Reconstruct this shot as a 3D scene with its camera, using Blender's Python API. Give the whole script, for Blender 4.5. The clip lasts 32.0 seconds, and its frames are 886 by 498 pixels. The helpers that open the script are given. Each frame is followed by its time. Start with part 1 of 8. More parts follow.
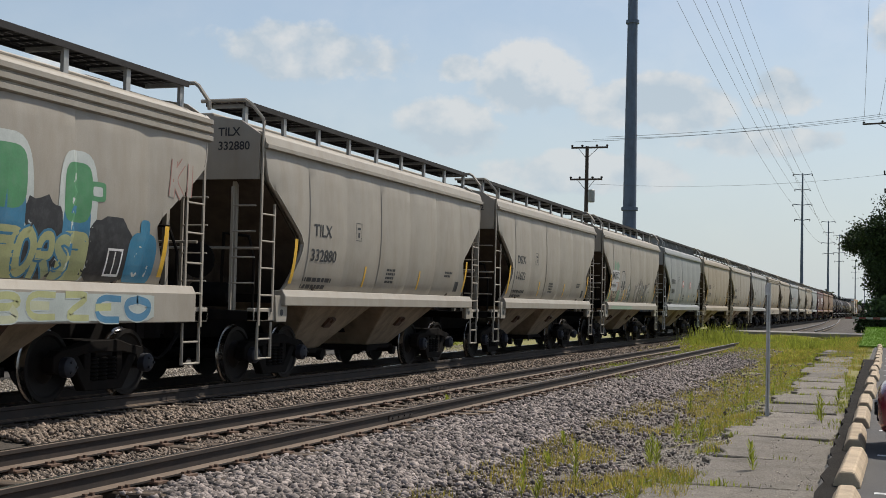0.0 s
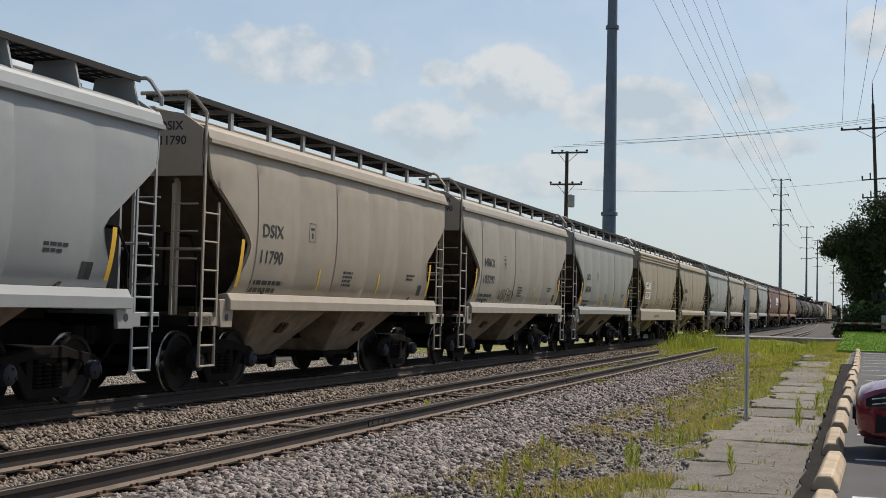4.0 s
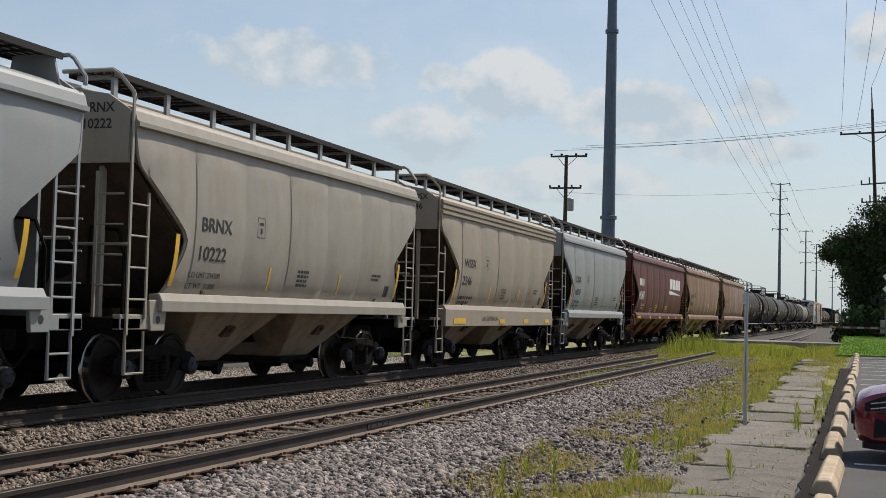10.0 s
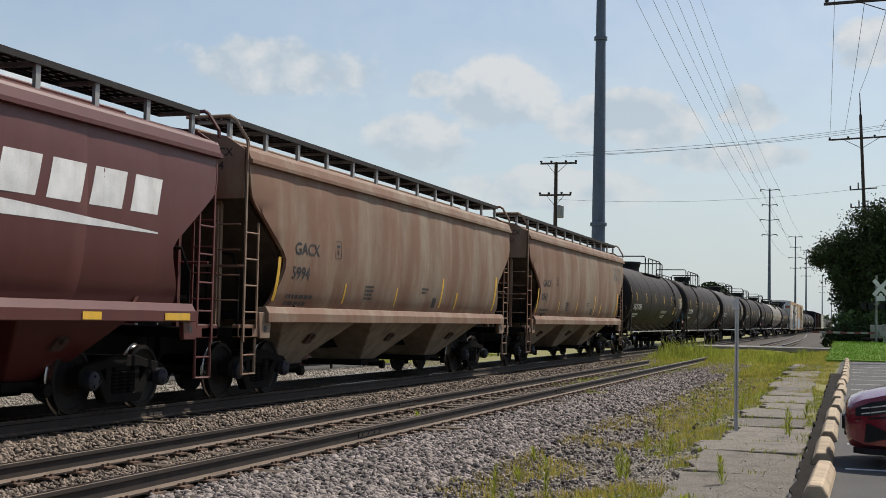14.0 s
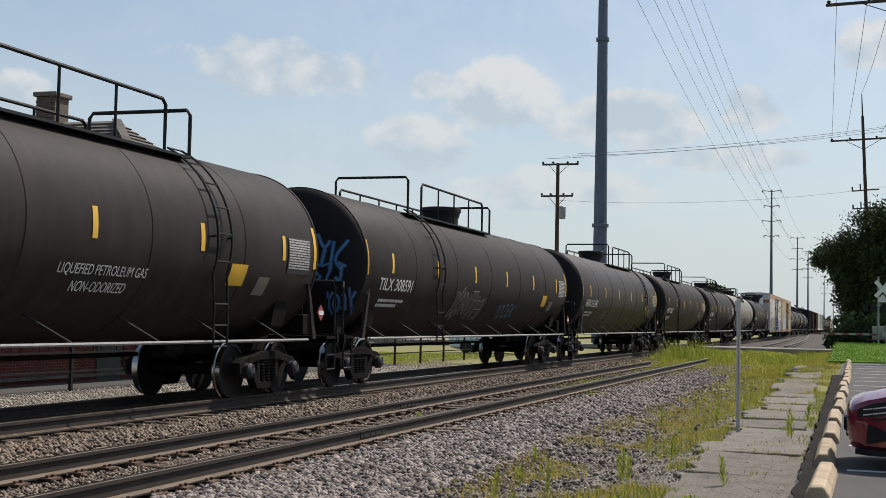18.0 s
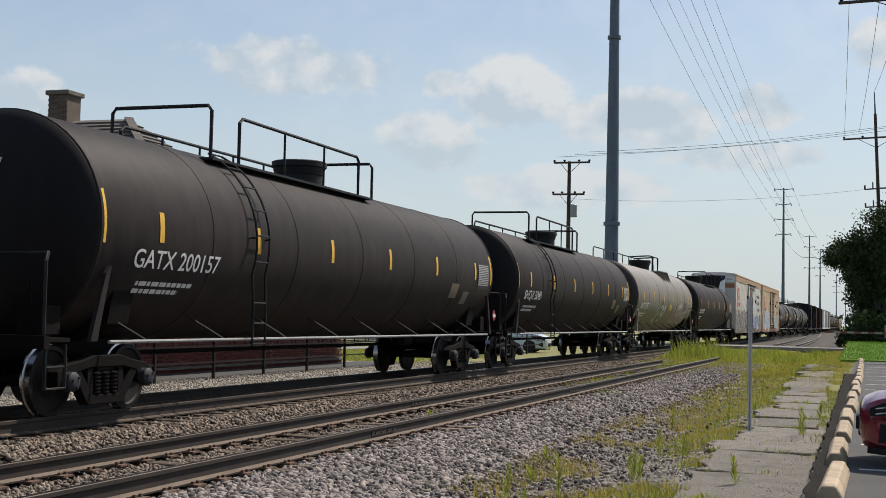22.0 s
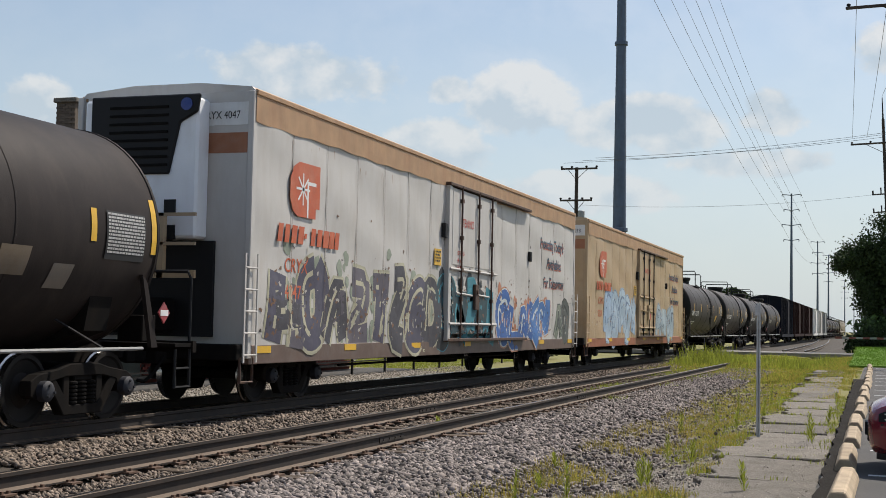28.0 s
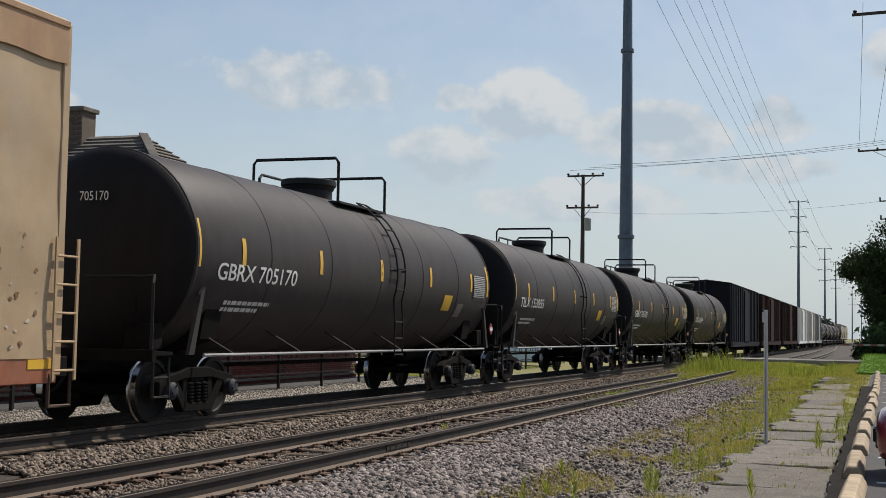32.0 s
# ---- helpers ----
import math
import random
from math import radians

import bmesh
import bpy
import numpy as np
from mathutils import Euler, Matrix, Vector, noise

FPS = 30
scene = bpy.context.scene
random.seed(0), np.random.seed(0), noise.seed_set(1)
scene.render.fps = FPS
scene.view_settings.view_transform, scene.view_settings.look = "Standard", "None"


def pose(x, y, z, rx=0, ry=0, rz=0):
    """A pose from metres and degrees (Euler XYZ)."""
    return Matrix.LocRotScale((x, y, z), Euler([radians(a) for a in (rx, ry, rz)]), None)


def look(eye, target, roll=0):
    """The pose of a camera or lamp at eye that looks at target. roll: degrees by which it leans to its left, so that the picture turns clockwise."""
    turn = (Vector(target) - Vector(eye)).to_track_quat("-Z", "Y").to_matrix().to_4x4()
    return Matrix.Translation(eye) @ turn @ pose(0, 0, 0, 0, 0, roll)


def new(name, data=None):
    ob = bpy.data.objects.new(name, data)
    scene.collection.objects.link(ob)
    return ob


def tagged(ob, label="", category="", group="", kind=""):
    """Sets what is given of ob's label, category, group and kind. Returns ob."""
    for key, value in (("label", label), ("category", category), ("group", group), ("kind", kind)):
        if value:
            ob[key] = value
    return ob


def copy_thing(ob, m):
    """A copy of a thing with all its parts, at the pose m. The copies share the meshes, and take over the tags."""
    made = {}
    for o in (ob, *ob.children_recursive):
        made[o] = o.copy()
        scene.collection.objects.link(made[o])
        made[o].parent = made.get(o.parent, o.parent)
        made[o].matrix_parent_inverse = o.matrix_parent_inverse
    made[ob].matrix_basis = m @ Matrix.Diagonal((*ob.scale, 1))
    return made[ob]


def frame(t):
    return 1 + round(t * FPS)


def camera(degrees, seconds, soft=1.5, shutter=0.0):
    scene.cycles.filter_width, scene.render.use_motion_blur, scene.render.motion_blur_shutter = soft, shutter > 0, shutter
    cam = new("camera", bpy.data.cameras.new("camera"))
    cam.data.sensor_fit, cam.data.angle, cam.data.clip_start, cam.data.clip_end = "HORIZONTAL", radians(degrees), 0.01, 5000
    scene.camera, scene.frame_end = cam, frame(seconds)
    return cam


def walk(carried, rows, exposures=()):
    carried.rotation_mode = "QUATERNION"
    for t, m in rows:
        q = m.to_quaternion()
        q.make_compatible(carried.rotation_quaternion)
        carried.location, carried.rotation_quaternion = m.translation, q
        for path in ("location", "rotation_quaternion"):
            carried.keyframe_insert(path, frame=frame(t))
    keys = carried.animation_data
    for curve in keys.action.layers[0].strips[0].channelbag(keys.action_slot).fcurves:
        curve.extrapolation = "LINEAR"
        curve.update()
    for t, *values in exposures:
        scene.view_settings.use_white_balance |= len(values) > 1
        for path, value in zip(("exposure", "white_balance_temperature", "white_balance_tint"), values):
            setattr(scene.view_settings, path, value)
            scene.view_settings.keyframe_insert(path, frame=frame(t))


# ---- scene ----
cam = camera(38.0, 32.0, soft=0.85)
EYE = (0.0, 0.0, 1.37)


def aim(yaw, pitch, lean):
    """A camera pose at EYE, turned left by yaw from the track's direction and up by pitch."""
    a, e = radians(yaw), radians(pitch)
    ahead = Vector((-math.sin(a) * math.cos(e), math.cos(a) * math.cos(e), math.sin(e)))
    return look(EYE, Vector(EYE) + ahead * 10, lean)


TURNS = [
    (0.0, 19.15, 2.38, 1.30),
    (0.5, 18.91, 2.44, 1.27),
    (1.0, 18.77, 2.54, 1.16),
    (1.5, 18.61, 2.52, 1.28),
    (2.0, 18.50, 2.53, 1.19),
    (2.5, 18.20, 2.56, 1.24),
    (3.0, 18.26, 2.51, 1.29),
    (3.5, 18.30, 2.64, 1.32),
    (5.5, 17.98, 2.46, 1.19),
    (6.0, 17.91, 2.47, 1.19),
    (6.5, 17.88, 2.46, 1.18),
    (7.0, 17.96, 2.47, 1.14),
    (7.5, 18.04, 2.53, 1.08),
    (8.0, 18.01, 2.57, 1.12),
    (8.5, 18.05, 2.63, 1.22),
    (9.0, 18.13, 2.71, 1.23),
    (9.5, 18.22, 2.72, 1.33),
    (10.0, 18.23, 2.76, 1.46),
    (10.5, 18.21, 2.81, 1.36),
    (11.0, 18.08, 2.86, 1.39),
    (11.5, 17.99, 2.90, 1.28),
    (12.0, 17.95, 2.94, 1.23),
    (12.5, 17.94, 2.97, 1.35),
    (13.0, 17.88, 3.05, 1.28),
    (13.5, 17.84, 3.10, 1.17),
    (14.0, 17.81, 3.11, 1.09),
    (14.5, 17.80, 3.11, 1.19),
    (16.5, 17.85, 3.06, 1.16),
    (17.0, 17.86, 3.07, 1.07),
    (17.5, 17.89, 3.11, 1.11),
    (18.0, 17.89, 3.15, 1.14),
    (18.5, 17.90, 3.23, 1.15),
    (19.0, 17.83, 3.30, 1.19),
    (19.5, 17.85, 3.42, 1.11),
    (20.0, 17.86, 3.34, 1.13),
    (20.5, 17.94, 3.14, 1.20),
    (21.0, 18.07, 3.10, 1.18),
    (21.5, 18.23, 3.09, 1.19),
    (22.0, 18.39, 3.06, 1.21),
    (22.5, 18.55, 3.07, 1.11),
    (23.0, 18.66, 3.03, 1.09),
    (23.5, 18.79, 3.00, 1.15),
    (24.0, 18.90, 3.03, 1.09),
    (24.5, 18.87, 3.05, 1.13),
    (25.0, 18.84, 3.05, 1.16),
    (25.5, 18.81, 3.06, 1.18),
    (27.5, 18.65, 3.30, 1.08),
    (28.0, 18.73, 3.34, 1.09),
    (28.5, 18.78, 3.43, 1.01),
    (29.0, 18.85, 3.54, 1.03),
    (29.5, 18.90, 3.58, 0.98),
    (30.0, 18.95, 3.58, 1.01),
    (30.5, 18.98, 3.61, 1.09),
    (31.0, 18.99, 3.66, 0.96),
    (31.5, 19.00, 3.66, 0.99),
    (32.0, 19.03, 3.67, 0.99),
]
walk(cam, [(t, aim(yaw, pitch, lean)) for t, yaw, pitch, lean in TURNS],
     ((0.0, 0.0), (14.0, 0.0), (17.0, 0.05), (25.0, 0.05), (28.0, 0.10), (28.7, -0.10), (29.4, -0.27), (30.6, -0.29), (31.5, -0.26), (32.0, -0.08)))

# ---------- sky, sun, exposure ----------
SUN_ELEV, SUN_AZ = 52.0, 30.0     # azimuth: degrees from +y towards +x
world = bpy.data.worlds.new("sky")
scene.world = world
world.use_nodes = True
wn, wl = world.node_tree.nodes, world.node_tree.links
wn.clear()
sky = wn.new("ShaderNodeTexSky")
sky.sky_type = "NISHITA"
sky.sun_disc = False
sky.sun_elevation, sky.sun_rotation = radians(SUN_ELEV), radians(SUN_AZ)
sky.air_density, sky.dust_density, sky.ozone_density = 1.0, 1.3, 1.2
geo = wn.new("ShaderNodeTexCoord")


def wnode(kind, **kw):
    n = wn.new(kind)
    for k, v in kw.items():
        n.inputs[k].default_value = v
    return n


def wmath(op, a, b=None, clamp=False):
    n = wn.new("ShaderNodeMath")
    n.operation, n.use_clamp = op, clamp
    for i, v in enumerate((a, b)):
        if v is None:
            continue
        if isinstance(v, (int, float)):
            n.inputs[i].default_value = v
        else:
            wl.new(v, n.inputs[i])
    return n.outputs[0]


def cloud_bank(azimuth, height, wide, tall):
    """A soft mask round one heap of cloud: degrees left of +y, degrees up, half sizes in degrees."""
    a, e = radians(azimuth), radians(height)
    sub = wn.new("ShaderNodeVectorMath")
    sub.operation = "SUBTRACT"
    wl.new(geo.outputs["Generated"], sub.inputs[0])
    sub.inputs[1].default_value = (-math.sin(a) * math.cos(e), math.cos(a) * math.cos(e), math.sin(e))
    mp = wn.new("ShaderNodeMapping")
    mp.vector_type = "TEXTURE"
    mp.inputs["Rotation"].default_value = (0, 0, a)
    mp.inputs["Scale"].default_value = (radians(wide), 0.5, radians(tall))
    wl.new(sub.outputs[0], mp.inputs[0])
    ln = wn.new("ShaderNodeVectorMath")
    ln.operation = "LENGTH"
    wl.new(mp.outputs[0], ln.inputs[0])
    return wmath("SUBTRACT", 1.0, ln.outputs["Value"], True)


stretch = wn.new("ShaderNodeMapping")
stretch.inputs["Scale"].default_value = (1, 1, 1.25)
wl.new(geo.outputs["Generated"], stretch.inputs[0])
puff = wnode("ShaderNodeTexNoise", Scale=17.0, Detail=12.0, Roughness=0.6)
veil = wnode("ShaderNodeTexNoise", Scale=4.0, Detail=6.0, Roughness=0.6)
wl.new(stretch.outputs[0], puff.inputs["Vector"])
wl.new(stretch.outputs[0], veil.inputs["Vector"])
banks = None
for bank in ((15.2, 9.9, 4.2, 2.6), (10.6, 8.9, 5.4, 1.7), (25.4, 10.7, 6.0, 1.9), (19.0, 8.0, 3.2, 1.6), (4.6, 9.7, 1.7, 1.1), (-0.6, 11.9, 2.4, 1.8), (13.0, 5.9, 7.0, 1.3), (36.5, 9.0, 2.4, 1.6),
             (8.8, 8.6, 4.2, 1.7), (4.4, 9.1, 2.4, 1.2), (18.6, 10.4, 1.5, 1.0), (18.8, 7.5, 3.6, 1.7), (5.5, 7.2, 5.0, 1.0), (22.0, 15.5, 4.0, 0.9), (48.0, 12.0, 7.0, 3.0), (-14.0, 11.0, 7.0, 3.0)):
    m = cloud_bank(*bank)
    banks = m if banks is None else wmath("MAXIMUM", banks, m)
lumpy = wmath("MULTIPLY", wmath("SUBTRACT", puff.outputs[0], 0.5), 2.0)
dense = wmath("MULTIPLY", wmath("SUBTRACT", wmath("ADD", wmath("MULTIPLY", banks, 1.4), lumpy), 0.36), 3.6, True)
dense = wmath("MULTIPLY", dense, wmath("MULTIPLY", banks, 5.0, True))
thin = wmath("MULTIPLY", wmath("SUBTRACT", veil.outputs[0], 0.40), 1.3, True)
cover = wmath("MAXIMUM", wmath("MULTIPLY", dense, 0.88), wmath("MULTIPLY", thin, 0.62))
# the sun stands high, so a heap is bright where it thins out upward and grey-blue below
raised = wn.new("ShaderNodeVectorMath")
wl.new(stretch.outputs[0], raised.inputs[0])
raised.inputs[1].default_value = (0.008, 0.0, 0.022)
above = wnode("ShaderNodeTexNoise", Scale=17.0, Detail=5.0, Roughness=0.55)
here = wnode("ShaderNodeTexNoise", Scale=17.0, Detail=5.0, Roughness=0.55)
wl.new(raised.outputs[0], above.inputs["Vector"])
wl.new(stretch.outputs[0], here.inputs["Vector"])
lit = wmath("ADD", wmath("MULTIPLY", wmath("SUBTRACT", here.outputs[0], above.outputs[0]), 5.0), 0.55, True)
tone = wn.new("ShaderNodeMix")
tone.data_type = "RGBA"
wl.new(lit, tone.inputs["Factor"])
tone.inputs["A"].default_value, tone.inputs["B"].default_value = (3.85, 4.6, 5.4, 1), (6.8, 6.65, 6.55, 1)
mixed = wn.new("ShaderNodeMix")
mixed.data_type = "RGBA"
wl.new(cover, mixed.inputs["Factor"])
wl.new(sky.outputs[0], mixed.inputs["A"])
wl.new(tone.outputs["Result"], mixed.inputs["B"])
sep = wn.new("ShaderNodeSeparateXYZ")
wl.new(geo.outputs["Generated"], sep.inputs[0])
haze = wn.new("ShaderNodeMix")
haze.data_type = "RGBA"
wl.new(wmath("MULTIPLY", wmath("SUBTRACT", 1.0, wmath("MULTIPLY", sep.outputs["Z"], 3.0), True), 0.84), haze.inputs["Factor"])
wl.new(mixed.outputs["Result"], haze.inputs["A"])
haze.inputs["B"].default_value = (4.78, 5.45, 5.83, 1)
bg = wn.new("ShaderNodeBackground")
bg.inputs["Strength"].default_value = 0.116
wl.new(haze.outputs["Result"], bg.inputs["Color"])
wout = wn.new("ShaderNodeOutputWorld")
wl.new(bg.outputs[0], wout.inputs[0])

sun = new("sun", bpy.data.lights.new("sun", "SUN"))
sun.data.energy, sun.data.angle, sun.data.color = 4.7, radians(0.55), (1.0, 0.93, 0.83)
sa, se = radians(SUN_AZ), radians(SUN_ELEV)
sun.matrix_world = look((math.sin(sa) * math.cos(se) * 50, math.cos(sa) * math.cos(se) * 50, math.sin(se) * 50), (0, 0, 0))

# ---------- materials ----------


def mat(name, color, rough=0.7, metal=0.0, vary=0.25, scale=3.0, fine=60.0, bump=0.15, dirt=None, dirt_amount=0.4, dirt_scale=(1.5, 1.5, 0.35),
        per_piece=0.0, spec=0.5, coat=0.0, glow=0.0, dirt_range=(0.45, 0.72)):
    """A worn surface: a base colour varied at two scales, streaks or patches of dirt, and fine relief."""
    m = bpy.data.materials.new(name)
    m.use_nodes = True
    n, l = m.node_tree.nodes, m.node_tree.links
    bsdf = n["Principled BSDF"]
    tc = n.new("ShaderNodeTexCoord")
    big = n.new("ShaderNodeTexNoise")
    big.inputs["Scale"].default_value, big.inputs["Detail"].default_value = scale, 6
    small = n.new("ShaderNodeTexNoise")
    small.inputs["Scale"].default_value, small.inputs["Detail"].default_value = fine, 4
    for t in (big, small):
        l.new(tc.outputs["Object"], t.inputs["Vector"])
    dark, light = [tuple(max(0.0, c * f) for c in color) + (1,) for f in (1 - vary, 1 + vary * 0.7)]
    ramp = n.new("ShaderNodeValToRGB")
    ramp.color_ramp.elements[0].color, ramp.color_ramp.elements[1].color = dark, light
    ramp.color_ramp.elements[0].position, ramp.color_ramp.elements[1].position = 0.3, 0.7
    add = n.new("ShaderNodeMix")
    add.inputs["Factor"].default_value = 0.35
    l.new(big.outputs[0], add.inputs["A"])
    l.new(small.outputs[0], add.inputs["B"])
    l.new(add.outputs[0], ramp.inputs[0])
    out = ramp.outputs[0]
    if dirt:
        mp = n.new("ShaderNodeMapping")
        mp.inputs["Scale"].default_value = dirt_scale
        l.new(tc.outputs["Object"], mp.inputs[0])
        info = n.new("ShaderNodeObjectInfo")
        shift = n.new("ShaderNodeVectorMath")
        l.new(mp.outputs[0], shift.inputs[0])
        l.new(info.outputs["Random"], shift.inputs[1])
        dn = n.new("ShaderNodeTexNoise")
        dn.inputs["Scale"].default_value, dn.inputs["Detail"].default_value, dn.inputs["Roughness"].default_value = 2.0, 8, 0.65
        l.new(shift.outputs[0], dn.inputs["Vector"])
        dr = n.new("ShaderNodeMapRange")
        dr.inputs["From Min"].default_value, dr.inputs["From Max"].default_value = dirt_range
        dr.inputs["To Max"].default_value = dirt_amount
        l.new(dn.outputs[0], dr.inputs[0])
        mx = n.new("ShaderNodeMix")
        mx.data_type = "RGBA"
        l.new(dr.outputs[0], mx.inputs["Factor"])
        l.new(out, mx.inputs["A"])
        mx.inputs["B"].default_value = (*dirt, 1)
        out = mx.outputs["Result"]
    if per_piece:
        info = n.new("ShaderNodeObjectInfo")
        isl = n.new("ShaderNodeNewGeometry")
        both = n.new("ShaderNodeMath")
        both.operation = "ADD"
        l.new(info.outputs["Random"], both.inputs[0])
        l.new(isl.outputs["Random Per Island"], both.inputs[1])
        fr = n.new("ShaderNodeMath")
        fr.operation = "FRACT"
        l.new(both.outputs[0], fr.inputs[0])
        hs = n.new("ShaderNodeHueSaturation")
        mr = n.new("ShaderNodeMapRange")
        mr.inputs["To Min"].default_value, mr.inputs["To Max"].default_value = 1 - per_piece, 1 + per_piece
        l.new(fr.outputs[0], mr.inputs[0])
        l.new(mr.outputs[0], hs.inputs["Value"])
        l.new(out, hs.inputs["Color"])
        out = hs.outputs[0]
    l.new(out, bsdf.inputs["Base Color"])
    bsdf.inputs["Roughness"].default_value, bsdf.inputs["Metallic"].default_value = rough, metal
    bsdf.inputs["Specular IOR Level"].default_value = spec
    bsdf.inputs["Coat Weight"].default_value = coat
    if glow:
        # thin leaves let light through
        tr = n.new("ShaderNodeBsdfTranslucent")
        l.new(out, tr.inputs["Color"])
        mixer = n.new("ShaderNodeMixShader")
        mixer.inputs[0].default_value = glow
        l.new(bsdf.outputs[0], mixer.inputs[1])
        l.new(tr.outputs[0], mixer.inputs[2])
        l.new(mixer.outputs[0], n["Material Output"].inputs["Surface"])
    if bump:
        bp = n.new("ShaderNodeBump")
        bp.inputs["Strength"].default_value, bp.inputs["Distance"].default_value = bump, 0.01
        l.new(small.outputs[0], bp.inputs["Height"])
        l.new(bp.outputs[0], bsdf.inputs["Normal"])
    return m


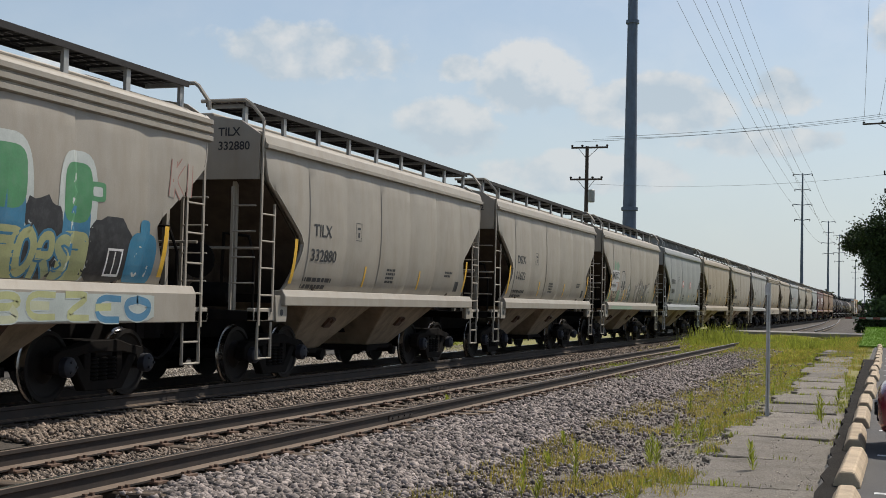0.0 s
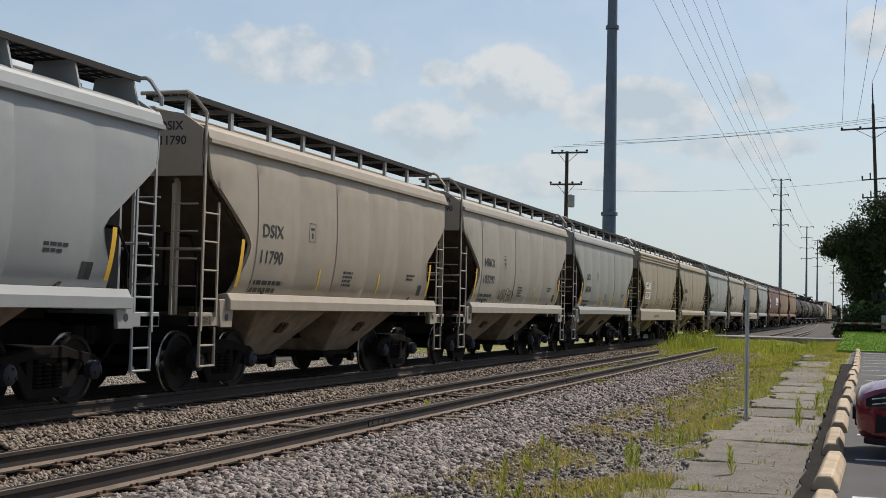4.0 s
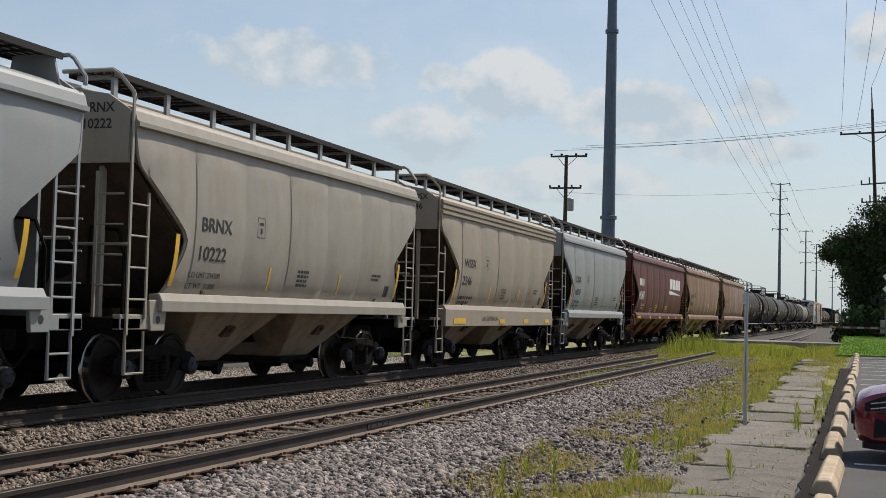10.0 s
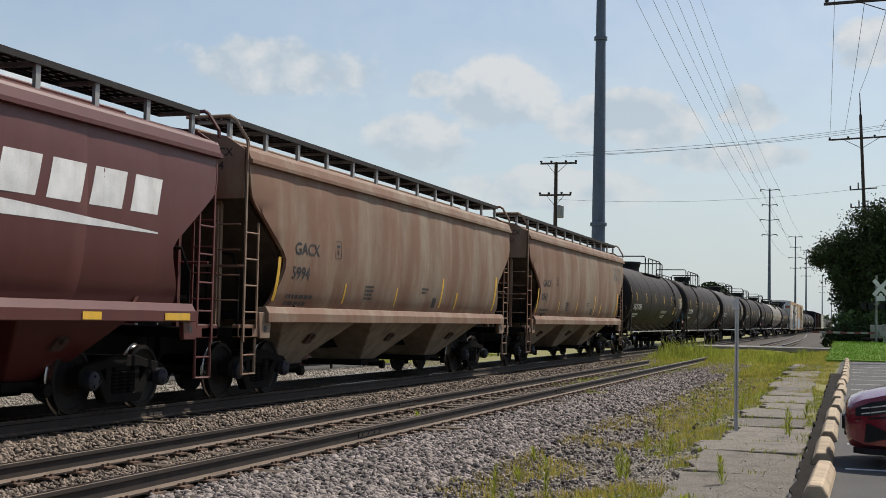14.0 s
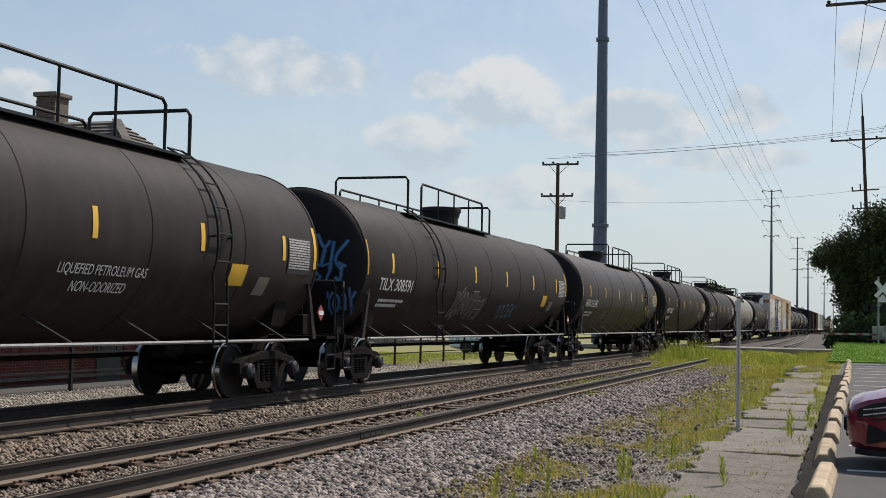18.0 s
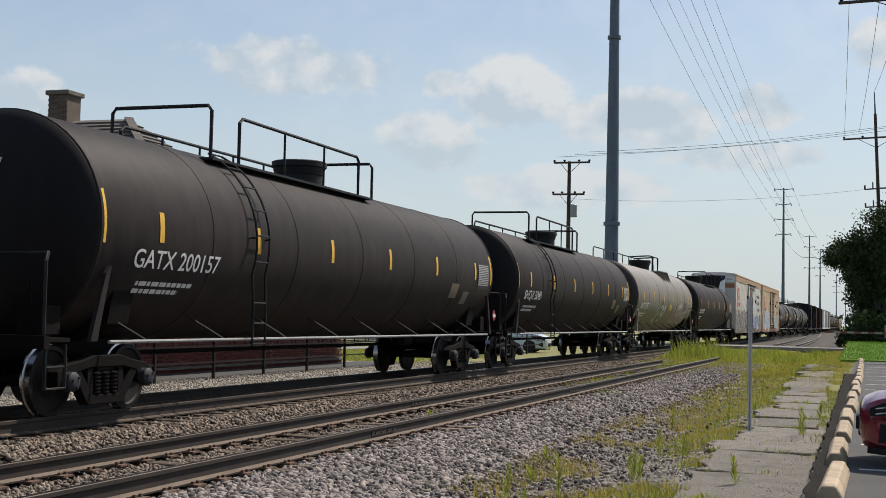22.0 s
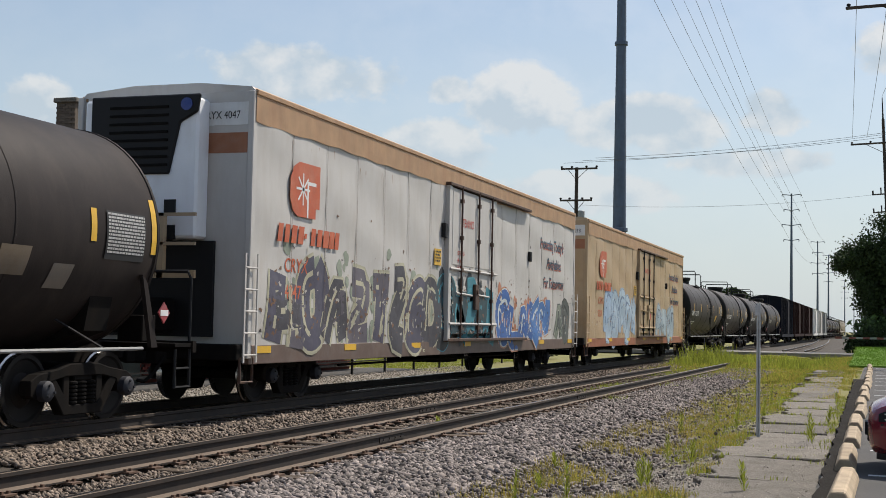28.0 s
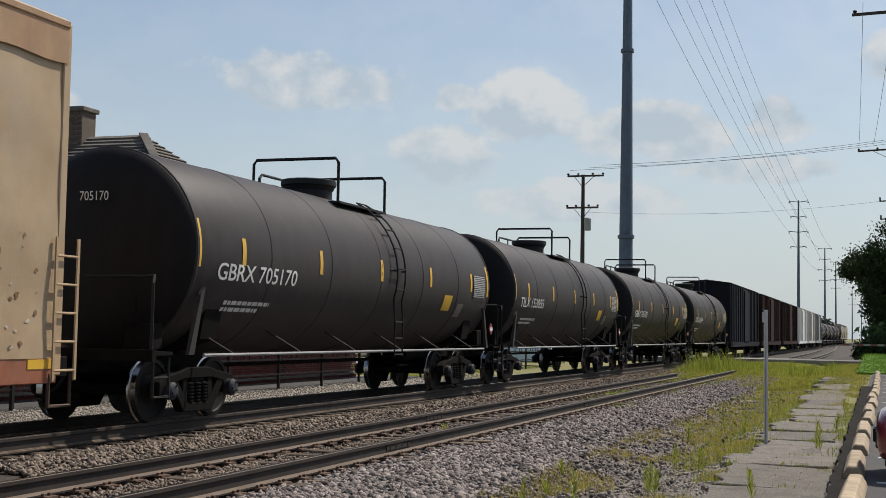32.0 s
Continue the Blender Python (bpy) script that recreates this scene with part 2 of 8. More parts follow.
DUST = (0.30, 0.25, 0.19)
M = dict(
    cream=mat("cream_paint", (0.29, 0.262, 0.215), 0.55, dirt=(0.22, 0.18, 0.13), dirt_amount=0.55, vary=0.10),
    tan=mat("tan_paint", (0.295, 0.25, 0.19), 0.55, dirt=(0.25, 0.19, 0.125), dirt_amount=0.5, vary=0.10),
    grey=mat("light_grey_paint", (0.245, 0.255, 0.252), 0.5, dirt=(0.26, 0.24, 0.21), dirt_amount=0.4, vary=0.08),
    pale=mat("pale_grey_paint", (0.26, 0.255, 0.236), 0.5, dirt=(0.27, 0.24, 0.19), dirt_amount=0.45, vary=0.08),
    maroon=mat("oxide_red_paint", (0.085, 0.014, 0.010), 0.5, dirt=(0.105, 0.034, 0.024), dirt_amount=0.4, vary=0.12),
    rust=mat("rusty_faded_paint", (0.235, 0.178, 0.122), 0.7, dirt=(0.165, 0.076, 0.040), dirt_amount=0.92, vary=0.18, dirt_scale=(0.6, 0.6, 0.17), dirt_range=(0.36, 0.57)),
    tank=mat("black_tank_paint", (0.0250, 0.0198, 0.0182), 0.6, dirt=(0.052, 0.040, 0.0345), dirt_amount=0.5, vary=0.22, spec=0.13),
    # darker copy of the tank black, with the near heads' shade in the colour
    tank_shaded=mat("sooty_black_tank_end", (0.0105, 0.0095, 0.0098), 0.6, dirt=(0.018, 0.015, 0.014), dirt_amount=0.5, vary=0.2, spec=0.16),
    tank_grey=mat("dark_grey_tank_paint", (0.044, 0.038, 0.037), 0.55, dirt=(0.062, 0.051, 0.046), dirt_amount=0.5, vary=0.2, spec=0.18),
    tank_pale=mat("pale_tank_paint", (0.165, 0.145, 0.122), 0.5, dirt=(0.25, 0.18, 0.115), dirt_amount=0.6, vary=0.15, dirt_scale=(1, 0.6, 1)),
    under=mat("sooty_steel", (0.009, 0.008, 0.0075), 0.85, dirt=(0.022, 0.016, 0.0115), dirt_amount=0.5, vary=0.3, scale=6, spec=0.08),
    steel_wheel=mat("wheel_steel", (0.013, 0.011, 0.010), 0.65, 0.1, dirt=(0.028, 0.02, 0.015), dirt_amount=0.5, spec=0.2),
    tread=mat("polished_tread", (0.45, 0.43, 0.41), 0.25, 1.0, bump=0.03),
    bay=mat("dusty_brown_bay_paint", (0.27, 0.215, 0.155), 0.85, dirt=(0.10, 0.072, 0.05), dirt_amount=0.7, spec=0.3),
    # stained brown end sheets; the recess's shade is darkened into this colour too
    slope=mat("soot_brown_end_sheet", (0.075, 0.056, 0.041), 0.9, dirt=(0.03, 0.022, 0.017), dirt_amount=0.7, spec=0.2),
    grating=mat("dark_steel_grating", (0.034, 0.032, 0.031), 0.8, 0.1, vary=0.2, spec=0.2),
    galv=mat("galvanised_steel", (0.30, 0.30, 0.29), 0.5, 0.35, vary=0.2, scale=9),
    whitepaint=mat("white_paint", (0.72, 0.72, 0.70), 0.5, dirt=DUST, dirt_amount=0.35, vary=0.06),
    reefer_white=mat("weathered_white_panel", (0.52, 0.495, 0.46), 0.5, dirt=(0.40, 0.35, 0.29), dirt_amount=0.4, vary=0.06),
    reefer_tan=mat("yellowed_panel", (0.42, 0.295, 0.168), 0.55, dirt=(0.44, 0.37, 0.265), dirt_amount=0.5, vary=0.14, dirt_scale=(0.5, 0.5, 0.3)),
    peel=mat("tan_peeled_primer", (0.40, 0.245, 0.13), 0.6, dirt=(0.26, 0.12, 0.058), dirt_amount=0.5),
    orange=mat("orange_red_paint", (0.50, 0.10, 0.035), 0.5, dirt=(0.5, 0.3, 0.2), dirt_amount=0.3),
    yellow=mat("yellow_reflector", (0.72, 0.42, 0.03), 0.45, dirt=(0.35, 0.22, 0.06), dirt_amount=0.4, vary=0.1),
    black=mat("black_lettering", (0.02, 0.02, 0.022), 0.6, bump=0.0),
    fresh_white=mat("clean_white_panel", (0.85, 0.86, 0.88), 0.4, vary=0.04, dirt=(0.6, 0.58, 0.55), dirt_amount=0.3),
    white=mat("white_lettering", (0.70, 0.70, 0.68), 0.6, dirt=(0.35, 0.32, 0.28), dirt_amount=0.4, bump=0.0),
    red=mat("red_lettering", (0.45, 0.05, 0.04), 0.6, bump=0.0),
    blackiron=mat("black_iron", (0.010, 0.010, 0.011), 0.6, vary=0.2, spec=0.3),
    rusty_iron=mat("rust_brown_iron", (0.055, 0.030, 0.020), 0.75, dirt=(0.16, 0.075, 0.04), dirt_amount=0.6, dirt_scale=(3, 3, 1)),
    rail_side=mat("rusty_rail_web", (0.026, 0.019, 0.015), 0.8, 0.1, dirt=(0.055, 0.034, 0.024), dirt_amount=0.6),
    rail_foot=mat("dusty_rail_foot", (0.15, 0.112, 0.082), 0.9, dirt=(0.08, 0.05, 0.034), dirt_amount=0.6, dirt_scale=(4, 0.8, 4)),
    rail_top=mat("worn_railhead", (0.50, 0.48, 0.46), 0.25, 1.0, dirt=(0.20, 0.13, 0.09), dirt_amount=0.4, dirt_scale=(3, 0.6, 3), bump=0.05),
    tie=mat("weathered_tie", (0.06, 0.042, 0.030), 0.95, dirt=(0.22, 0.155, 0.095), dirt_amount=0.65, dirt_scale=(0.6, 6, 6), per_piece=0.35, bump=0.5),
    plate=mat("rusty_tie_plate", (0.12, 0.07, 0.045), 0.85),
    stone=mat("crushed_limestone", (0.207, 0.174, 0.156), 0.9, per_piece=0.8, vary=0.35, scale=20, fine=200, bump=0.4),
    stone_brown=mat("rust_stained_ballast", (0.185, 0.143, 0.11), 0.9, per_piece=0.75, vary=0.3, scale=20, fine=200, bump=0.4),
    stone_pale=mat("pale_gravel", (0.34, 0.305, 0.26), 0.95, per_piece=0.4, vary=0.2, scale=20, fine=200, bump=0.4),
    soil=mat("gravelly_soil", (0.19, 0.165, 0.135), 0.95, dirt=(0.085, 0.066, 0.048), dirt_amount=0.7, dirt_scale=(1, 1, 1), scale=1.2, fine=45, bump=0.8, vary=0.35),
    grass=mat("dry_grass_ground", (0.19, 0.18, 0.05), 0.95, dirt=(0.21, 0.175, 0.09), dirt_amount=0.8, dirt_scale=(0.6, 0.6, 0.6), scale=1.5, fine=40, bump=0.9),
    lawn=mat("mown_lawn", (0.15, 0.27, 0.03), 0.95, glow=0.3, scale=2, fine=50, bump=0.9, vary=0.3),
    blade=mat("weed_leaf", (0.28, 0.315, 0.048), 0.7, per_piece=0.4, vary=0.25, spec=0.3, glow=0.45),
    blade_dry=mat("yellowing_grass_blade", (0.40, 0.33, 0.075), 0.8, per_piece=0.4, vary=0.25, spec=0.3, glow=0.4),
    leaf=mat("tree_leaf", (0.040, 0.062, 0.018), 0.7, per_piece=0.5, vary=0.3, spec=0.25),
    bark=mat("grey_bark", (0.10, 0.08, 0.06), 0.95, scale=8, bump=0.8),
    post_grey=mat("weathered_grey_post", (0.58, 0.575, 0.55), 0.6, vary=0.2, scale=9, dirt=(0.2, 0.17, 0.13), dirt_amount=0.4),
    bed=mat("dark_ballast_bed", (0.055, 0.044, 0.034), 0.95, vary=0.4, scale=9, fine=60, bump=0.9),
    crack=mat("dirt_filled_crack", (0.045, 0.038, 0.028), 0.95),
    concrete=mat("old_concrete", (0.205, 0.181, 0.150), 0.95, vary=0.55, dirt=(0.10, 0.087, 0.066), dirt_amount=0.75, dirt_scale=(1.6, 1.6, 1.6), per_piece=0.16, scale=30, fine=180, bump=1.0),
    stop=mat("tan_painted_concrete", (0.42, 0.325, 0.215), 0.85, dirt=(0.18, 0.135, 0.095), dirt_amount=0.7, dirt_scale=(2, 2, 2), per_piece=0.12, bump=0.5),
    asphalt=mat("asphalt", (0.066, 0.063, 0.061), 0.92, dirt=(0.085, 0.08, 0.074), dirt_amount=0.6, dirt_scale=(0.7, 0.7, 0.7), scale=1, fine=150, bump=0.5),
    asphalt_pale=mat("sun_bleached_asphalt", (0.24, 0.225, 0.21), 0.92, dirt=(0.15, 0.14, 0.13), dirt_amount=0.6, dirt_scale=(0.5, 0.5, 0.5), scale=1, fine=120, bump=0.4),
    lineaint=mat("worn_line_paint", (0.62, 0.62, 0.60), 0.8, dirt=(0.12, 0.12, 0.12), dirt_amount=0.6, dirt_scale=(3, 3, 3)),
    polesteel=mat("weathered_steel_pole", (0.105, 0.14, 0.195), 0.6, 0.2, dirt=(0.05, 0.05, 0.055), dirt_amount=0.5, vary=0.15),
    polewood=mat("creosoted_wood_pole", (0.055, 0.042, 0.034), 0.9, dirt=(0.12, 0.09, 0.065), dirt_amount=0.5, bump=0.5),
    wire=mat("cable", (0.10, 0.10, 0.105), 0.5, bump=0.0),
    brick=mat("red_brick", (0.16, 0.04, 0.028), 0.9, per_piece=0.3, bump=0.5),
    mortar=mat("mortar", (0.30, 0.27, 0.24), 0.95, bump=0.5),
    shingle=mat("grey_brown_shingle", (0.13, 0.115, 0.10), 0.9, per_piece=0.35, bump=0.4),
    chimney=mat("tan_brick_chimney", (0.13, 0.10, 0.075), 0.9, per_piece=0.2, bump=0.5),
)

# ---------- mesh tools ----------


class Build:
    """Collects vertices and faces of one mesh."""

    def __init__(self):
        self.v, self.f = [], []

    def add(self, verts, faces):
        k = len(self.v)
        self.v += [tuple(p) for p in verts]
        self.f += [tuple(i + k for i in f) for f in faces]
        return self

    def box(self, x0, x1, y0, y1, z0, z1):
        return self.add([(x, y, z) for z in (z0, z1) for y in (y0, y1) for x in (x0, x1)],
                        [(0, 2, 3, 1), (4, 5, 7, 6), (0, 1, 5, 4), (2, 6, 7, 3), (0, 4, 6, 2), (1, 3, 7, 5)])

    def prism(self, poly, axis, lo, hi):
        """A polygon of two coordinates pulled along an axis: x takes (y, z), y takes (x, z), z takes (x, y)."""
        n = len(poly)
        put = {"x": lambda p, d: (d, p[0], p[1]), "y": lambda p, d: (p[0], d, p[1]), "z": lambda p, d: (p[0], p[1], d)}[axis]
        area = sum(poly[i][0] * poly[(i + 1) % n][1] - poly[(i + 1) % n][0] * poly[i][1] for i in range(n))
        if (area < 0) != (axis == "y"):
            poly = poly[::-1]
        return self.add([put(p, d) for d in (lo, hi) for p in poly],
                        [tuple(range(n))[::-1], tuple(range(n, 2 * n))] + [(i, (i + 1) % n, n + (i + 1) % n, n + i) for i in range(n)])

    def rod(self, p, q, r, n=6, r2=None):
        p, q = Vector(p), Vector(q)
        d = (q - p).normalized()
        a = d.orthogonal().normalized()
        c = d.cross(a)
        r2 = r if r2 is None else r2
        ring = [(math.cos(2 * math.pi * i / n), math.sin(2 * math.pi * i / n)) for i in range(n)]
        return self.add([p + (a * x + c * y) * r for x, y in ring] + [q + (a * x + c * y) * r2 for x, y in ring],
                        [tuple(range(n))[::-1], tuple(range(n, 2 * n))] + [(i, (i + 1) % n, n + (i + 1) % n, n + i) for i in range(n)])

    def pipe(self, pts, r, n=6):
        pts = [Vector(p) for p in pts]
        m, rings, a = len(pts), [], None
        for i, p in enumerate(pts):
            d = (pts[min(i + 1, m - 1)] - pts[max(i - 1, 0)]).normalized()
            a = d.orthogonal() if a is None else a - d * a.dot(d)
            a = a.normalized()
            c = d.cross(a)
            turn = (pts[min(i + 1, m - 1)] - p).normalized().dot((p - pts[max(i - 1, 0)]).normalized()) if 0 < i < m - 1 else 1.0
            k = r / max(0.6, math.sqrt(max(0.0, (1 + turn) / 2)))
            rings += [p + (a * math.cos(2 * math.pi * j / n) + c * math.sin(2 * math.pi * j / n)) * k for j in range(n)]
        return self.add(rings, [(i * n + j, i * n + (j + 1) % n, (i + 1) * n + (j + 1) % n, (i + 1) * n + j) for i in range(m - 1) for j in range(n)]
                        + [tuple(range(n))[::-1], tuple(range((m - 1) * n, m * n))])

    def lathe(self, profile, axis="x", n=24, centre=(0, 0, 0)):
        """(along, radius) pairs turned round an axis."""
        put = {"x": lambda a, c, s: (a, c, s), "y": lambda a, c, s: (s, a, c), "z": lambda a, c, s: (c, s, a)}[axis]
        verts = [Vector(put(a, r * math.cos(2 * math.pi * i / n), r * math.sin(2 * math.pi * i / n))) + Vector(centre) for a, r in profile for i in range(n)]
        m = len(profile)
        faces = [(j * n + i, j * n + (i + 1) % n, (j + 1) * n + (i + 1) % n, (j + 1) * n + i) for j in range(m - 1) for i in range(n)]
        return self.add(verts, faces + [tuple(range(n))[::-1], tuple(range((m - 1) * n, m * n))])

    def grid(self, rows):
        """Rows of points, joined into quads."""
        n = len(rows[0])
        return self.add([p for r in rows for p in r], [(j * n + i, j * n + i + 1, (j + 1) * n + i + 1, (j + 1) * n + i)
                                                       for j in range(len(rows) - 1) for i in range(n - 1)])

    def slab(self, rows, off):
        """Rows of points thickened by a vector: front, back and rim."""
        n, m = len(rows[0]), len(rows)
        self.grid(rows)
        back = [[tuple(Vector(p) + Vector(off)) for p in r] for r in rows]
        self.grid([r[::-1] for r in back])
        rim = [rows[0][i] for i in range(n)] + [rows[j][n - 1] for j in range(1, m)] + [rows[m - 1][i] for i in range(n - 2, -1, -1)] + [rows[j][0] for j in range(m - 2, 0, -1)]
        brim = [tuple(Vector(p) + Vector(off)) for p in rim]
        return self.grid([brim + brim[:1], rim + rim[:1]])

    def mesh(self, name, materials, bevel=0.0, smooth=0.0, fix=True):
        me = bpy.data.meshes.new(name)
        me.from_pydata(self.v, [], self.f)
        if bevel or fix:
            bm = bmesh.new()
            bm.from_mesh(me)
            if fix:
                bmesh.ops.recalc_face_normals(bm, faces=bm.faces)
            if bevel:
                edges = [e for e in bm.edges if e.is_manifold and e.calc_face_angle(0) > 0.6]
                bmesh.ops.bevel(bm, geom=edges, offset=bevel, segments=1, affect="EDGES", clamp_overlap=True)
            bm.to_mesh(me)
            bm.free()
        for m in materials if isinstance(materials, (list, tuple)) else [materials]:
            me.materials.append(m)
        if smooth:
            me.shade_smooth()
            me.set_sharp_from_angle(angle=radians(smooth))
        return me


def part(name, build, material, parent, label="", bevel=0.0, smooth=0.0, at=None, fix=True):
    """Links one mesh as a part under a thing or a part."""
    me = build if isinstance(build, bpy.types.Mesh) else build.mesh(name, material, bevel, smooth, fix)
    ob = new(name, me)
    ob.parent = parent
    if at is not None:
        ob.matrix_basis = at
    if label:
        ob["label"] = label
    return ob


def thing(name, label, category, group="", kind="", at=None):
    ob = tagged(new(name), label, category, group, kind)
    if at is not None:
        ob.matrix_basis = at
    return ob


def solid(name, build, material, label, category, group="", kind="", at=None, bevel=0.0, smooth=0.0, fix=True):
    """A thing that is one mesh."""
    ob = tagged(new(name, build.mesh(name, material, bevel, smooth, fix)), label, category, group, kind)
    if at is not None:
        ob.matrix_basis = at
    return ob


def smoothstep(a, b, x):
    t = min(1.0, max(0.0, (x - a) / (b - a)))
    return t * t * (3 - 2 * t)


# ---------- the ground ----------
MAIN_X, SIDE_X = -10.76, -7.05       # centre lines of the main track and of the siding
SIDE_Z = -0.10                       # railhead of the siding; the main railhead is z = 0
PROFILE = ((-400, -1.2), (-60, -0.6), (-30, -0.42), (-18, -0.36), (-13.4, -0.40), (-12.6, -0.27), (-9.2, -0.27), (-8.55, -0.42), (-8.2, -0.375), (-5.75, -0.375), (-5.5, -0.375),
           (-4.9, -0.42), (-3.6, -0.52), (-2.6, -0.42), (-1.9, -0.21), (-0.6, -0.17), (-0.3, -0.15), (3, -0.15), (60, -0.3), (400, -1.0))


def ground_z(x, y):
    z = float(np.interp(x, [p[0] for p in PROFILE], [p[1] for p in PROFILE]))
    rough = 0.05 if -4.8 < x < -1.9 else 0.015
    z += rough * (noise.noise(Vector((x * 1.7, y * 1.7, 3.1))) + 0.5 * noise.noise(Vector((x * 5, y * 5, 0.4)))) * (1 if y < 90 else 0)
    if y > 52 and -8.8 < x < -2:
        z += 0.14 * smoothstep(52, 60, y) * (1 if x < -4 else 0.5)
    return z


def steps(*spans):
    out = []
    for lo, hi, d in spans:
        out += list(np.arange(lo, hi - 1e-6, d))
    return out + [spans[-1][1]]


GX = steps((-3000, -400, 520), (-400, -60, 85), (-60, -20, 8), (-20, -13, 1), (-13, -8, 0.4), (-8, -0.6, 0.2), (-0.6, 4, 0.6), (4, 40, 9), (40, 400, 90), (400, 3000, 520))
GY = steps((-400, -20, 95), (-20, 8, 4), (8, 30, 0.3), (30, 62, 0.8), (62, 130, 4), (130, 600, 94), (600, 4800, 700))
gv = [(x, y, ground_z(x, y)) for y in GY for x in GX]
gf, gm = [], []
nx = len(GX)
for j in range(len(GY) - 1):
    for i in range(nx - 1):
        gf.append((j * nx + i, j * nx + i + 1, (j + 1) * nx + i + 1, (j + 1) * nx + i))
        x, y = (GX[i] + GX[i + 1]) / 2, (GY[j] + GY[j + 1]) / 2
        w = noise.noise(Vector((x * 0.45, y * 0.45, 7.7)))
        kind = 1
        if x >= -0.5 and y < 58:
            kind = 0
        elif y < 8:
            kind = 0
        elif x < -12.6:
            kind = 3 if x > -19 and y < 46 + 4 * w else 1
        elif x < -4.2 + 0.5 * w:
            kind = 4 if y < 52 + 6 * w else 1
        elif x < -0.5:
            kind = 1 if y > 30 + 14 * w or (-2.5 + 0.6 * w < x < -1.5 and y > 17 + 6 * w) else 0
        if -13 < x < -2.5 and 92 < y < 340:
            kind = 4
        gm.append(kind)
gme = bpy.data.meshes.new("ground")
gme.from_pydata(gv, [], gf)
for m in (M["soil"], M["grass"], M["lawn"], M["stone_pale"], M["bed"]):
    gme.materials.append(m)
gme.polygons.foreach_set("material_index", gm)
gme.shade_smooth()
tagged(new("ground", gme), "gravelly soil, dry grass and weeds along the railway", "ground", kind="structure")

# ---------- stones ----------
rng = np.random.default_rng(5)
PHI = (1 + 5 ** 0.5) / 2
ICO_V = np.array([(-1, PHI, 0), (1, PHI, 0), (-1, -PHI, 0), (1, -PHI, 0), (0, -1, PHI), (0, 1, PHI), (0, -1, -PHI), (0, 1, -PHI), (PHI, 0, -1), (PHI, 0, 1), (-PHI, 0, -1), (-PHI, 0, 1)]) / 1.9
ICO_F = np.array([(0, 11, 5), (0, 5, 1), (0, 1, 7), (0, 7, 10), (0, 10, 11), (1, 5, 9), (5, 11, 4), (11, 10, 2), (10, 7, 6), (7, 1, 8), (3, 9, 4), (3, 4, 2), (3, 2, 6), (3, 6, 8), (3, 8, 9), (4, 9, 5), (2, 4, 11), (6, 2, 10), (8, 6, 7), (9, 8, 1)])
OCT_V = np.array([(1, 0, 0), (-1, 0, 0), (0, 1, 0), (0, -1, 0), (0, 0, 1), (0, 0, -1)], float)
OCT_F = np.array([(0, 2, 4), (2, 1, 4), (1, 3, 4), (3, 0, 4), (2, 0, 5), (1, 2, 5), (3, 1, 5), (0, 3, 5)])


def tri_mesh(name, verts, faces, material):
    me = bpy.data.meshes.new(name)
    me.vertices.add(len(verts))
    me.vertices.foreach_set("co", np.asarray(verts, np.float32).ravel())
    me.loops.add(faces.size)
    me.loops.foreach_set("vertex_index", faces.astype(np.int32).ravel())
    me.polygons.add(len(faces))
    me.polygons.foreach_set("loop_start", np.arange(0, faces.size, 3, dtype=np.int32))
    me.update(calc_edges=True)
    me.materials.append(material)
    return me


def scatter_stones(name, label, xs, ys, size, material, base=(ICO_V, ICO_F), sink=0.2, lift=None):
    """Angular stones at the given places, each of its own shape and turn, in one mesh."""
    n = len(xs)
    bv, bf = base
    k = len(bv)
    zs = np.array([ground_z(x, y) for x, y in zip(xs, ys)]) if lift is None else np.full(n, lift - 0.01)
    s = rng.uniform(size[0], size[1], n) * 0.5
    shape = bv[None] * (1 + rng.uniform(-0.40, 0.40, (n, k, 1))) * rng.uniform(0.5, 1.3, (n, 1, 3))
    a, b = rng.uniform(0, 6.283, n), rng.uniform(-0.6, 0.6, n)
    ca, sa, cb, sb = np.cos(a)[:, None], np.sin(a)[:, None], np.cos(b)[:, None], np.sin(b)[:, None]
    x, y, z = shape[..., 0], shape[..., 1], shape[..., 2] * 0.8
    y, z = y * cb - z * sb, y * sb + z * cb
    x, y = x * ca - y * sa, x * sa + y * ca
    v = np.stack([x, y, z], -1) * s[:, None, None]
    v += np.stack([xs, ys, zs + s * (0.6 - sink) + rng.uniform(0, 0.035, n)], -1)[:, None]
    f = (bf[None] + (np.arange(n) * k)[:, None, None]).reshape(-1, 3)
    ob = new(name, tri_mesh(name, v.reshape(-1, 3), f, material))
    return tagged(ob, label, "gravel", kind="stuff")


def along(n, lo, hi, power=1.6):
    """Places along y, thinning out with distance."""
    u = rng.uniform(0, 1, n)
    p = 1 - power or 0.01
    return (lo ** p + u * (hi ** p - lo ** p)) ** (1 / p)


def off_rails(x, y):
    return np.all([np.abs(x - (SIDE_X + d)) > 0.12 for d in (-0.753, 0.753)], axis=0)


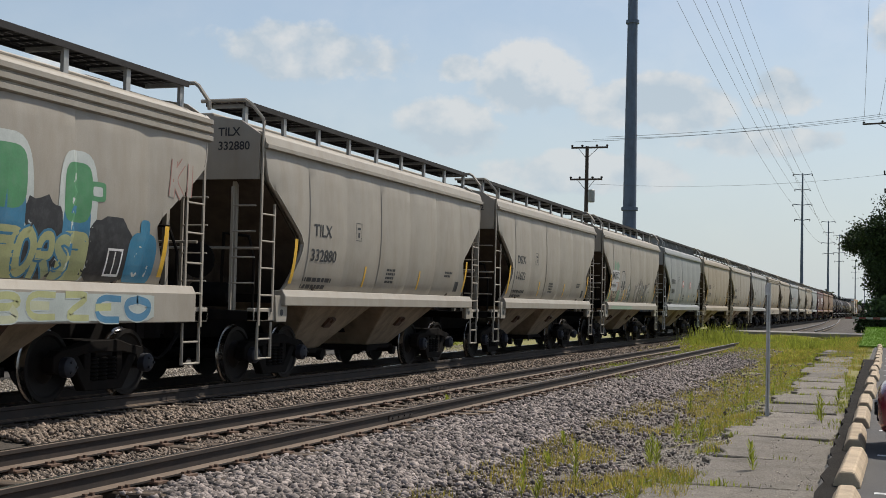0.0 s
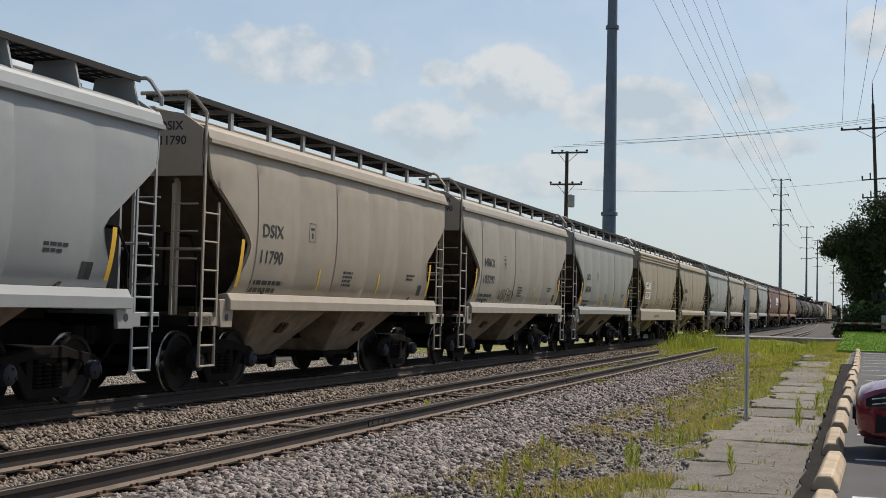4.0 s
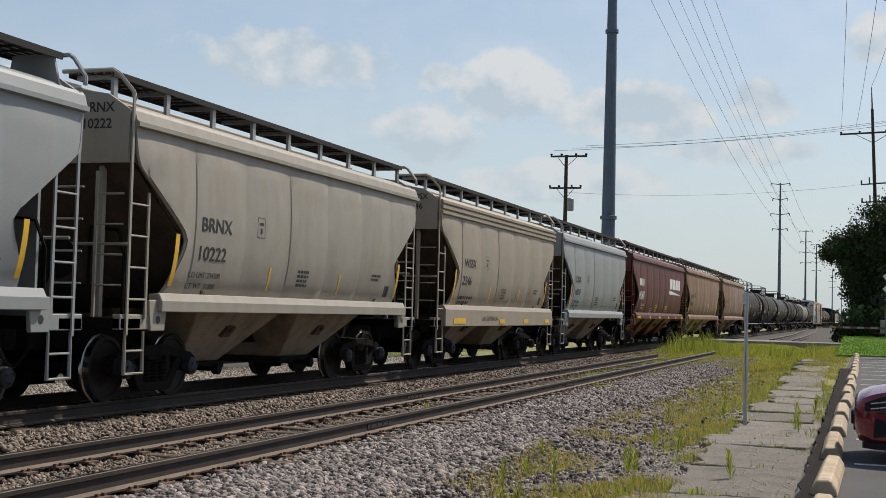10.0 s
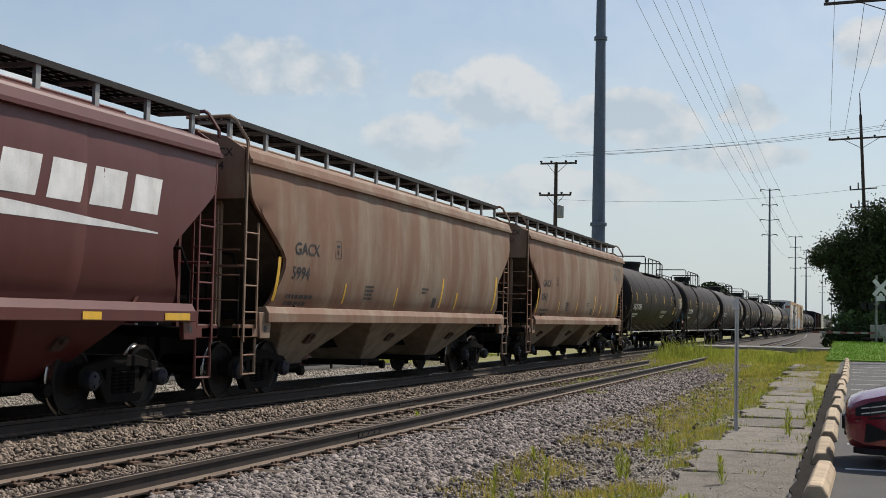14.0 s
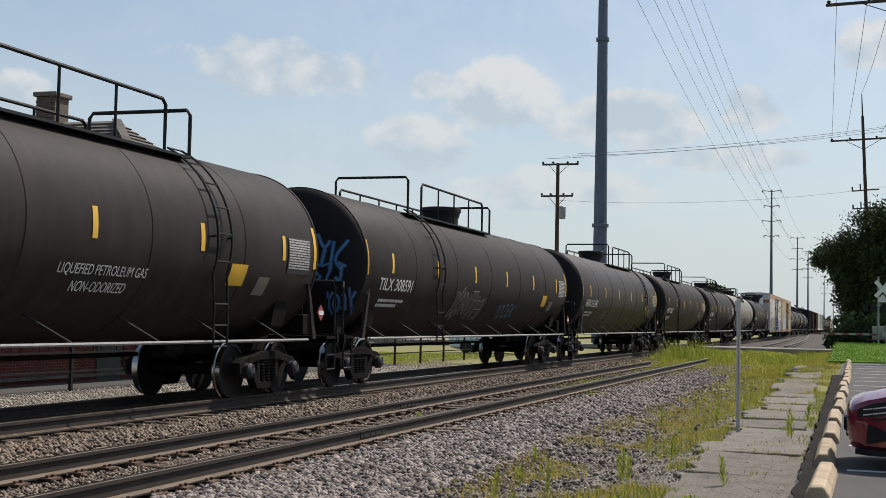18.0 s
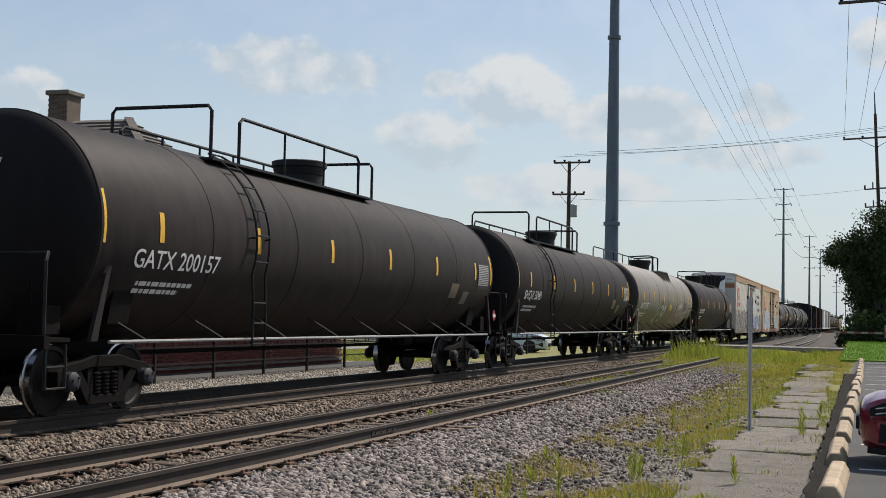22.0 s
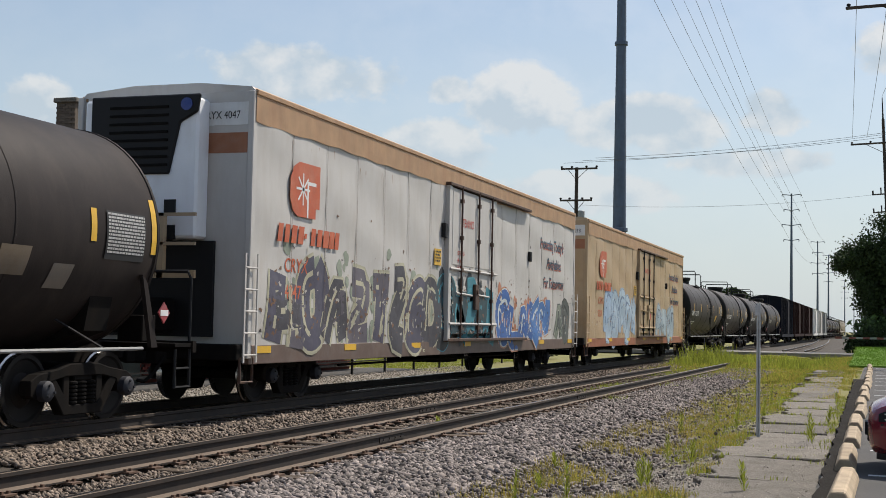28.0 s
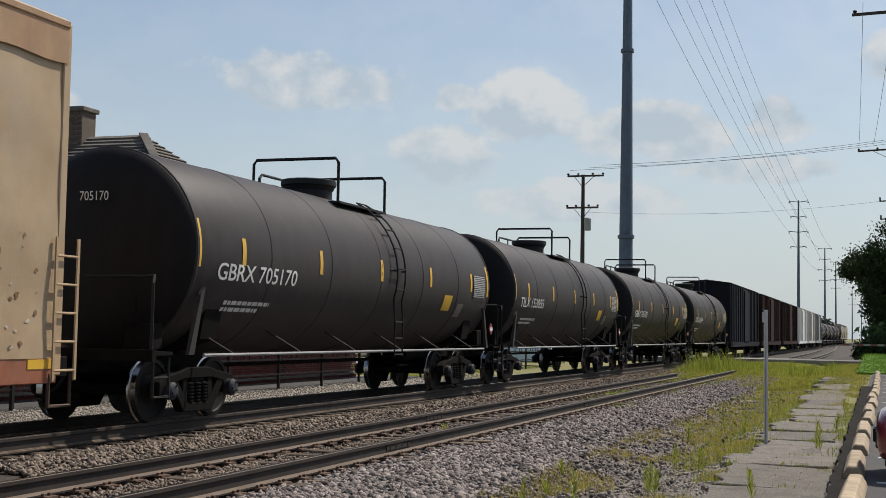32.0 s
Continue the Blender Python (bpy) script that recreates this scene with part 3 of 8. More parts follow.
xs, ys = rng.uniform(-8.75, -4.2, 90000), along(90000, 9.5, 56)
on_tie = (np.abs(xs - SIDE_X) < 1.32) & (np.abs((ys - 6) / 0.52 - np.round((ys - 6) / 0.52)) < 0.25)
keep = off_rails(xs, ys) & ~(on_tie & (rng.uniform(0, 1, 90000) < 0.42)) & ~((np.abs(xs - SIDE_X) < 1.25) & (rng.uniform(0, 1, 90000) < 0.2))
between = np.abs(xs - SIDE_X) < 0.9
close = (xs > -6.3) & (ys < 26)
scatter_stones("ballast", "crushed grey limestone ballast beside the siding", xs[keep & close], ys[keep & close], (0.034, 0.100), M["stone"])
scatter_stones("ballast", "crushed grey limestone ballast along the siding", xs[keep & ~between & ~close], ys[keep & ~between & ~close], (0.045, 0.11), M["stone"], (OCT_V, OCT_F))
scatter_stones("ballast", "brown dusty ballast between the siding's rails", xs[keep & between], ys[keep & between], (0.028, 0.080), M["stone_brown"], (OCT_V, OCT_F))
xs, ys = rng.uniform(-4.6, -2.2, 9000), along(9000, 10, 45)
keep = rng.uniform(0, 1, 9000) < np.clip((-2.3 - xs) / 1.6, 0.12, 1) 
scatter_stones("ballast", "loose grey stones among weeds", xs[keep], ys[keep], (0.03, 0.08), M["stone"])
xs, ys = rng.uniform(-4.7, -1.65, 15000), along(15000, 10, 40)
scatter_stones("gravel", "fine loose gravel among weeds", xs, ys, (0.012, 0.04), M["stone_pale"], (OCT_V, OCT_F))
xs, ys = rng.uniform(-9.75, -8.3, 20000), along(20000, 12, 75)
scatter_stones("ballast", "rust-stained ballast beside the main track", xs, ys, (0.038, 0.098), M["stone_brown"], (OCT_V, OCT_F))
xs, ys = rng.uniform(-12.6, -9.9, 9000), along(9000, 12, 75)
scatter_stones("ballast", "rust-stained ballast under the main track", xs, ys, (0.035, 0.08), M["stone_brown"], (OCT_V, OCT_F))
xs, ys = rng.uniform(-16.5, -12.3, 14000), along(14000, 16, 50, 1.3)
scatter_stones("gravel", "pale gravel strip beyond the main track", xs, ys, (0.03, 0.07), M["stone_pale"], (OCT_V, OCT_F))

# ---------- tracks ----------
RAIL_H = 1.12
RAIL = [(-0.07, -0.17), (0.07, -0.17), (0.07, -0.155), (0.012, -0.135), (0.010, -0.05), (0.036, -0.038), (0.036, -0.006), (0.030, 0.0),
        (-0.030, 0.0), (-0.036, -0.006), (-0.036, -0.038), (-0.010, -0.05), (-0.012, -0.135), (-0.07, -0.155)]
RAIL = [(u, w * RAIL_H) for u, w in RAIL]


def bent_rail(pts):
    """A rail along points (x, y, z)."""
    b = Build()
    n = len(RAIL)
    b.add([(x + u, y, z + w) for x, y, z in pts for u, w in RAIL],
          [(j * n + i, j * n + (i + 1) % n, (j + 1) * n + (i + 1) % n, (j + 1) * n + i) for j in range(len(pts) - 1) for i in range(n)]
          + [tuple(range(n)), tuple(range((len(pts) - 1) * n, len(pts) * n))[::-1]])
    return b


def lay_rail(pts, parent, name="rail", foot="rail_foot"):
    me = bent_rail(pts).mesh(name, [M["rail_side"], M["rail_top"], M[foot]])
    for p in me.polygons:
        if p.normal.z > 0.9 and p.center.z > pts[0][2] - 0.02:
            p.material_index = 1
        elif p.normal.z > 0.3:
            p.material_index = 2
    return part(name, me, None, parent)


def track(name, label, cx, z, y0, y1, ends=None):
    t = thing(name, label, "railway track", kind="structure", at=None)
    for k, d in enumerate((-0.753, 0.753)):
        lay_rail([(cx + d, y0, z), (cx + d, (ends or (y1, y1))[k], z)], t, foot="rail_foot" if ends else "tie")
    return t


main_track = track("main_track", "main railway track with dark rails on ballast", MAIN_X, 0.0, -300, 1500)
siding = track("siding_track", "disused siding with rusty rails running into grass", SIDE_X, SIDE_Z, -120, 60, (51.2, 58.5))
far_siding = thing("far_siding", "second track joining the main beyond the crossing", "railway track", kind="structure")
CURVE = [(y, -5.6 - 5.1 * smoothstep(95, 330, y)) for y in range(93, 334, 12)]
for d in (-0.753, 0.753):
    lay_rail([(x + d, y, 0.0) for y, x in CURVE], far_siding)
tie_box = Build().box(-1.3, 1.3, -0.115, 0.115, -0.18, 0).mesh("tie", M["tie"], bevel=0.012)
for k in range(140):
    y = 6 + 0.52 * k
    z = SIDE_Z - 0.208 + rng.uniform(-0.045, 0.014)
    if y < 52:
        part("tie", tie_box, None, siding, at=pose(SIDE_X + rng.uniform(-0.16, 0.16), y + rng.uniform(-0.05, 0.05), z, 0, rng.uniform(-0.8, 0.8), rng.uniform(-3, 3)))
for k in range(120):
    part("tie", tie_box, None, main_track, at=pose(MAIN_X, 8 + 0.55 * k, -0.205))
plate = Build().box(-0.17, 0.17, -0.09, 0.09, -0.002, 0.018)
for sx in (-0.095, 0.095):
    for sy in (-0.05, 0.05):
        plate.box(sx - 0.016, sx + 0.016, sy - 0.016, sy + 0.016, 0.01, 0.045)
plate_me = plate.mesh("tie_plate", M["plate"])
for k in range(70):
    for d in (-0.753, 0.753):
        part("tie_plate", plate_me, None, siding, at=pose(SIDE_X + d, 8.08 + 0.52 * k, SIDE_Z - 0.205))
bar = Build().box(-0.022, 0.022, -0.45, 0.45, -0.125, -0.055)
for i in range(4):
    bar.rod((0.02, -0.33 + 0.22 * i, -0.09), (0.036, -0.33 + 0.22 * i, -0.09), 0.014)
bar_me = bar.mesh("joint_bar", M["rail_side"])
for x, y, z in ((SIDE_X + 0.753, 16.5, SIDE_Z), (SIDE_X + 0.753, 28.4, SIDE_Z), (SIDE_X - 0.753, 22.3, SIDE_Z), (SIDE_X - 0.753, 34.2, SIDE_Z)):
    part("joint_bar", bar_me, None, siding, at=pose(x, y, z))

# ---------- railway cars: shared pieces ----------
R_WHEEL = 0.457


def truck_meshes():
    wheel = Build().lathe([(-0.07, 0.10), (-0.07, R_WHEEL * 0.80), (-0.06, R_WHEEL * 0.86), (-0.06, R_WHEEL + 0.025), (-0.03, R_WHEEL + 0.028), (-0.02, R_WHEEL),
                           (0.065, R_WHEEL - 0.004), (0.07, R_WHEEL * 0.87), (0.045, R_WHEEL * 0.82), (0.015, 0.22), (0.05, 0.17), (0.08, 0.12), (0.08, 0.10)], "x", 28)
    wm = wheel.mesh("wheel", [M["steel_wheel"], M["tread"]], smooth=30)
    for p in wm.polygons:
        r = math.hypot(p.center.y, p.center.z)
        if r > R_WHEEL - 0.02 and p.center.x > -0.05:
            p.material_index = 1
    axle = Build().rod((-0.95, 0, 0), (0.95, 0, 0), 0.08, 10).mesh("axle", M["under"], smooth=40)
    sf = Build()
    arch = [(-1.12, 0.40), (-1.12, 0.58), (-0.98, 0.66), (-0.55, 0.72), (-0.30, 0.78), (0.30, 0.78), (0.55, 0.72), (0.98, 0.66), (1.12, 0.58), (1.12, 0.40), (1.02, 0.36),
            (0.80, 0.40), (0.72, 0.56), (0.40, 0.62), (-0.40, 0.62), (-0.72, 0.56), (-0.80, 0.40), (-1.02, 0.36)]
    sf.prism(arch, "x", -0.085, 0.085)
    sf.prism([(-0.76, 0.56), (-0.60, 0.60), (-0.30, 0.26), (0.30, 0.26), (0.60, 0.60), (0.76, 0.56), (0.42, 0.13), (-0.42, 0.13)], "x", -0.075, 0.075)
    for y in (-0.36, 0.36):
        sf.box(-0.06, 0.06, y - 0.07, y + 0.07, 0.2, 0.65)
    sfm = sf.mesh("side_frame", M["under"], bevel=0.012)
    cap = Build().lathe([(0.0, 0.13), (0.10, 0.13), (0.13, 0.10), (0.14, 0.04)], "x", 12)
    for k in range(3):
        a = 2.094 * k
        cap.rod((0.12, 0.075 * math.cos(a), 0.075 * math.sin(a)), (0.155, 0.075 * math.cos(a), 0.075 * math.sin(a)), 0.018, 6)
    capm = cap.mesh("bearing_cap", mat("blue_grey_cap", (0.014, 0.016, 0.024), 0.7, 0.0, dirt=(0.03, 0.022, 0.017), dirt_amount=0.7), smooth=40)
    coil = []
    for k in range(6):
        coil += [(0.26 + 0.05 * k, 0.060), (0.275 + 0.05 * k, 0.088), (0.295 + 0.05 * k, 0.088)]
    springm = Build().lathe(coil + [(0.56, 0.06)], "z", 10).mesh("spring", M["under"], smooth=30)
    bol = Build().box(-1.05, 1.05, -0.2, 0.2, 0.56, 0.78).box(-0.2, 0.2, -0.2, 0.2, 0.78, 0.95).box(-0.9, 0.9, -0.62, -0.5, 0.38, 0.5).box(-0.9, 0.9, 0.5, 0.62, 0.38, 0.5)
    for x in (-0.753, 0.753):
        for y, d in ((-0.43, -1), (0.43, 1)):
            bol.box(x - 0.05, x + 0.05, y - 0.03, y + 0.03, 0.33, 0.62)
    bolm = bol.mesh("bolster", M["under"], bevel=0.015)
    return wm, axle, sfm, capm, springm, bolm


TM = truck_meshes()
WHEELSETS = []


def truck(parent, y):
    """A two-axle truck as a part of its car: frames, springs and bolster, with the wheels under it."""
    wm, axle, sfm, capm, springm, bolm = TM
    t = part("truck", bolm, None, parent, at=pose(0, y, 0))
    for s in (-1, 1):
        part("side_frame", sfm, None, t, at=pose(s * 0.99, 0, 0))
        for d in (-0.2, 0.0, 0.2):
            part("spring", springm, None, t, at=pose(s * 1.0, d, 0))
        for d in (-0.89, 0.89):
            part("bearing_cap", capm, None, t, at=pose(s * 1.06, d, R_WHEEL, 0, 0, 0 if s > 0 else 180))
    for d in (-0.89, 0.89):
        part("axle", axle, None, t, at=pose(0, d, R_WHEEL))
        for s in (-1, 1):
            part("wheel", wm, None, t, at=pose(s * 0.753, d, R_WHEEL, 0, 0, 0 if s > 0 else 180))
    return t


def coupler_mesh():
    b = Build().box(-0.09, 0.09, 0.0, 0.7, 0.78, 0.95).prism([(-0.17, -0.12), (0.05, -0.2), (0.19, -0.05), (0.17, 0.08), (-0.15, 0.08)], "z", 0.72, 1.0)
    b.pipe([(0.35, 0.3, 0.8), (0.33, 0.05, 0.55), (0.28, -0.15, 0.42), (0.25, -0.3, 0.45)], 0.03, 6)
    return b.mesh("coupler", M["under"], bevel=0.015)


COUPLER = coupler_mesh()


def ladder_mesh(y0, y1, x, z0, z1, material, rungs=6, r=0.016, stile=0.022, high=None):
    b = Build()
    for y, top in ((y0, high or z1), (y1, z1)):
        b.box(x - stile * 0.5, x + stile * 0.5, y - stile, y + stile, z0, top)
    for k in range(rungs):
        z = z0 + (z1 - z0) * (k + 0.35) / rungs
        b.rod((x, y0, z), (x, y1, z), r)
    return b.mesh("ladder", material)


def text_mesh(words, size, material, name="lettering", heavy=0.0, squeeze=1.0):
    """Letters as a thin mesh in the built-in font, lying in x-y, facing +z."""
    cu = bpy.data.curves.new(name, "FONT")
    cu.body, cu.size, cu.extrude, cu.offset = words, size * 1.38, 0.0006, heavy
    cu.align_x, cu.align_y = "LEFT", "BOTTOM_BASELINE"
    cu.resolution_u = 3
    ob = bpy.data.objects.new(name, cu)
    scene.collection.objects.link(ob)
    me = bpy.data.meshes.new_from_object(ob.evaluated_get(bpy.context.evaluated_depsgraph_get()))
    bpy.data.objects.remove(ob)
    me.name = name
    if squeeze != 1.0:
        me.transform(Matrix.Diagonal((squeeze, 1, 1, 1)))
    me.materials.clear()
    me.materials.append(material)
    return me


def side_pose(x, y, z, lean=0.0):
    """Stands flat lettering up on a car's +x side; it reads towards +y. lean: degrees by which the wall tips outward at the top."""
    return Matrix.Translation((x, y, z)) @ Matrix(((0, 0, 1, 0), (1, 0, 0, 0), (0, 1, 0, 0), (0, 0, 0, 1))) @ pose(0, 0, 0, lean, 0, 0)


def end_pose(x, y, z):
    """Stands flat lettering up on a face that looks to -y."""
    return pose(x, y, z, 90, 0, 0)


SILLED = set()                # cars whose side sheet stands on a ledge, the sill
SKIN = {}                     # outer surface x of a car's +x side, by car name: f(y, z)


def decal(name, src, material, car, y, z, label="", lift=0.004, tilt=0.0):
    """Paint on a car's +x side: a flat shape in x-y, laid on the skin with its origin at (y, z)."""
    me = src if isinstance(src, bpy.types.Mesh) else src.mesh(name, material, fix=False)
    skin = SKIN[car.name]
    spots = [z + v.co.y for v in me.vertices]
    low, high = (-9.0, 9.0) if car.name not in SILLED else (1.535, 9.0) if max(spots) > 1.6 else (-9.0, 1.405)
    for v in me.vertices:
        yy, zz = y + v.co.x + tilt * v.co.y, min(high, max(low, z + v.co.y))
        v.co = (skin(yy, zz) + lift + v.co.z, yy, zz)
    return part(name, me, None, car, label)


def sheet(w, h, n=6, m=2):
    """A flat rectangle cut into strips so that it can bend."""
    return Build().grid([[(w * i / m, h * j / n, 0.0) for i in range(m + 1)] for j in range(n + 1)])


def bars(lines, rng_seed, size, material, squeeze=0.6):
    """Small lettering too fine to read: rows of plain bars."""
    r = random.Random(rng_seed)
    b = Build()
    for k, width in enumerate(lines):
        x, y = 0.0, -k * size * 1.7
        while x < width:
            w = r.uniform(1.0, 3.0) * size
            b.add([(x, y, 0), (min(width, x + w), y, 0), (min(width, x + w), y + size, 0), (x, y + size, 0)], [(0, 1, 2, 3)])
            x += w + size * 0.5
    return b.mesh("small_lettering", material, fix=False)


def ribbon(pts, width, z=0.0, strips=1):
    """A flat painted stroke in x-y along points, as a thin band."""
    b = Build()
    rows = []
    for i, p in enumerate(pts):
        a, c = pts[max(0, i - 1)], pts[min(len(pts) - 1, i + 1)]
        d = Vector((c[0] - a[0], c[1] - a[1])).normalized()
        n = Vector((-d.y, d.x)) * width * 0.5
        rows.append([(p[0] + n.x * (1 - 2 * k / strips), p[1] + n.y * (1 - 2 * k / strips), z) for k in range(strips + 1)])
    return b.grid(rows)


def blob(cx, cy, rx, ry, r, z=0.0, n=18, wild=0.25):
    ph = [r.uniform(0, 6.28) for _ in range(4)]
    pts = []
    for i in range(n):
        a = 2 * math.pi * i / n
        k = 1 + wild * (math.sin(2 * a + ph[0]) * 0.6 + math.sin(3 * a + ph[1]) * 0.5 + math.sin(5 * a + ph[2]) * 0.35)
        pts.append((cx + rx * k * math.cos(a), cy + ry * k * math.sin(a), z))
    return pts


def fan(b, pts):
    """Fills an outline round its middle, with a ring half-way."""
    n = len(pts)
    c = Vector([sum(p[i] for p in pts) / n for i in range(3)])
    half = [tuple(c.lerp(Vector(p), 0.5)) for p in pts]
    b.add(list(pts) + half + [tuple(c)], [(i, (i + 1) % n, n + (i + 1) % n, n + i) for i in range(n)] + [(n + i, n + (i + 1) % n, 2 * n) for i in range(n)])


PAINTS = {}


def paint(rgb):
    if rgb not in PAINTS:
        PAINTS[rgb] = mat("spray_paint", rgb, 0.55, dirt=tuple(c * 0.6 + 0.08 for c in rgb), dirt_amount=0.45, dirt_scale=(3, 3, 3), bump=0.0)
    return PAINTS[rgb]


STROKES = {"A": "00 39 60|14 54", "B": "00 09 59 67 45 05|45 62 50 00", "C": "68 49 18 05 11 40 61", "D": "00 09 49 66 63 40 00", "E": "69 09 00 60|05 45", "G": "68 49 18 05 11 40 62 64 34",
           "H": "00 09|60 69|05 65", "I": "30 39", "J": "09 69|49 42 20 02", "K": "00 09|69 04 60", "L": "09 00 60", "N": "00 09 60 69", "O": "39 07 02 30 62 67 39", "P": "00 09 59 67 54 04",
           "R": "00 09 59 67 54 04|34 60", "S": "68 39 07 25 54 62 30 01", "T": "09 69|39 30", "V": "09 30 69", "Y": "09 35 69|35 30", "Z": "09 69 00 60"}


def rounded(pts, times=2):
    """Cuts the corners of an open line."""
    for _ in range(times):
        out = [pts[0]]
        for (ax, ay), (bx, by) in zip(pts, pts[1:]):
            out += [(ax * 0.75 + bx * 0.25, ay * 0.75 + by * 0.25), (ax * 0.25 + bx * 0.75, ay * 0.25 + by * 0.75)]
        pts = out + [pts[-1]]
    return pts


def word_art(car, words, y, z, w, h, fills, line, seed, fat=0.30, rim=0.07, halo=None, shine=None, slant=0.1, wild=0.07, label="spray-painted graffiti letters", warp=None):
    """Thick sprayed letters that can be made out, with a rim, a halo and short highlights; one part a colour and layer."""
    r = random.Random(seed)
    if isinstance(words, int):          # unreadable lettering: that many letter-like shapes
        words = r.choices(sorted(STROKES), k=words)
    layers, step = {}, w / len(words)

    def lay(level, colour, pts, wide, up):
        rb = ribbon(pts, wide, up, 4 if wide > 0.1 else 1)
        layers.setdefault((level, colour), Build()).add(rb.v, rb.f)

    n = 0
    for k, ch in enumerate(words):
        lift_k, grow = r.uniform(-0.06, 0.06) * h, r.uniform(0.9, 1.1)
        for stroke in STROKES[ch].split("|"):
            pts = []
            for p in stroke.split():
                u, v = int(p[0]) / 7.5 + r.uniform(-wild, wild), int(p[1]) / 9.0 * grow + r.uniform(-wild, wild)
                pts.append((step * (k + 0.08 + u * 0.98) + slant * v * h, lift_k + v * h))
            pts = rounded(pts)
            wide = min(step, h) * fat * r.uniform(0.85, 1.15)
            if halo:
                lay(0, halo, pts, wide + rim * 4.5, 0.0004 + 0.00002 * n)
            lay(1, line, pts, wide + rim * 2, 0.0014 + 0.00004 * n)
            lay(2, fills[(k + n) % len(fills)], pts, wide, 0.0018 + 0.00004 * n)
            if shine:
                cut = pts[2:max(4, len(pts) // 2)]
                lay(3, shine, cut, wide * 0.16, 0.0022 + 0.00004 * n)
            n += 1
    for (level, colour), b in sorted(layers.items()):
        if warp:
            b.v = [warp(*p) for p in b.v]
            o = part("graffiti", b.mesh("graffiti", paint(colour), fix=False), None, car, label)
        else:
            o = decal("graffiti", b, paint(colour), car, y, z, label, lift=0.005)
        o["kind"] = "stuff"


def patch(car, outline, colour, lift=0.005, label="sprayed paint shape", name="graffiti"):
    """One filled painted shape, its outline as (y, z) pairs on the car's side."""
    rim = []
    for (ay, az), (by, bz) in zip(outline, outline[1:] + outline[:1]):
        n = max(1, int(math.hypot(by - ay, bz - az) / 0.06))
        rim += [(ay + (by - ay) * i / n, az + (bz - az) * i / n, 0.0) for i in range(n)]
    mid = Vector([sum(p[i] for p in rim) / len(rim) for i in range(3)])
    rings = max(2, int(max((Vector(p) - mid).length for p in rim) / 0.08))
    b = Build().grid([[tuple(mid.lerp(Vector(p), j / rings)) for p in rim + rim[:1]] for j in range(rings, -1, -1)])
    o = decal(name, b, paint(colour), car, 0, 0, label, lift=lift)
    o["kind"] = "stuff"
    return o


def oval(cy, cz, ry, rz, n=22, square=1.0, seed=0, wild=0.0):
    r = random.Random(seed)
    pts = []
    for i in range(n):
        a = 2 * math.pi * i / n
        c, q = math.cos(a), math.sin(a)
        k = 1 + r.uniform(-wild, wild)
        pts.append((cy + ry * k * math.copysign(abs(c) ** square, c), cz + rz * k * math.copysign(abs(q) ** square, q)))
    return pts


def rust_mark(car, y, z, w, h, seed):
    """A thin rust-brown scribble that has bled into the paint."""
    r = random.Random(seed)
    b = Build()
    for k in range(3):
        pts = rounded([(w * (k + r.uniform(0, 1)) / 3, h * r.uniform(0, 1)) for _ in range(5)])
        rb = ribbon(pts, r.uniform(0.03, 0.06), 0.0003 * k)
        b.add(rb.v, rb.f)
    decal("graffiti", b, paint((0.30, 0.19, 0.12)), car, y, z, "faded rust-brown scribble")["kind"] = "stuff"


# ---------- covered hopper ----------


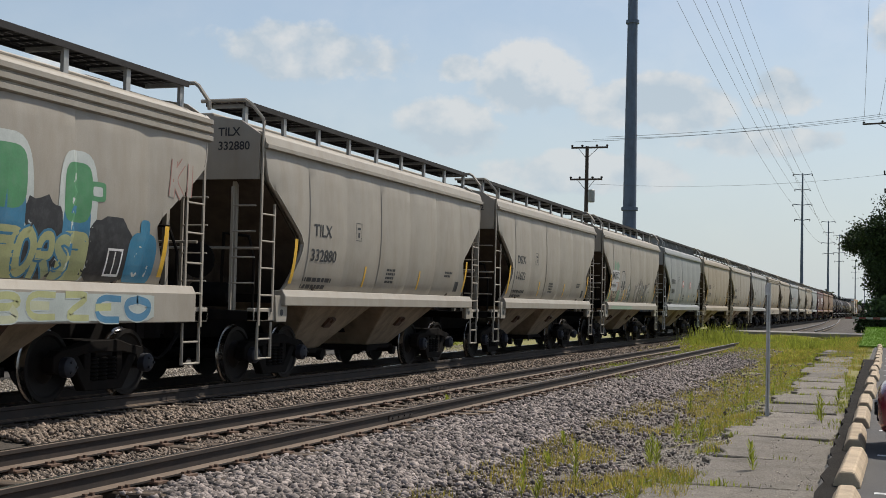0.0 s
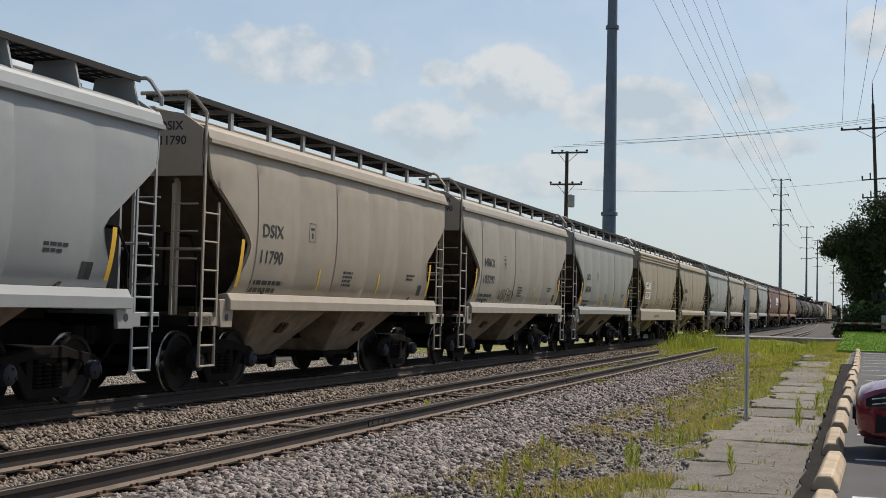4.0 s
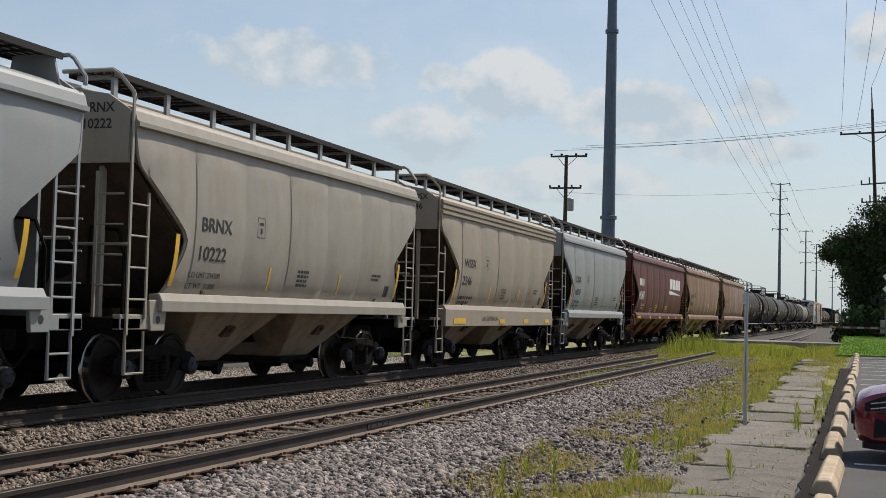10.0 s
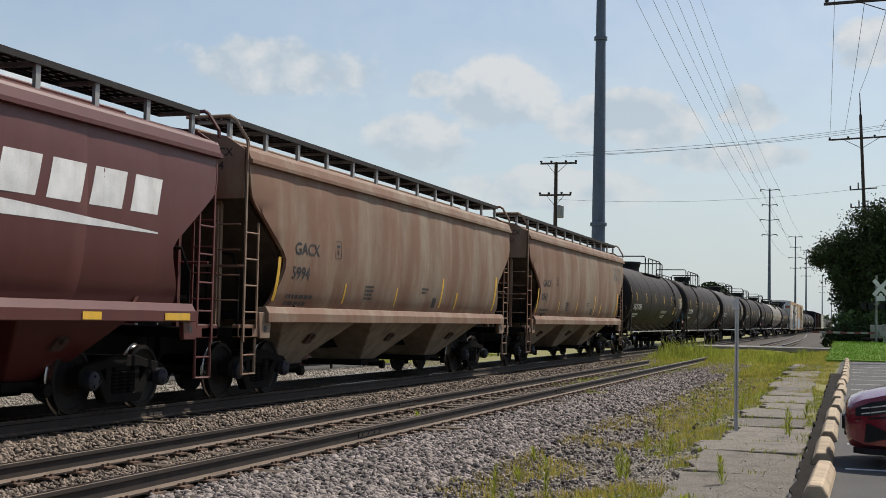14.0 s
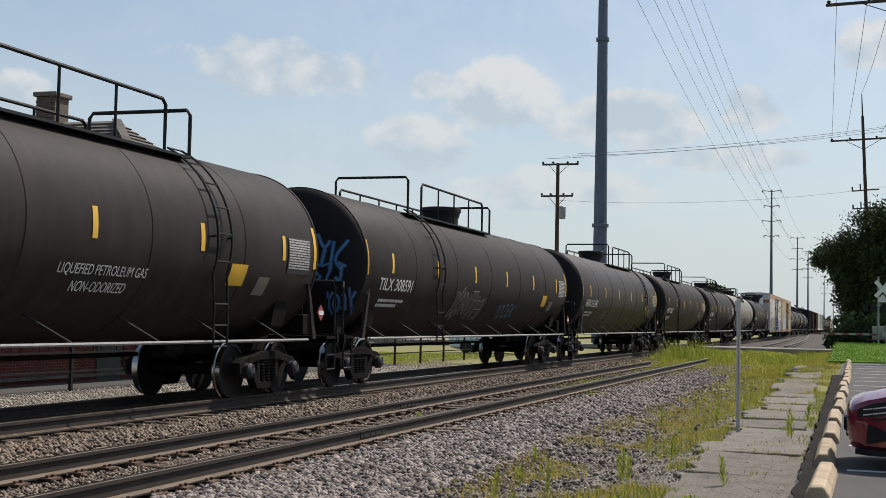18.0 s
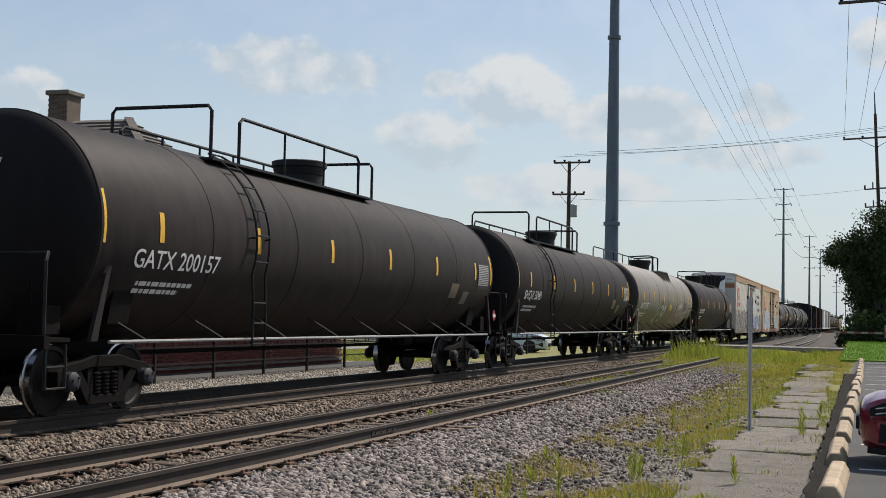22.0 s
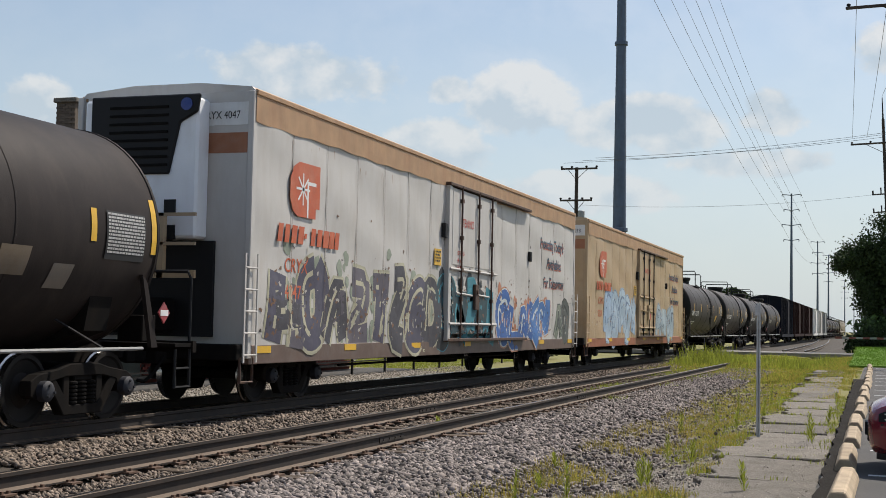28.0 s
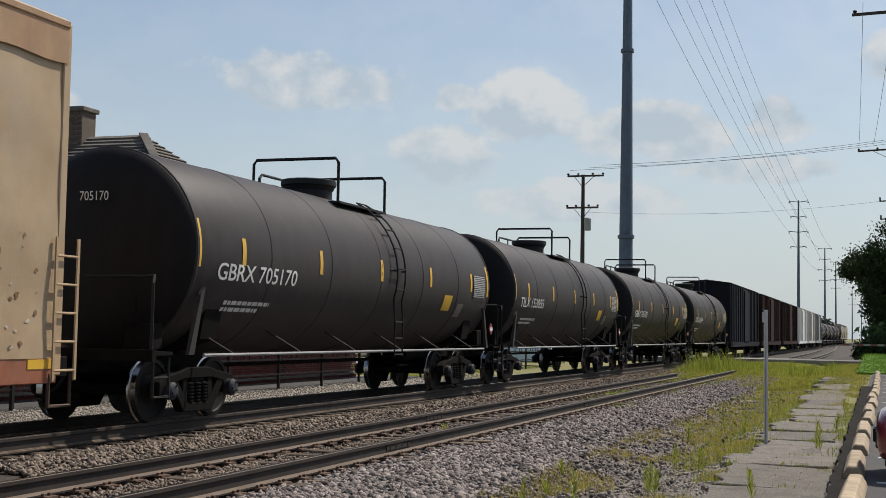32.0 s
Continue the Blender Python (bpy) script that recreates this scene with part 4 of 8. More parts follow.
def hopper(name, label, L, paint_m, bays=2, eave=3.72, seams=7, cream_sill=True, braces=True, under_m=None, scallop=0.03, ladder_m=None, walk_sides="posts", sill_deep=0.10, ridged=False):
    """A covered hopper car: curved sides cut back at the ends, slope sheets, roof with running boards, bays, ladders and trucks."""
    car = thing(name, label, "freight car")
    under_m = under_m or M["bay"]
    ladder_m = ladder_m or paint_m
    zs = [float(z) for z in np.linspace(1.50, eave, 18)]
    xw = [float(x) for x in np.interp(zs, (1.50, 1.62, 1.80, 2.1, 2.5, 2.9, 3.25, 3.5, eave), (1.44, 1.50, 1.555, 1.605, 1.63, 1.628, 1.61, 1.595, 1.575))]
    cut = [float(c) for c in np.interp(zs, (1.50, 1.8, 2.1, 2.27, 2.42, 3.18, 3.3, eave), (1.03, 1.16, 1.34, 1.40, 1.28, 0.16, 0.10, 0.04))]
    pitch = L / seams
    ycuts = []
    for k in range(seams):
        ycuts += [k * pitch, k * pitch + 0.012, k * pitch + 0.03] + [k * pitch + pitch * t for t in (0.2, 0.5, 0.8)] + [(k + 1) * pitch - 0.03, (k + 1) * pitch - 0.012]
    ycuts.append(L)
    bulge = [scallop * (0.25 + 0.75 * math.sin(math.pi * ((y / pitch) % 1.0)) ** 0.5) if 0.03 < (y / pitch) % 1.0 * pitch < pitch - 0.03 else 0.0 for y in ycuts]
    SILLED.add(car.name)
    SKIN[car.name] = lambda y, z: 1.664 if z < 1.5 else float(np.interp(z, zs, xw)) + float(np.interp(y, ycuts, bulge))
    for s in (1, -1):
        rows = []
        for z, x, c in zip(zs, xw, cut):
            rows.append([(s * (x + g * (0.0 if z == zs[-1] else 0.35 if z == zs[-2] else 0.4 if z == zs[0] else 1)), min(max(y, c), L - c), z) for y, g in zip(ycuts, bulge)])
        part("side_sheet", Build().slab(rows, (-s * 0.05, 0, 0)), paint_m, car, smooth=28)
        for y_of in (lambda c: c, lambda c: L - c):
            part("end_flange", Build().pipe([(s * (x - 0.01), y_of(c), z) for x, c, z in zip(xw, cut, zs)], 0.022, 5), paint_m, car)
        edge = [(1.50, eave - 0.03), (1.655, eave - 0.01), (1.655, eave + 0.05), (1.62, eave + 0.06), (1.58, eave + 0.19), (1.54, eave + 0.24), (1.40, eave + 0.27)]
        if ridged:
            edge = [(1.50, eave - 0.16)] + [q for k in range(3) for q in ((1.60, eave - 0.15 + 0.12 * k), (1.655, eave - 0.13 + 0.12 * k), (1.655, eave - 0.07 + 0.12 * k), (1.60, eave - 0.05 + 0.12 * k))] + [(1.54, eave + 0.24), (1.40, eave + 0.27)]
        part("top_chord", Build().prism([(s * x, z) for x, z in edge], "y", 0.0, L), paint_m, car)
        low, end = 1.36 - sill_deep, 0.72 if sill_deep < 0.2 else 0.36
        sill = Build().prism([(s * 1.44, low), (s * 1.66, low), (s * 1.66, 1.41), (s * 1.60, 1.52), (s * 1.44, 1.50)], "y", end, L - end)
        part("side_sill", sill, paint_m, car, bevel=0.01)
        for tall, short, top in ((-0.03, 0.42, 4.12), (L - 0.09, L - 0.54, 3.62)):
            x = s * 1.58
            lad = Build().box(x - 0.012, x + 0.012, tall - 0.024, tall + 0.024, 0.95, top).box(x - 0.012, x + 0.012, short - 0.022, short + 0.022, 1.16, 2.86)
            for z in (1.42, 1.84, 2.26, 2.68):
                lad.rod((x, tall, z), (x, short, z), 0.016)
            part("ladder", lad, ladder_m, car)
            step = Build().pipe([(s * 1.56, tall, 1.0), (s * 1.56, tall, 0.44), (s * 1.56, short, 0.44), (s * 1.56, short, 1.0)], 0.02)
            part("sill_step", step.rod((s * 1.56, tall, 0.74), (s * 1.56, short, 0.74), 0.016), ladder_m, car)
        for y0, y1 in ((-0.15, 0.8), (L - 0.8, L + 0.15)):
            part("end_side_sill", Build().box(s * 1.50 - 0.06, s * 1.50 + 0.06, y0, y1, 1.02, 1.22), paint_m, car, bevel=0.01)
            jack = Build().prism([(0.5, 1.42), (0.98, 1.42), (0.92, 1.0), (0.56, 1.0)], "x", s * 1.53, s * 1.59) if y0 < 0 else \
                Build().prism([(L - 0.5, 1.42), (L - 0.98, 1.42), (L - 0.92, 1.0), (L - 0.56, 1.0)], "x", s * 1.53, s * 1.59)
            if sill_deep < 0.2:
                part("jacking_pad", jack, paint_m, car, bevel=0.008)
                yc = 0.74 if y0 < 0 else L - 0.74
                part("jacking_hole", Build().lathe([(s * 1.586, 0.055), (s * 1.594, 0.055)], "x", 10, (0, yc, 1.15)), M["black"], car)
    # roof and its hatches
    arc = [(1.42 * math.sin(a), eave + 0.24 + 0.30 * (math.cos(a) - math.cos(1.2)) / (1 - math.cos(1.2))) for a in np.linspace(-1.2, 1.2, 11)]
    arc = [(x * 1.42 / (1.42 * math.sin(1.2)), z) for x, z in arc]
    part("roof", Build().prism(arc + [(1.42, eave + 0.1), (-1.42, eave + 0.1)], "y", 0.05, L - 0.05), paint_m, car, smooth=30)
    hatch = Build()
    part("hatch_trough", hatch.box(-0.33, 0.33, 0.6, L - 0.6, eave + 0.5, eave + 0.66), paint_m, car, bevel=0.02)
    zt = eave + 0.70
    for s in (1, -1):
        board = Build()
        for i in range(5):
            x = s * (0.62 + 0.13 * i)
            board.box(x - 0.05, x + 0.05, 0.0, L, zt, zt + 0.035)
        for k in range(int(L / 0.28)):
            board.box(s * 0.9 - 0.3, s * 0.9 + 0.3, 0.1 + k * 0.28, 0.13 + k * 0.28, zt - 0.02, zt + 0.02)
        for x in (0.545, 1.225):
            board.box(s * x - 0.012, s * x + 0.012, 0.0, L, zt - 0.045, zt + 0.040)
        part("running_board", board, M["grating"], car, "dark steel grating running board")
        n = max(5, int(L / 1.25))
        for k in range(n + 1):
            y = 0.12 + (L - 0.24) * k / n
            brace = Build()
            if walk_sides == "posts":
                brace.box(s * 1.17 - 0.025, s * 1.17 + 0.025, y - 0.05, y + 0.05, eave + 0.30, zt + 0.03).box(s * 0.9 - 0.3, s * 0.9 + 0.3, y - 0.03, y + 0.03, zt - 0.06, zt)
            else:
                brace.prism([(s * 1.30, eave + 0.28), (s * 1.19, zt), (s * 0.60, zt), (s * 0.55, eave + 0.46)], "y", y - 0.02, y + 0.02)
            part("walk_bracket", brace, paint_m if walk_sides != "posts" else M["galv"], car)
    for y0, dy in ((0.0, -1), (L, 1)):
        yy = [y0 + dy * 0.0, y0 + dy * 0.05]
        end = Build().prism([(-1.52, 3.22), (1.52, 3.22), (1.54, eave + 0.2), (1.2, eave + 0.42), (0.4, eave + 0.55), (-0.4, eave + 0.55), (-1.2, eave + 0.42), (-1.54, eave + 0.2)], "y", min(yy), max(yy))
        part("end_plate", end, paint_m, car)
        f = lambda d: y0 - dy * d
        slope = Build().slab([[(x, f(d), z) for x in (-1.5, 1.5)] for d, z in ((0.02, 3.26), (0.12, 3.20), (1.42, 2.28), (2.25, 1.35))], (0, -dy * 0.02, 0.06))
        for s in (-1, 1):
            part("corner_sheet", Build().prism([(f(0.08), eave), (f(0.16), 3.24), (f(0.30), 3.12), (f(1.46), 2.34), (f(1.7), 2.34), (f(1.7), eave)], "x", s * 1.46, s * 1.50), paint_m, car)
        # brown stain plus painted-in shade under the overhanging end
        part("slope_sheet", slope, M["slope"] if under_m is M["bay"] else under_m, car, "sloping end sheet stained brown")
        if walk_sides != "posts":
            part("end_panel", Build().box(-1.15, 1.15, min(f(0.22), f(0.27)), max(f(0.22), f(0.27)), 1.15, 3.3), paint_m, car, "end panel with a round opening")
            part("round_opening", Build().lathe([(f(0.205), 0.36), (f(0.215), 0.36)], "y", 24, (0.1, 0, 1.9)), M["black"], car)
        for s in (-1, 1):
            part("end_post", Build().prism([(f(0.12), 3.3), (f(0.2), 3.3), (f(0.2), 1.1), (f(0.12), 1.1)], "x", s * 1.02 - 0.035, s * 1.02 + 0.035), paint_m, car)
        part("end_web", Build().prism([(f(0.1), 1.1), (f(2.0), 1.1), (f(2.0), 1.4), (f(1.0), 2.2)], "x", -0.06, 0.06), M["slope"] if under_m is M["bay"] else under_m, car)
        part("air_reservoir", Build().lathe([(-0.75, 0.05), (-0.72, 0.16), (-0.66, 0.20), (0.46, 0.20), (0.52, 0.16), (0.55, 0.05)], "x", 14, (0.2, f(0.62), 1.42)), M["under"], car, smooth=40)
        part("brake_pipe", Build().pipe([(1.30, f(0.3), 1.2), (1.30, f(0.3), 2.0), (1.18, f(0.34), 2.35), (0.7, f(0.4), 2.4), (0.62, f(0.5), 1.6)], 0.022), M["under"], car)
        part("end_rail", Build().rod((-1.5, f(0.1), 2.15), (1.5, f(0.1), 2.15), 0.022), paint_m, car)
        plat = Build().box(-1.56, 1.56, min(f(-0.15), f(0.35)), max(f(-0.15), f(0.35)), 1.02, 1.18).box(-0.28, 0.28, min(f(-0.3), f(2.6)), max(f(-0.3), f(2.6)), 0.72, 1.06)
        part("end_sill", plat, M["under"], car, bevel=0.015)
        grab = Build()
        for z in (1.6, 2.0, 2.4, 2.8):
            grab.pipe([(1.53, f(-0.12), z), (1.12, f(-0.12), z)], 0.014)
        part("end_ladder", grab.box(1.10, 1.14, min(f(-0.13), f(-0.1)), max(f(-0.13), f(-0.1)), 1.15, 3.1), ladder_m, car)
        roofend = Build().pipe([(1.575, f(-0.0), 4.05), (1.56, f(-0.02), 4.16), (1.36, f(-0.06), zt - 0.02), (1.28, f(-0.08), zt + 0.03), (0.5, f(-0.08), zt + 0.03)], 0.03)
        part("roof_grab", roofend, paint_m, car)
        part("coupler", COUPLER, None, car, at=pose(0, f(-0.62), 0, 0, 0, 0 if dy < 0 else 180))
    bw = Build().lathe([(-0.02, 0.24), (-0.02, 0.28), (0.02, 0.28), (0.02, 0.24)], "y", 20, (0.55, -0.12, 1.95))
    for k in range(4):
        a = k * math.pi / 4
        bw.rod((0.55 - 0.26 * math.cos(a), -0.12, 1.95 - 0.26 * math.sin(a)), (0.55 + 0.26 * math.cos(a), -0.12, 1.95 + 0.26 * math.sin(a)), 0.012)
    part("brake_wheel", bw, M["under"], car)
    # bays with gates
    lo, hi = (2.0, L - 2.0) if bays == 2 else (1.6, L - 1.6)
    w = (hi - lo) / bays
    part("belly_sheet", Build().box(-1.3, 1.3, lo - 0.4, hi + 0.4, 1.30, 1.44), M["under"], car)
    for k in range(bays):
        y0, y1 = lo + k * w + 0.22, lo + (k + 1) * w - 0.22
        m = (y0 + y1) / 2
        g = 0.62 if bays == 2 else 0.45
        a = [(-1.45, y0, 1.42), (1.45, y0, 1.42), (1.45, y1, 1.42), (-1.45, y1, 1.42)]
        c = [(-0.55, m - g, 0.46), (0.55, m - g, 0.46), (0.55, m + g, 0.46), (-0.55, m + g, 0.46)]
        bay = part("hopper_bay", Build().add(a + c, [(0, 1, 2, 3), (7, 6, 5, 4), (0, 4, 5, 1), (1, 5, 6, 2), (2, 6, 7, 3), (3, 7, 4, 0)]), under_m, car, "dusty brown hopper bay", bevel=0.02)
        gate = Build().box(-0.62, 0.62, m - g - 0.1, m + g + 0.1, 0.34, 0.46).rod((-0.95, m - 0.1, 0.36), (0.95, m - 0.1, 0.36), 0.04, 8).lathe([(0.88, 0.09), (0.98, 0.09)], "x", 8, (0, m - 0.1, 0.36))
        part("outlet_gate", gate, M["under"], bay)
        part("vibrator_bracket", Build().prism([(1.06, 1.08), (1.14, 1.02), (1.0, 0.86), (0.90, 0.91)], "y", m - 0.13, m + 0.13).prism([(1.10, 1.06), (1.17, 1.0), (1.12, 0.94), (1.05, 1.0)], "y", m - 0.05, m + 0.05), M["rusty_iron"], bay)
    part("centre_sill", Build().box(-0.2, 0.2, 0.3, L - 0.3, 0.72, 1.0), M["under"], car)
    for y in (1.62, L - 1.62):
        truck(car, y)
    return car


def mark(car, code, number, y, z, size, material, heavy=0.003, squeeze=1.2):
    """Reporting marks on the side that faces the parking lot."""
    decal("lettering", text_mesh(code, size, material, heavy=heavy, squeeze=squeeze), None, car, y + 0.06, z + 0.42, lift=0.0065)
    decal("lettering", text_mesh(number, size, material, heavy=heavy, squeeze=squeeze), None, car, y, z, lift=0.0065)


def stripes(car, spots, material=None, name="reflector"):
    """Reflective strips: (y, z0, z1, width)."""
    for y, z0, z1, w in spots:
        decal(name, sheet(w, z1 - z0), material or M["yellow"], car, y, z0, lift=0.006)


V = 12.85                     # metres a second


def rows_for(u):
    return [(t, pose(MAIN_X, u - V * t, 0)) for t in (0.0, 8.0, 16.0, 24.0, 32.0)]


TRAIN = []


def couple(car, u):
    """Puts a car into the train: its near end stands at y = u at the start."""
    car.matrix_basis = pose(MAIN_X, u, 0)
    TRAIN.append((car, u))
    return car

# ---------- tank car ----------


def tank_car(name, label, L, r, zc, paint_m, code="", number="", dome=8.0, ladder=None, rail=(4.1, 15.4), dots=6, seed=1, text_m=None, low_dome=False, stripe=True, long_stripe=True, full_rail=False):
    """A tank car: domed shell, top platform with railings, side handrail, end platforms and trucks. y = 0 is the near head's rim."""
    car = thing(name, label, "tank car")
    text_m = text_m or M["white"]
    dish = ((0.34, 0.01), (0.335, 0.25), (0.30, 0.5), (0.245, 0.7), (0.18, 0.84), (0.12, 0.925), (0.06, 0.975), (0.02, 0.995), (0.0, 1.0))
    prof = [(-d, r * q) for d, q in dish]
    for y in np.linspace(0, L, 7)[1:-1]:
        prof += [(y - 0.04, r), (y - 0.034, r), (y - 0.025, r), (y - 0.012, r + 0.009), (y + 0.012, r + 0.009), (y + 0.025, r), (y + 0.034, r), (y + 0.04, r)]
    prof += [(L + d, r * q) for d, q in dish[::-1]]
    part("tank_shell", Build().lathe(prof, "y", 56, (0, 0, zc)), paint_m, car, smooth=30)
    # only the near head is recoloured darker, standing in for its shade
    part("tank_head", Build().lathe([(-d - 0.006, r * q) for d, q in dish[:-1]], "y", 56, (0, 0, zc)), M["tank_grey"] if full_rail else M["tank_shaded"], car, "tank head darkened to look shaded", smooth=30)
    for y0, dy in ((0.0, -1), (L, 1)):
        f = lambda d: y0 + dy * d
        part("head_band", Build().lathe([(f(-0.06), r + 0.002), (f(-0.05), r + 0.016), (f(0.0), r + 0.016), (f(0.01), r + 0.002)], "y", 56, (0, 0, zc)), paint_m, car, smooth=30)
        stub = Build().box(-0.32, 0.32, min(f(-2.4), f(1.0)), max(f(-2.4), f(1.0)), 0.72, 1.04)
        part("stub_sill", stub, M["under"], car, bevel=0.02)
        plat = Build().box(-1.5, 1.5, min(f(0.55), f(1.05)), max(f(0.55), f(1.05)), 0.98, 1.03).box(-1.52, 1.52, min(f(1.0), f(1.1)), max(f(1.0), f(1.1)), 0.9, 1.06)
        part("end_platform", plat, M["under"], car)
        for s in (-1, 1):
            part("end_handrail", Build().pipe([(s * 1.45, f(1.02), 1.0), (s * 1.45, f(1.02), 1.95), (s * 1.43, f(0.96), 2.05), (s * 1.1, f(0.9), 2.05), (s * 0.3, f(0.9), 2.05)], 0.022), M["blackiron"], car)
            part("sill_step", Build().pipe([(s * 1.47, f(0.6), 0.95), (s * 1.47, f(0.6), 0.42), (s * 1.47, f(1.0), 0.42), (s * 1.47, f(1.0), 0.95)], 0.02).rod((s * 1.47, f(0.6), 0.68), (s * 1.47, f(1.0), 0.68), 0.016), M["blackiron"], car)
        part("brake_housing", Build().box(0.75, 1.15, min(f(0.25), f(0.6)), max(f(0.25), f(0.6)), 1.05, 1.42).rod((0.95, f(0.62), 1.42), (0.95, f(0.62), 1.75), 0.03), M["under"], car, bevel=0.03)
        for s in (-1, 1):
            wing = Build().prism([(f(-0.2), 1.85), (f(-0.32), 1.95), (f(-0.05), 0.98), (f(0.1), 0.98)], "x", s * 1.46 - 0.03, s * 1.46 + 0.03)
            part("bolster_web", wing, paint_m, car)
        part("saddle", Build().prism([(-1.2, 1.2), (-0.45, 0.95), (0.45, 0.95), (1.2, 1.2), (1.3, 1.75), (-1.3, 1.75)], "y", min(f(-1.2), f(-0.7)), max(f(-1.2), f(-0.7))), M["under"], car)
        part("coupler", COUPLER, None, car, at=pose(0, f(1.55), 0, 0, 0, 0 if dy < 0 else 180))
        truck(car, f(-0.95))
    for s in (-1, 1):
        hand = Build().rod((s * 1.5, 0.3, 0.97), (s * 1.5, L - 0.3, 0.97), 0.024, 8)
        part("side_handrail", hand, M["galv"] if s > 0 else M["blackiron"], car, "long steel side handrail")
        n = int(L / 2.1)
        for k in range(n):
            y = 1.2 + (L - 2.4) * k / (n - 1)
            x = math.sqrt(max(0.05, r * r - (1.28 - zc) ** 2))
            part("rail_bracket", Build().rod((s * (x - 0.02), y - 0.42, 1.40), (s * 1.5, y, 0.98), 0.018), M["blackiron"], car)
    # top platform, railing and fittings dome
    top = zc + r
    y0, y1 = rail
    iron = M["blackiron"]
    if full_rail:
        # one long rail down the far side, a caged hatch and gusseted step plates
        lng = Build().pipe([(-0.55, 0.5, top - 0.1), (-0.55, 0.5, top + 0.50), (-0.55, 0.65, top + 0.60), (-0.55, L - 0.65, top + 0.60), (-0.55, L - 0.5, top + 0.50), (-0.55, L - 0.5, top - 0.1)], 0.026)
        part("railing", lng, iron, car)
        for k in range(1, 7):
            part("rail_post", Build().rod((-0.55, 0.5 + (L - 1.0) * k / 7, top - 0.12), (-0.55, 0.5 + (L - 1.0) * k / 7, top + 0.60), 0.022), iron, car)
        for a, c, x in ((dome - 0.75, dome + 0.15, 0.62), (dome + 0.95, dome + 1.7, 0.62)):
            part("railing", Build().pipe([(-0.4, a, top - 0.05), (-0.4, a, top + 0.55), (x - 0.1, a, top + 0.60), (x, a + 0.1, top + 0.60), (x, c, top + 0.60), (x, c, top - 0.2)], 0.030), iron, car)
        part("top_platform", Build().box(0.35, 1.05, dome - 0.1, dome + 2.3, top - 0.14, top - 0.09), M["galv"], car, "pale steel grating step plate", bevel=0.006)
        for k in range(4):
            y = dome + 0.0 + 0.72 * k
            part("gusset", Build().prism([(0.55, top - 0.13), (1.05, top - 0.13), (1.24, top - 0.62), (1.18, top - 0.62)], "y", y - 0.012, y + 0.012), paint_m, car)
        part("hatch_cage", Build().rod((0.62, dome + 0.1, top - 0.2), (0.62, dome + 0.1, top + 0.62), 0.05, 6), iron, car)
    else:
        for s in (-1, 1):
            part("top_platform", Build().box(s * 0.82 - 0.12, s * 0.82 + 0.12, y0, y1, top - 0.20, top - 0.16), iron, car)
        for y, up in ((y0, 0.66), (y1, 0.56)):
            part("end_rail", Build().pipe([(-0.9, y, top - 0.2), (-0.9, y, top + up - 0.08), (-0.84, y, top + up), (0.84, y, top + up), (0.9, y, top + up - 0.08), (0.9, y, top - 0.2)], 0.028), iron, car)
        near = (y0 + 0.95, y1 - (0.75 if y1 - y0 > 4 else 0.1)) if y1 - y0 > 2.5 else None
        for s, span in ((1, near), (-1, (y0 + 0.25, y1 - 0.1))):
            if not span:
                continue
            a, c = span
            up = 0.60 if s > 0 else 0.42
            part("railing", Build().pipe([(s * 0.9, a, top - 0.2), (s * 0.9, a, top + up - 0.08), (s * 0.9, a + 0.1, top + up), (s * 0.9, c - 0.1, top + up), (s * 0.9, c, top + up - 0.08), (s * 0.9, c, top - 0.2)], 0.028), iron, car)
            m = max(2, int((c - a) / 1.3))
            for k in range(1, m):
                part("rail_post", Build().rod((s * 0.9, a + (c - a) * k / m, top - 0.2), (s * 0.9, a + (c - a) * k / m, top + up), 0.022), iron, car)
    h = 0.30 if low_dome else 0.40
    part("fittings_dome", Build().lathe([(top - 0.12, 0.47), (top + h * 0.35, 0.47), (top + h * 0.36, 0.49), (top + h - 0.12, 0.52), (top + h - 0.1, 0.55), (top + h, 0.55), (top + h + 0.02, 0.50), (top + h + 0.03, 0.05)], "z", 20, (0, dome, 0)),
         M["blackiron"], car, smooth=30)
    ly = dome - 1.2 if ladder is None else ladder
    for s in (1, -1) if not full_rail else ():
        b = Build()
        arc = [(s * (r + 0.10) * math.cos(a), zc + (r + 0.10) * math.sin(a)) for a in np.linspace(-0.3, 1.12, 12)]
        for y in (ly - 0.22, ly + 0.22):
            b.pipe([(s * (r + 0.06), y, 0.86), (s * (r + 0.06), y, 1.5)] + [(x, y, z) for x, z in arc], 0.019)
        for z in (0.90, 1.22, 1.54):
            b.rod((s * (r + 0.06), ly - 0.22, z), (s * (r + 0.06), ly + 0.22, z), 0.015)
        for x, z in arc[1::2]:
            b.rod((x, ly - 0.22, z), (x, ly + 0.22, z), 0.015)
        part("side_ladder", b, iron, car)
        part("ladder_bracket", Build().rod((s * (r - 0.02), ly - 0.3, zc + 0.1), (s * (r + 0.1), ly - 0.22, zc + 0.1), 0.02).rod((s * (r - 0.02), ly + 0.3, zc + 0.1), (s * (r + 0.1), ly + 0.22, zc + 0.1), 0.02), iron, car)
    # underside gear
    part("brake_rigging", Build().rod((-0.3, 3.0, 0.72), (-0.3, L - 3.0, 0.72), 0.04, 8).lathe([(L * 0.80, 0.16), (L * 0.80 + 0.6, 0.16)], "y", 14, (0.3, 0, 0.85)), M["under"], car, bevel=0.01)
    # markings follow the curve of the shell
    SKIN[car.name] = lambda y, z: math.sqrt(max(0.01, (r + 0.008) ** 2 - (z - zc) ** 2))
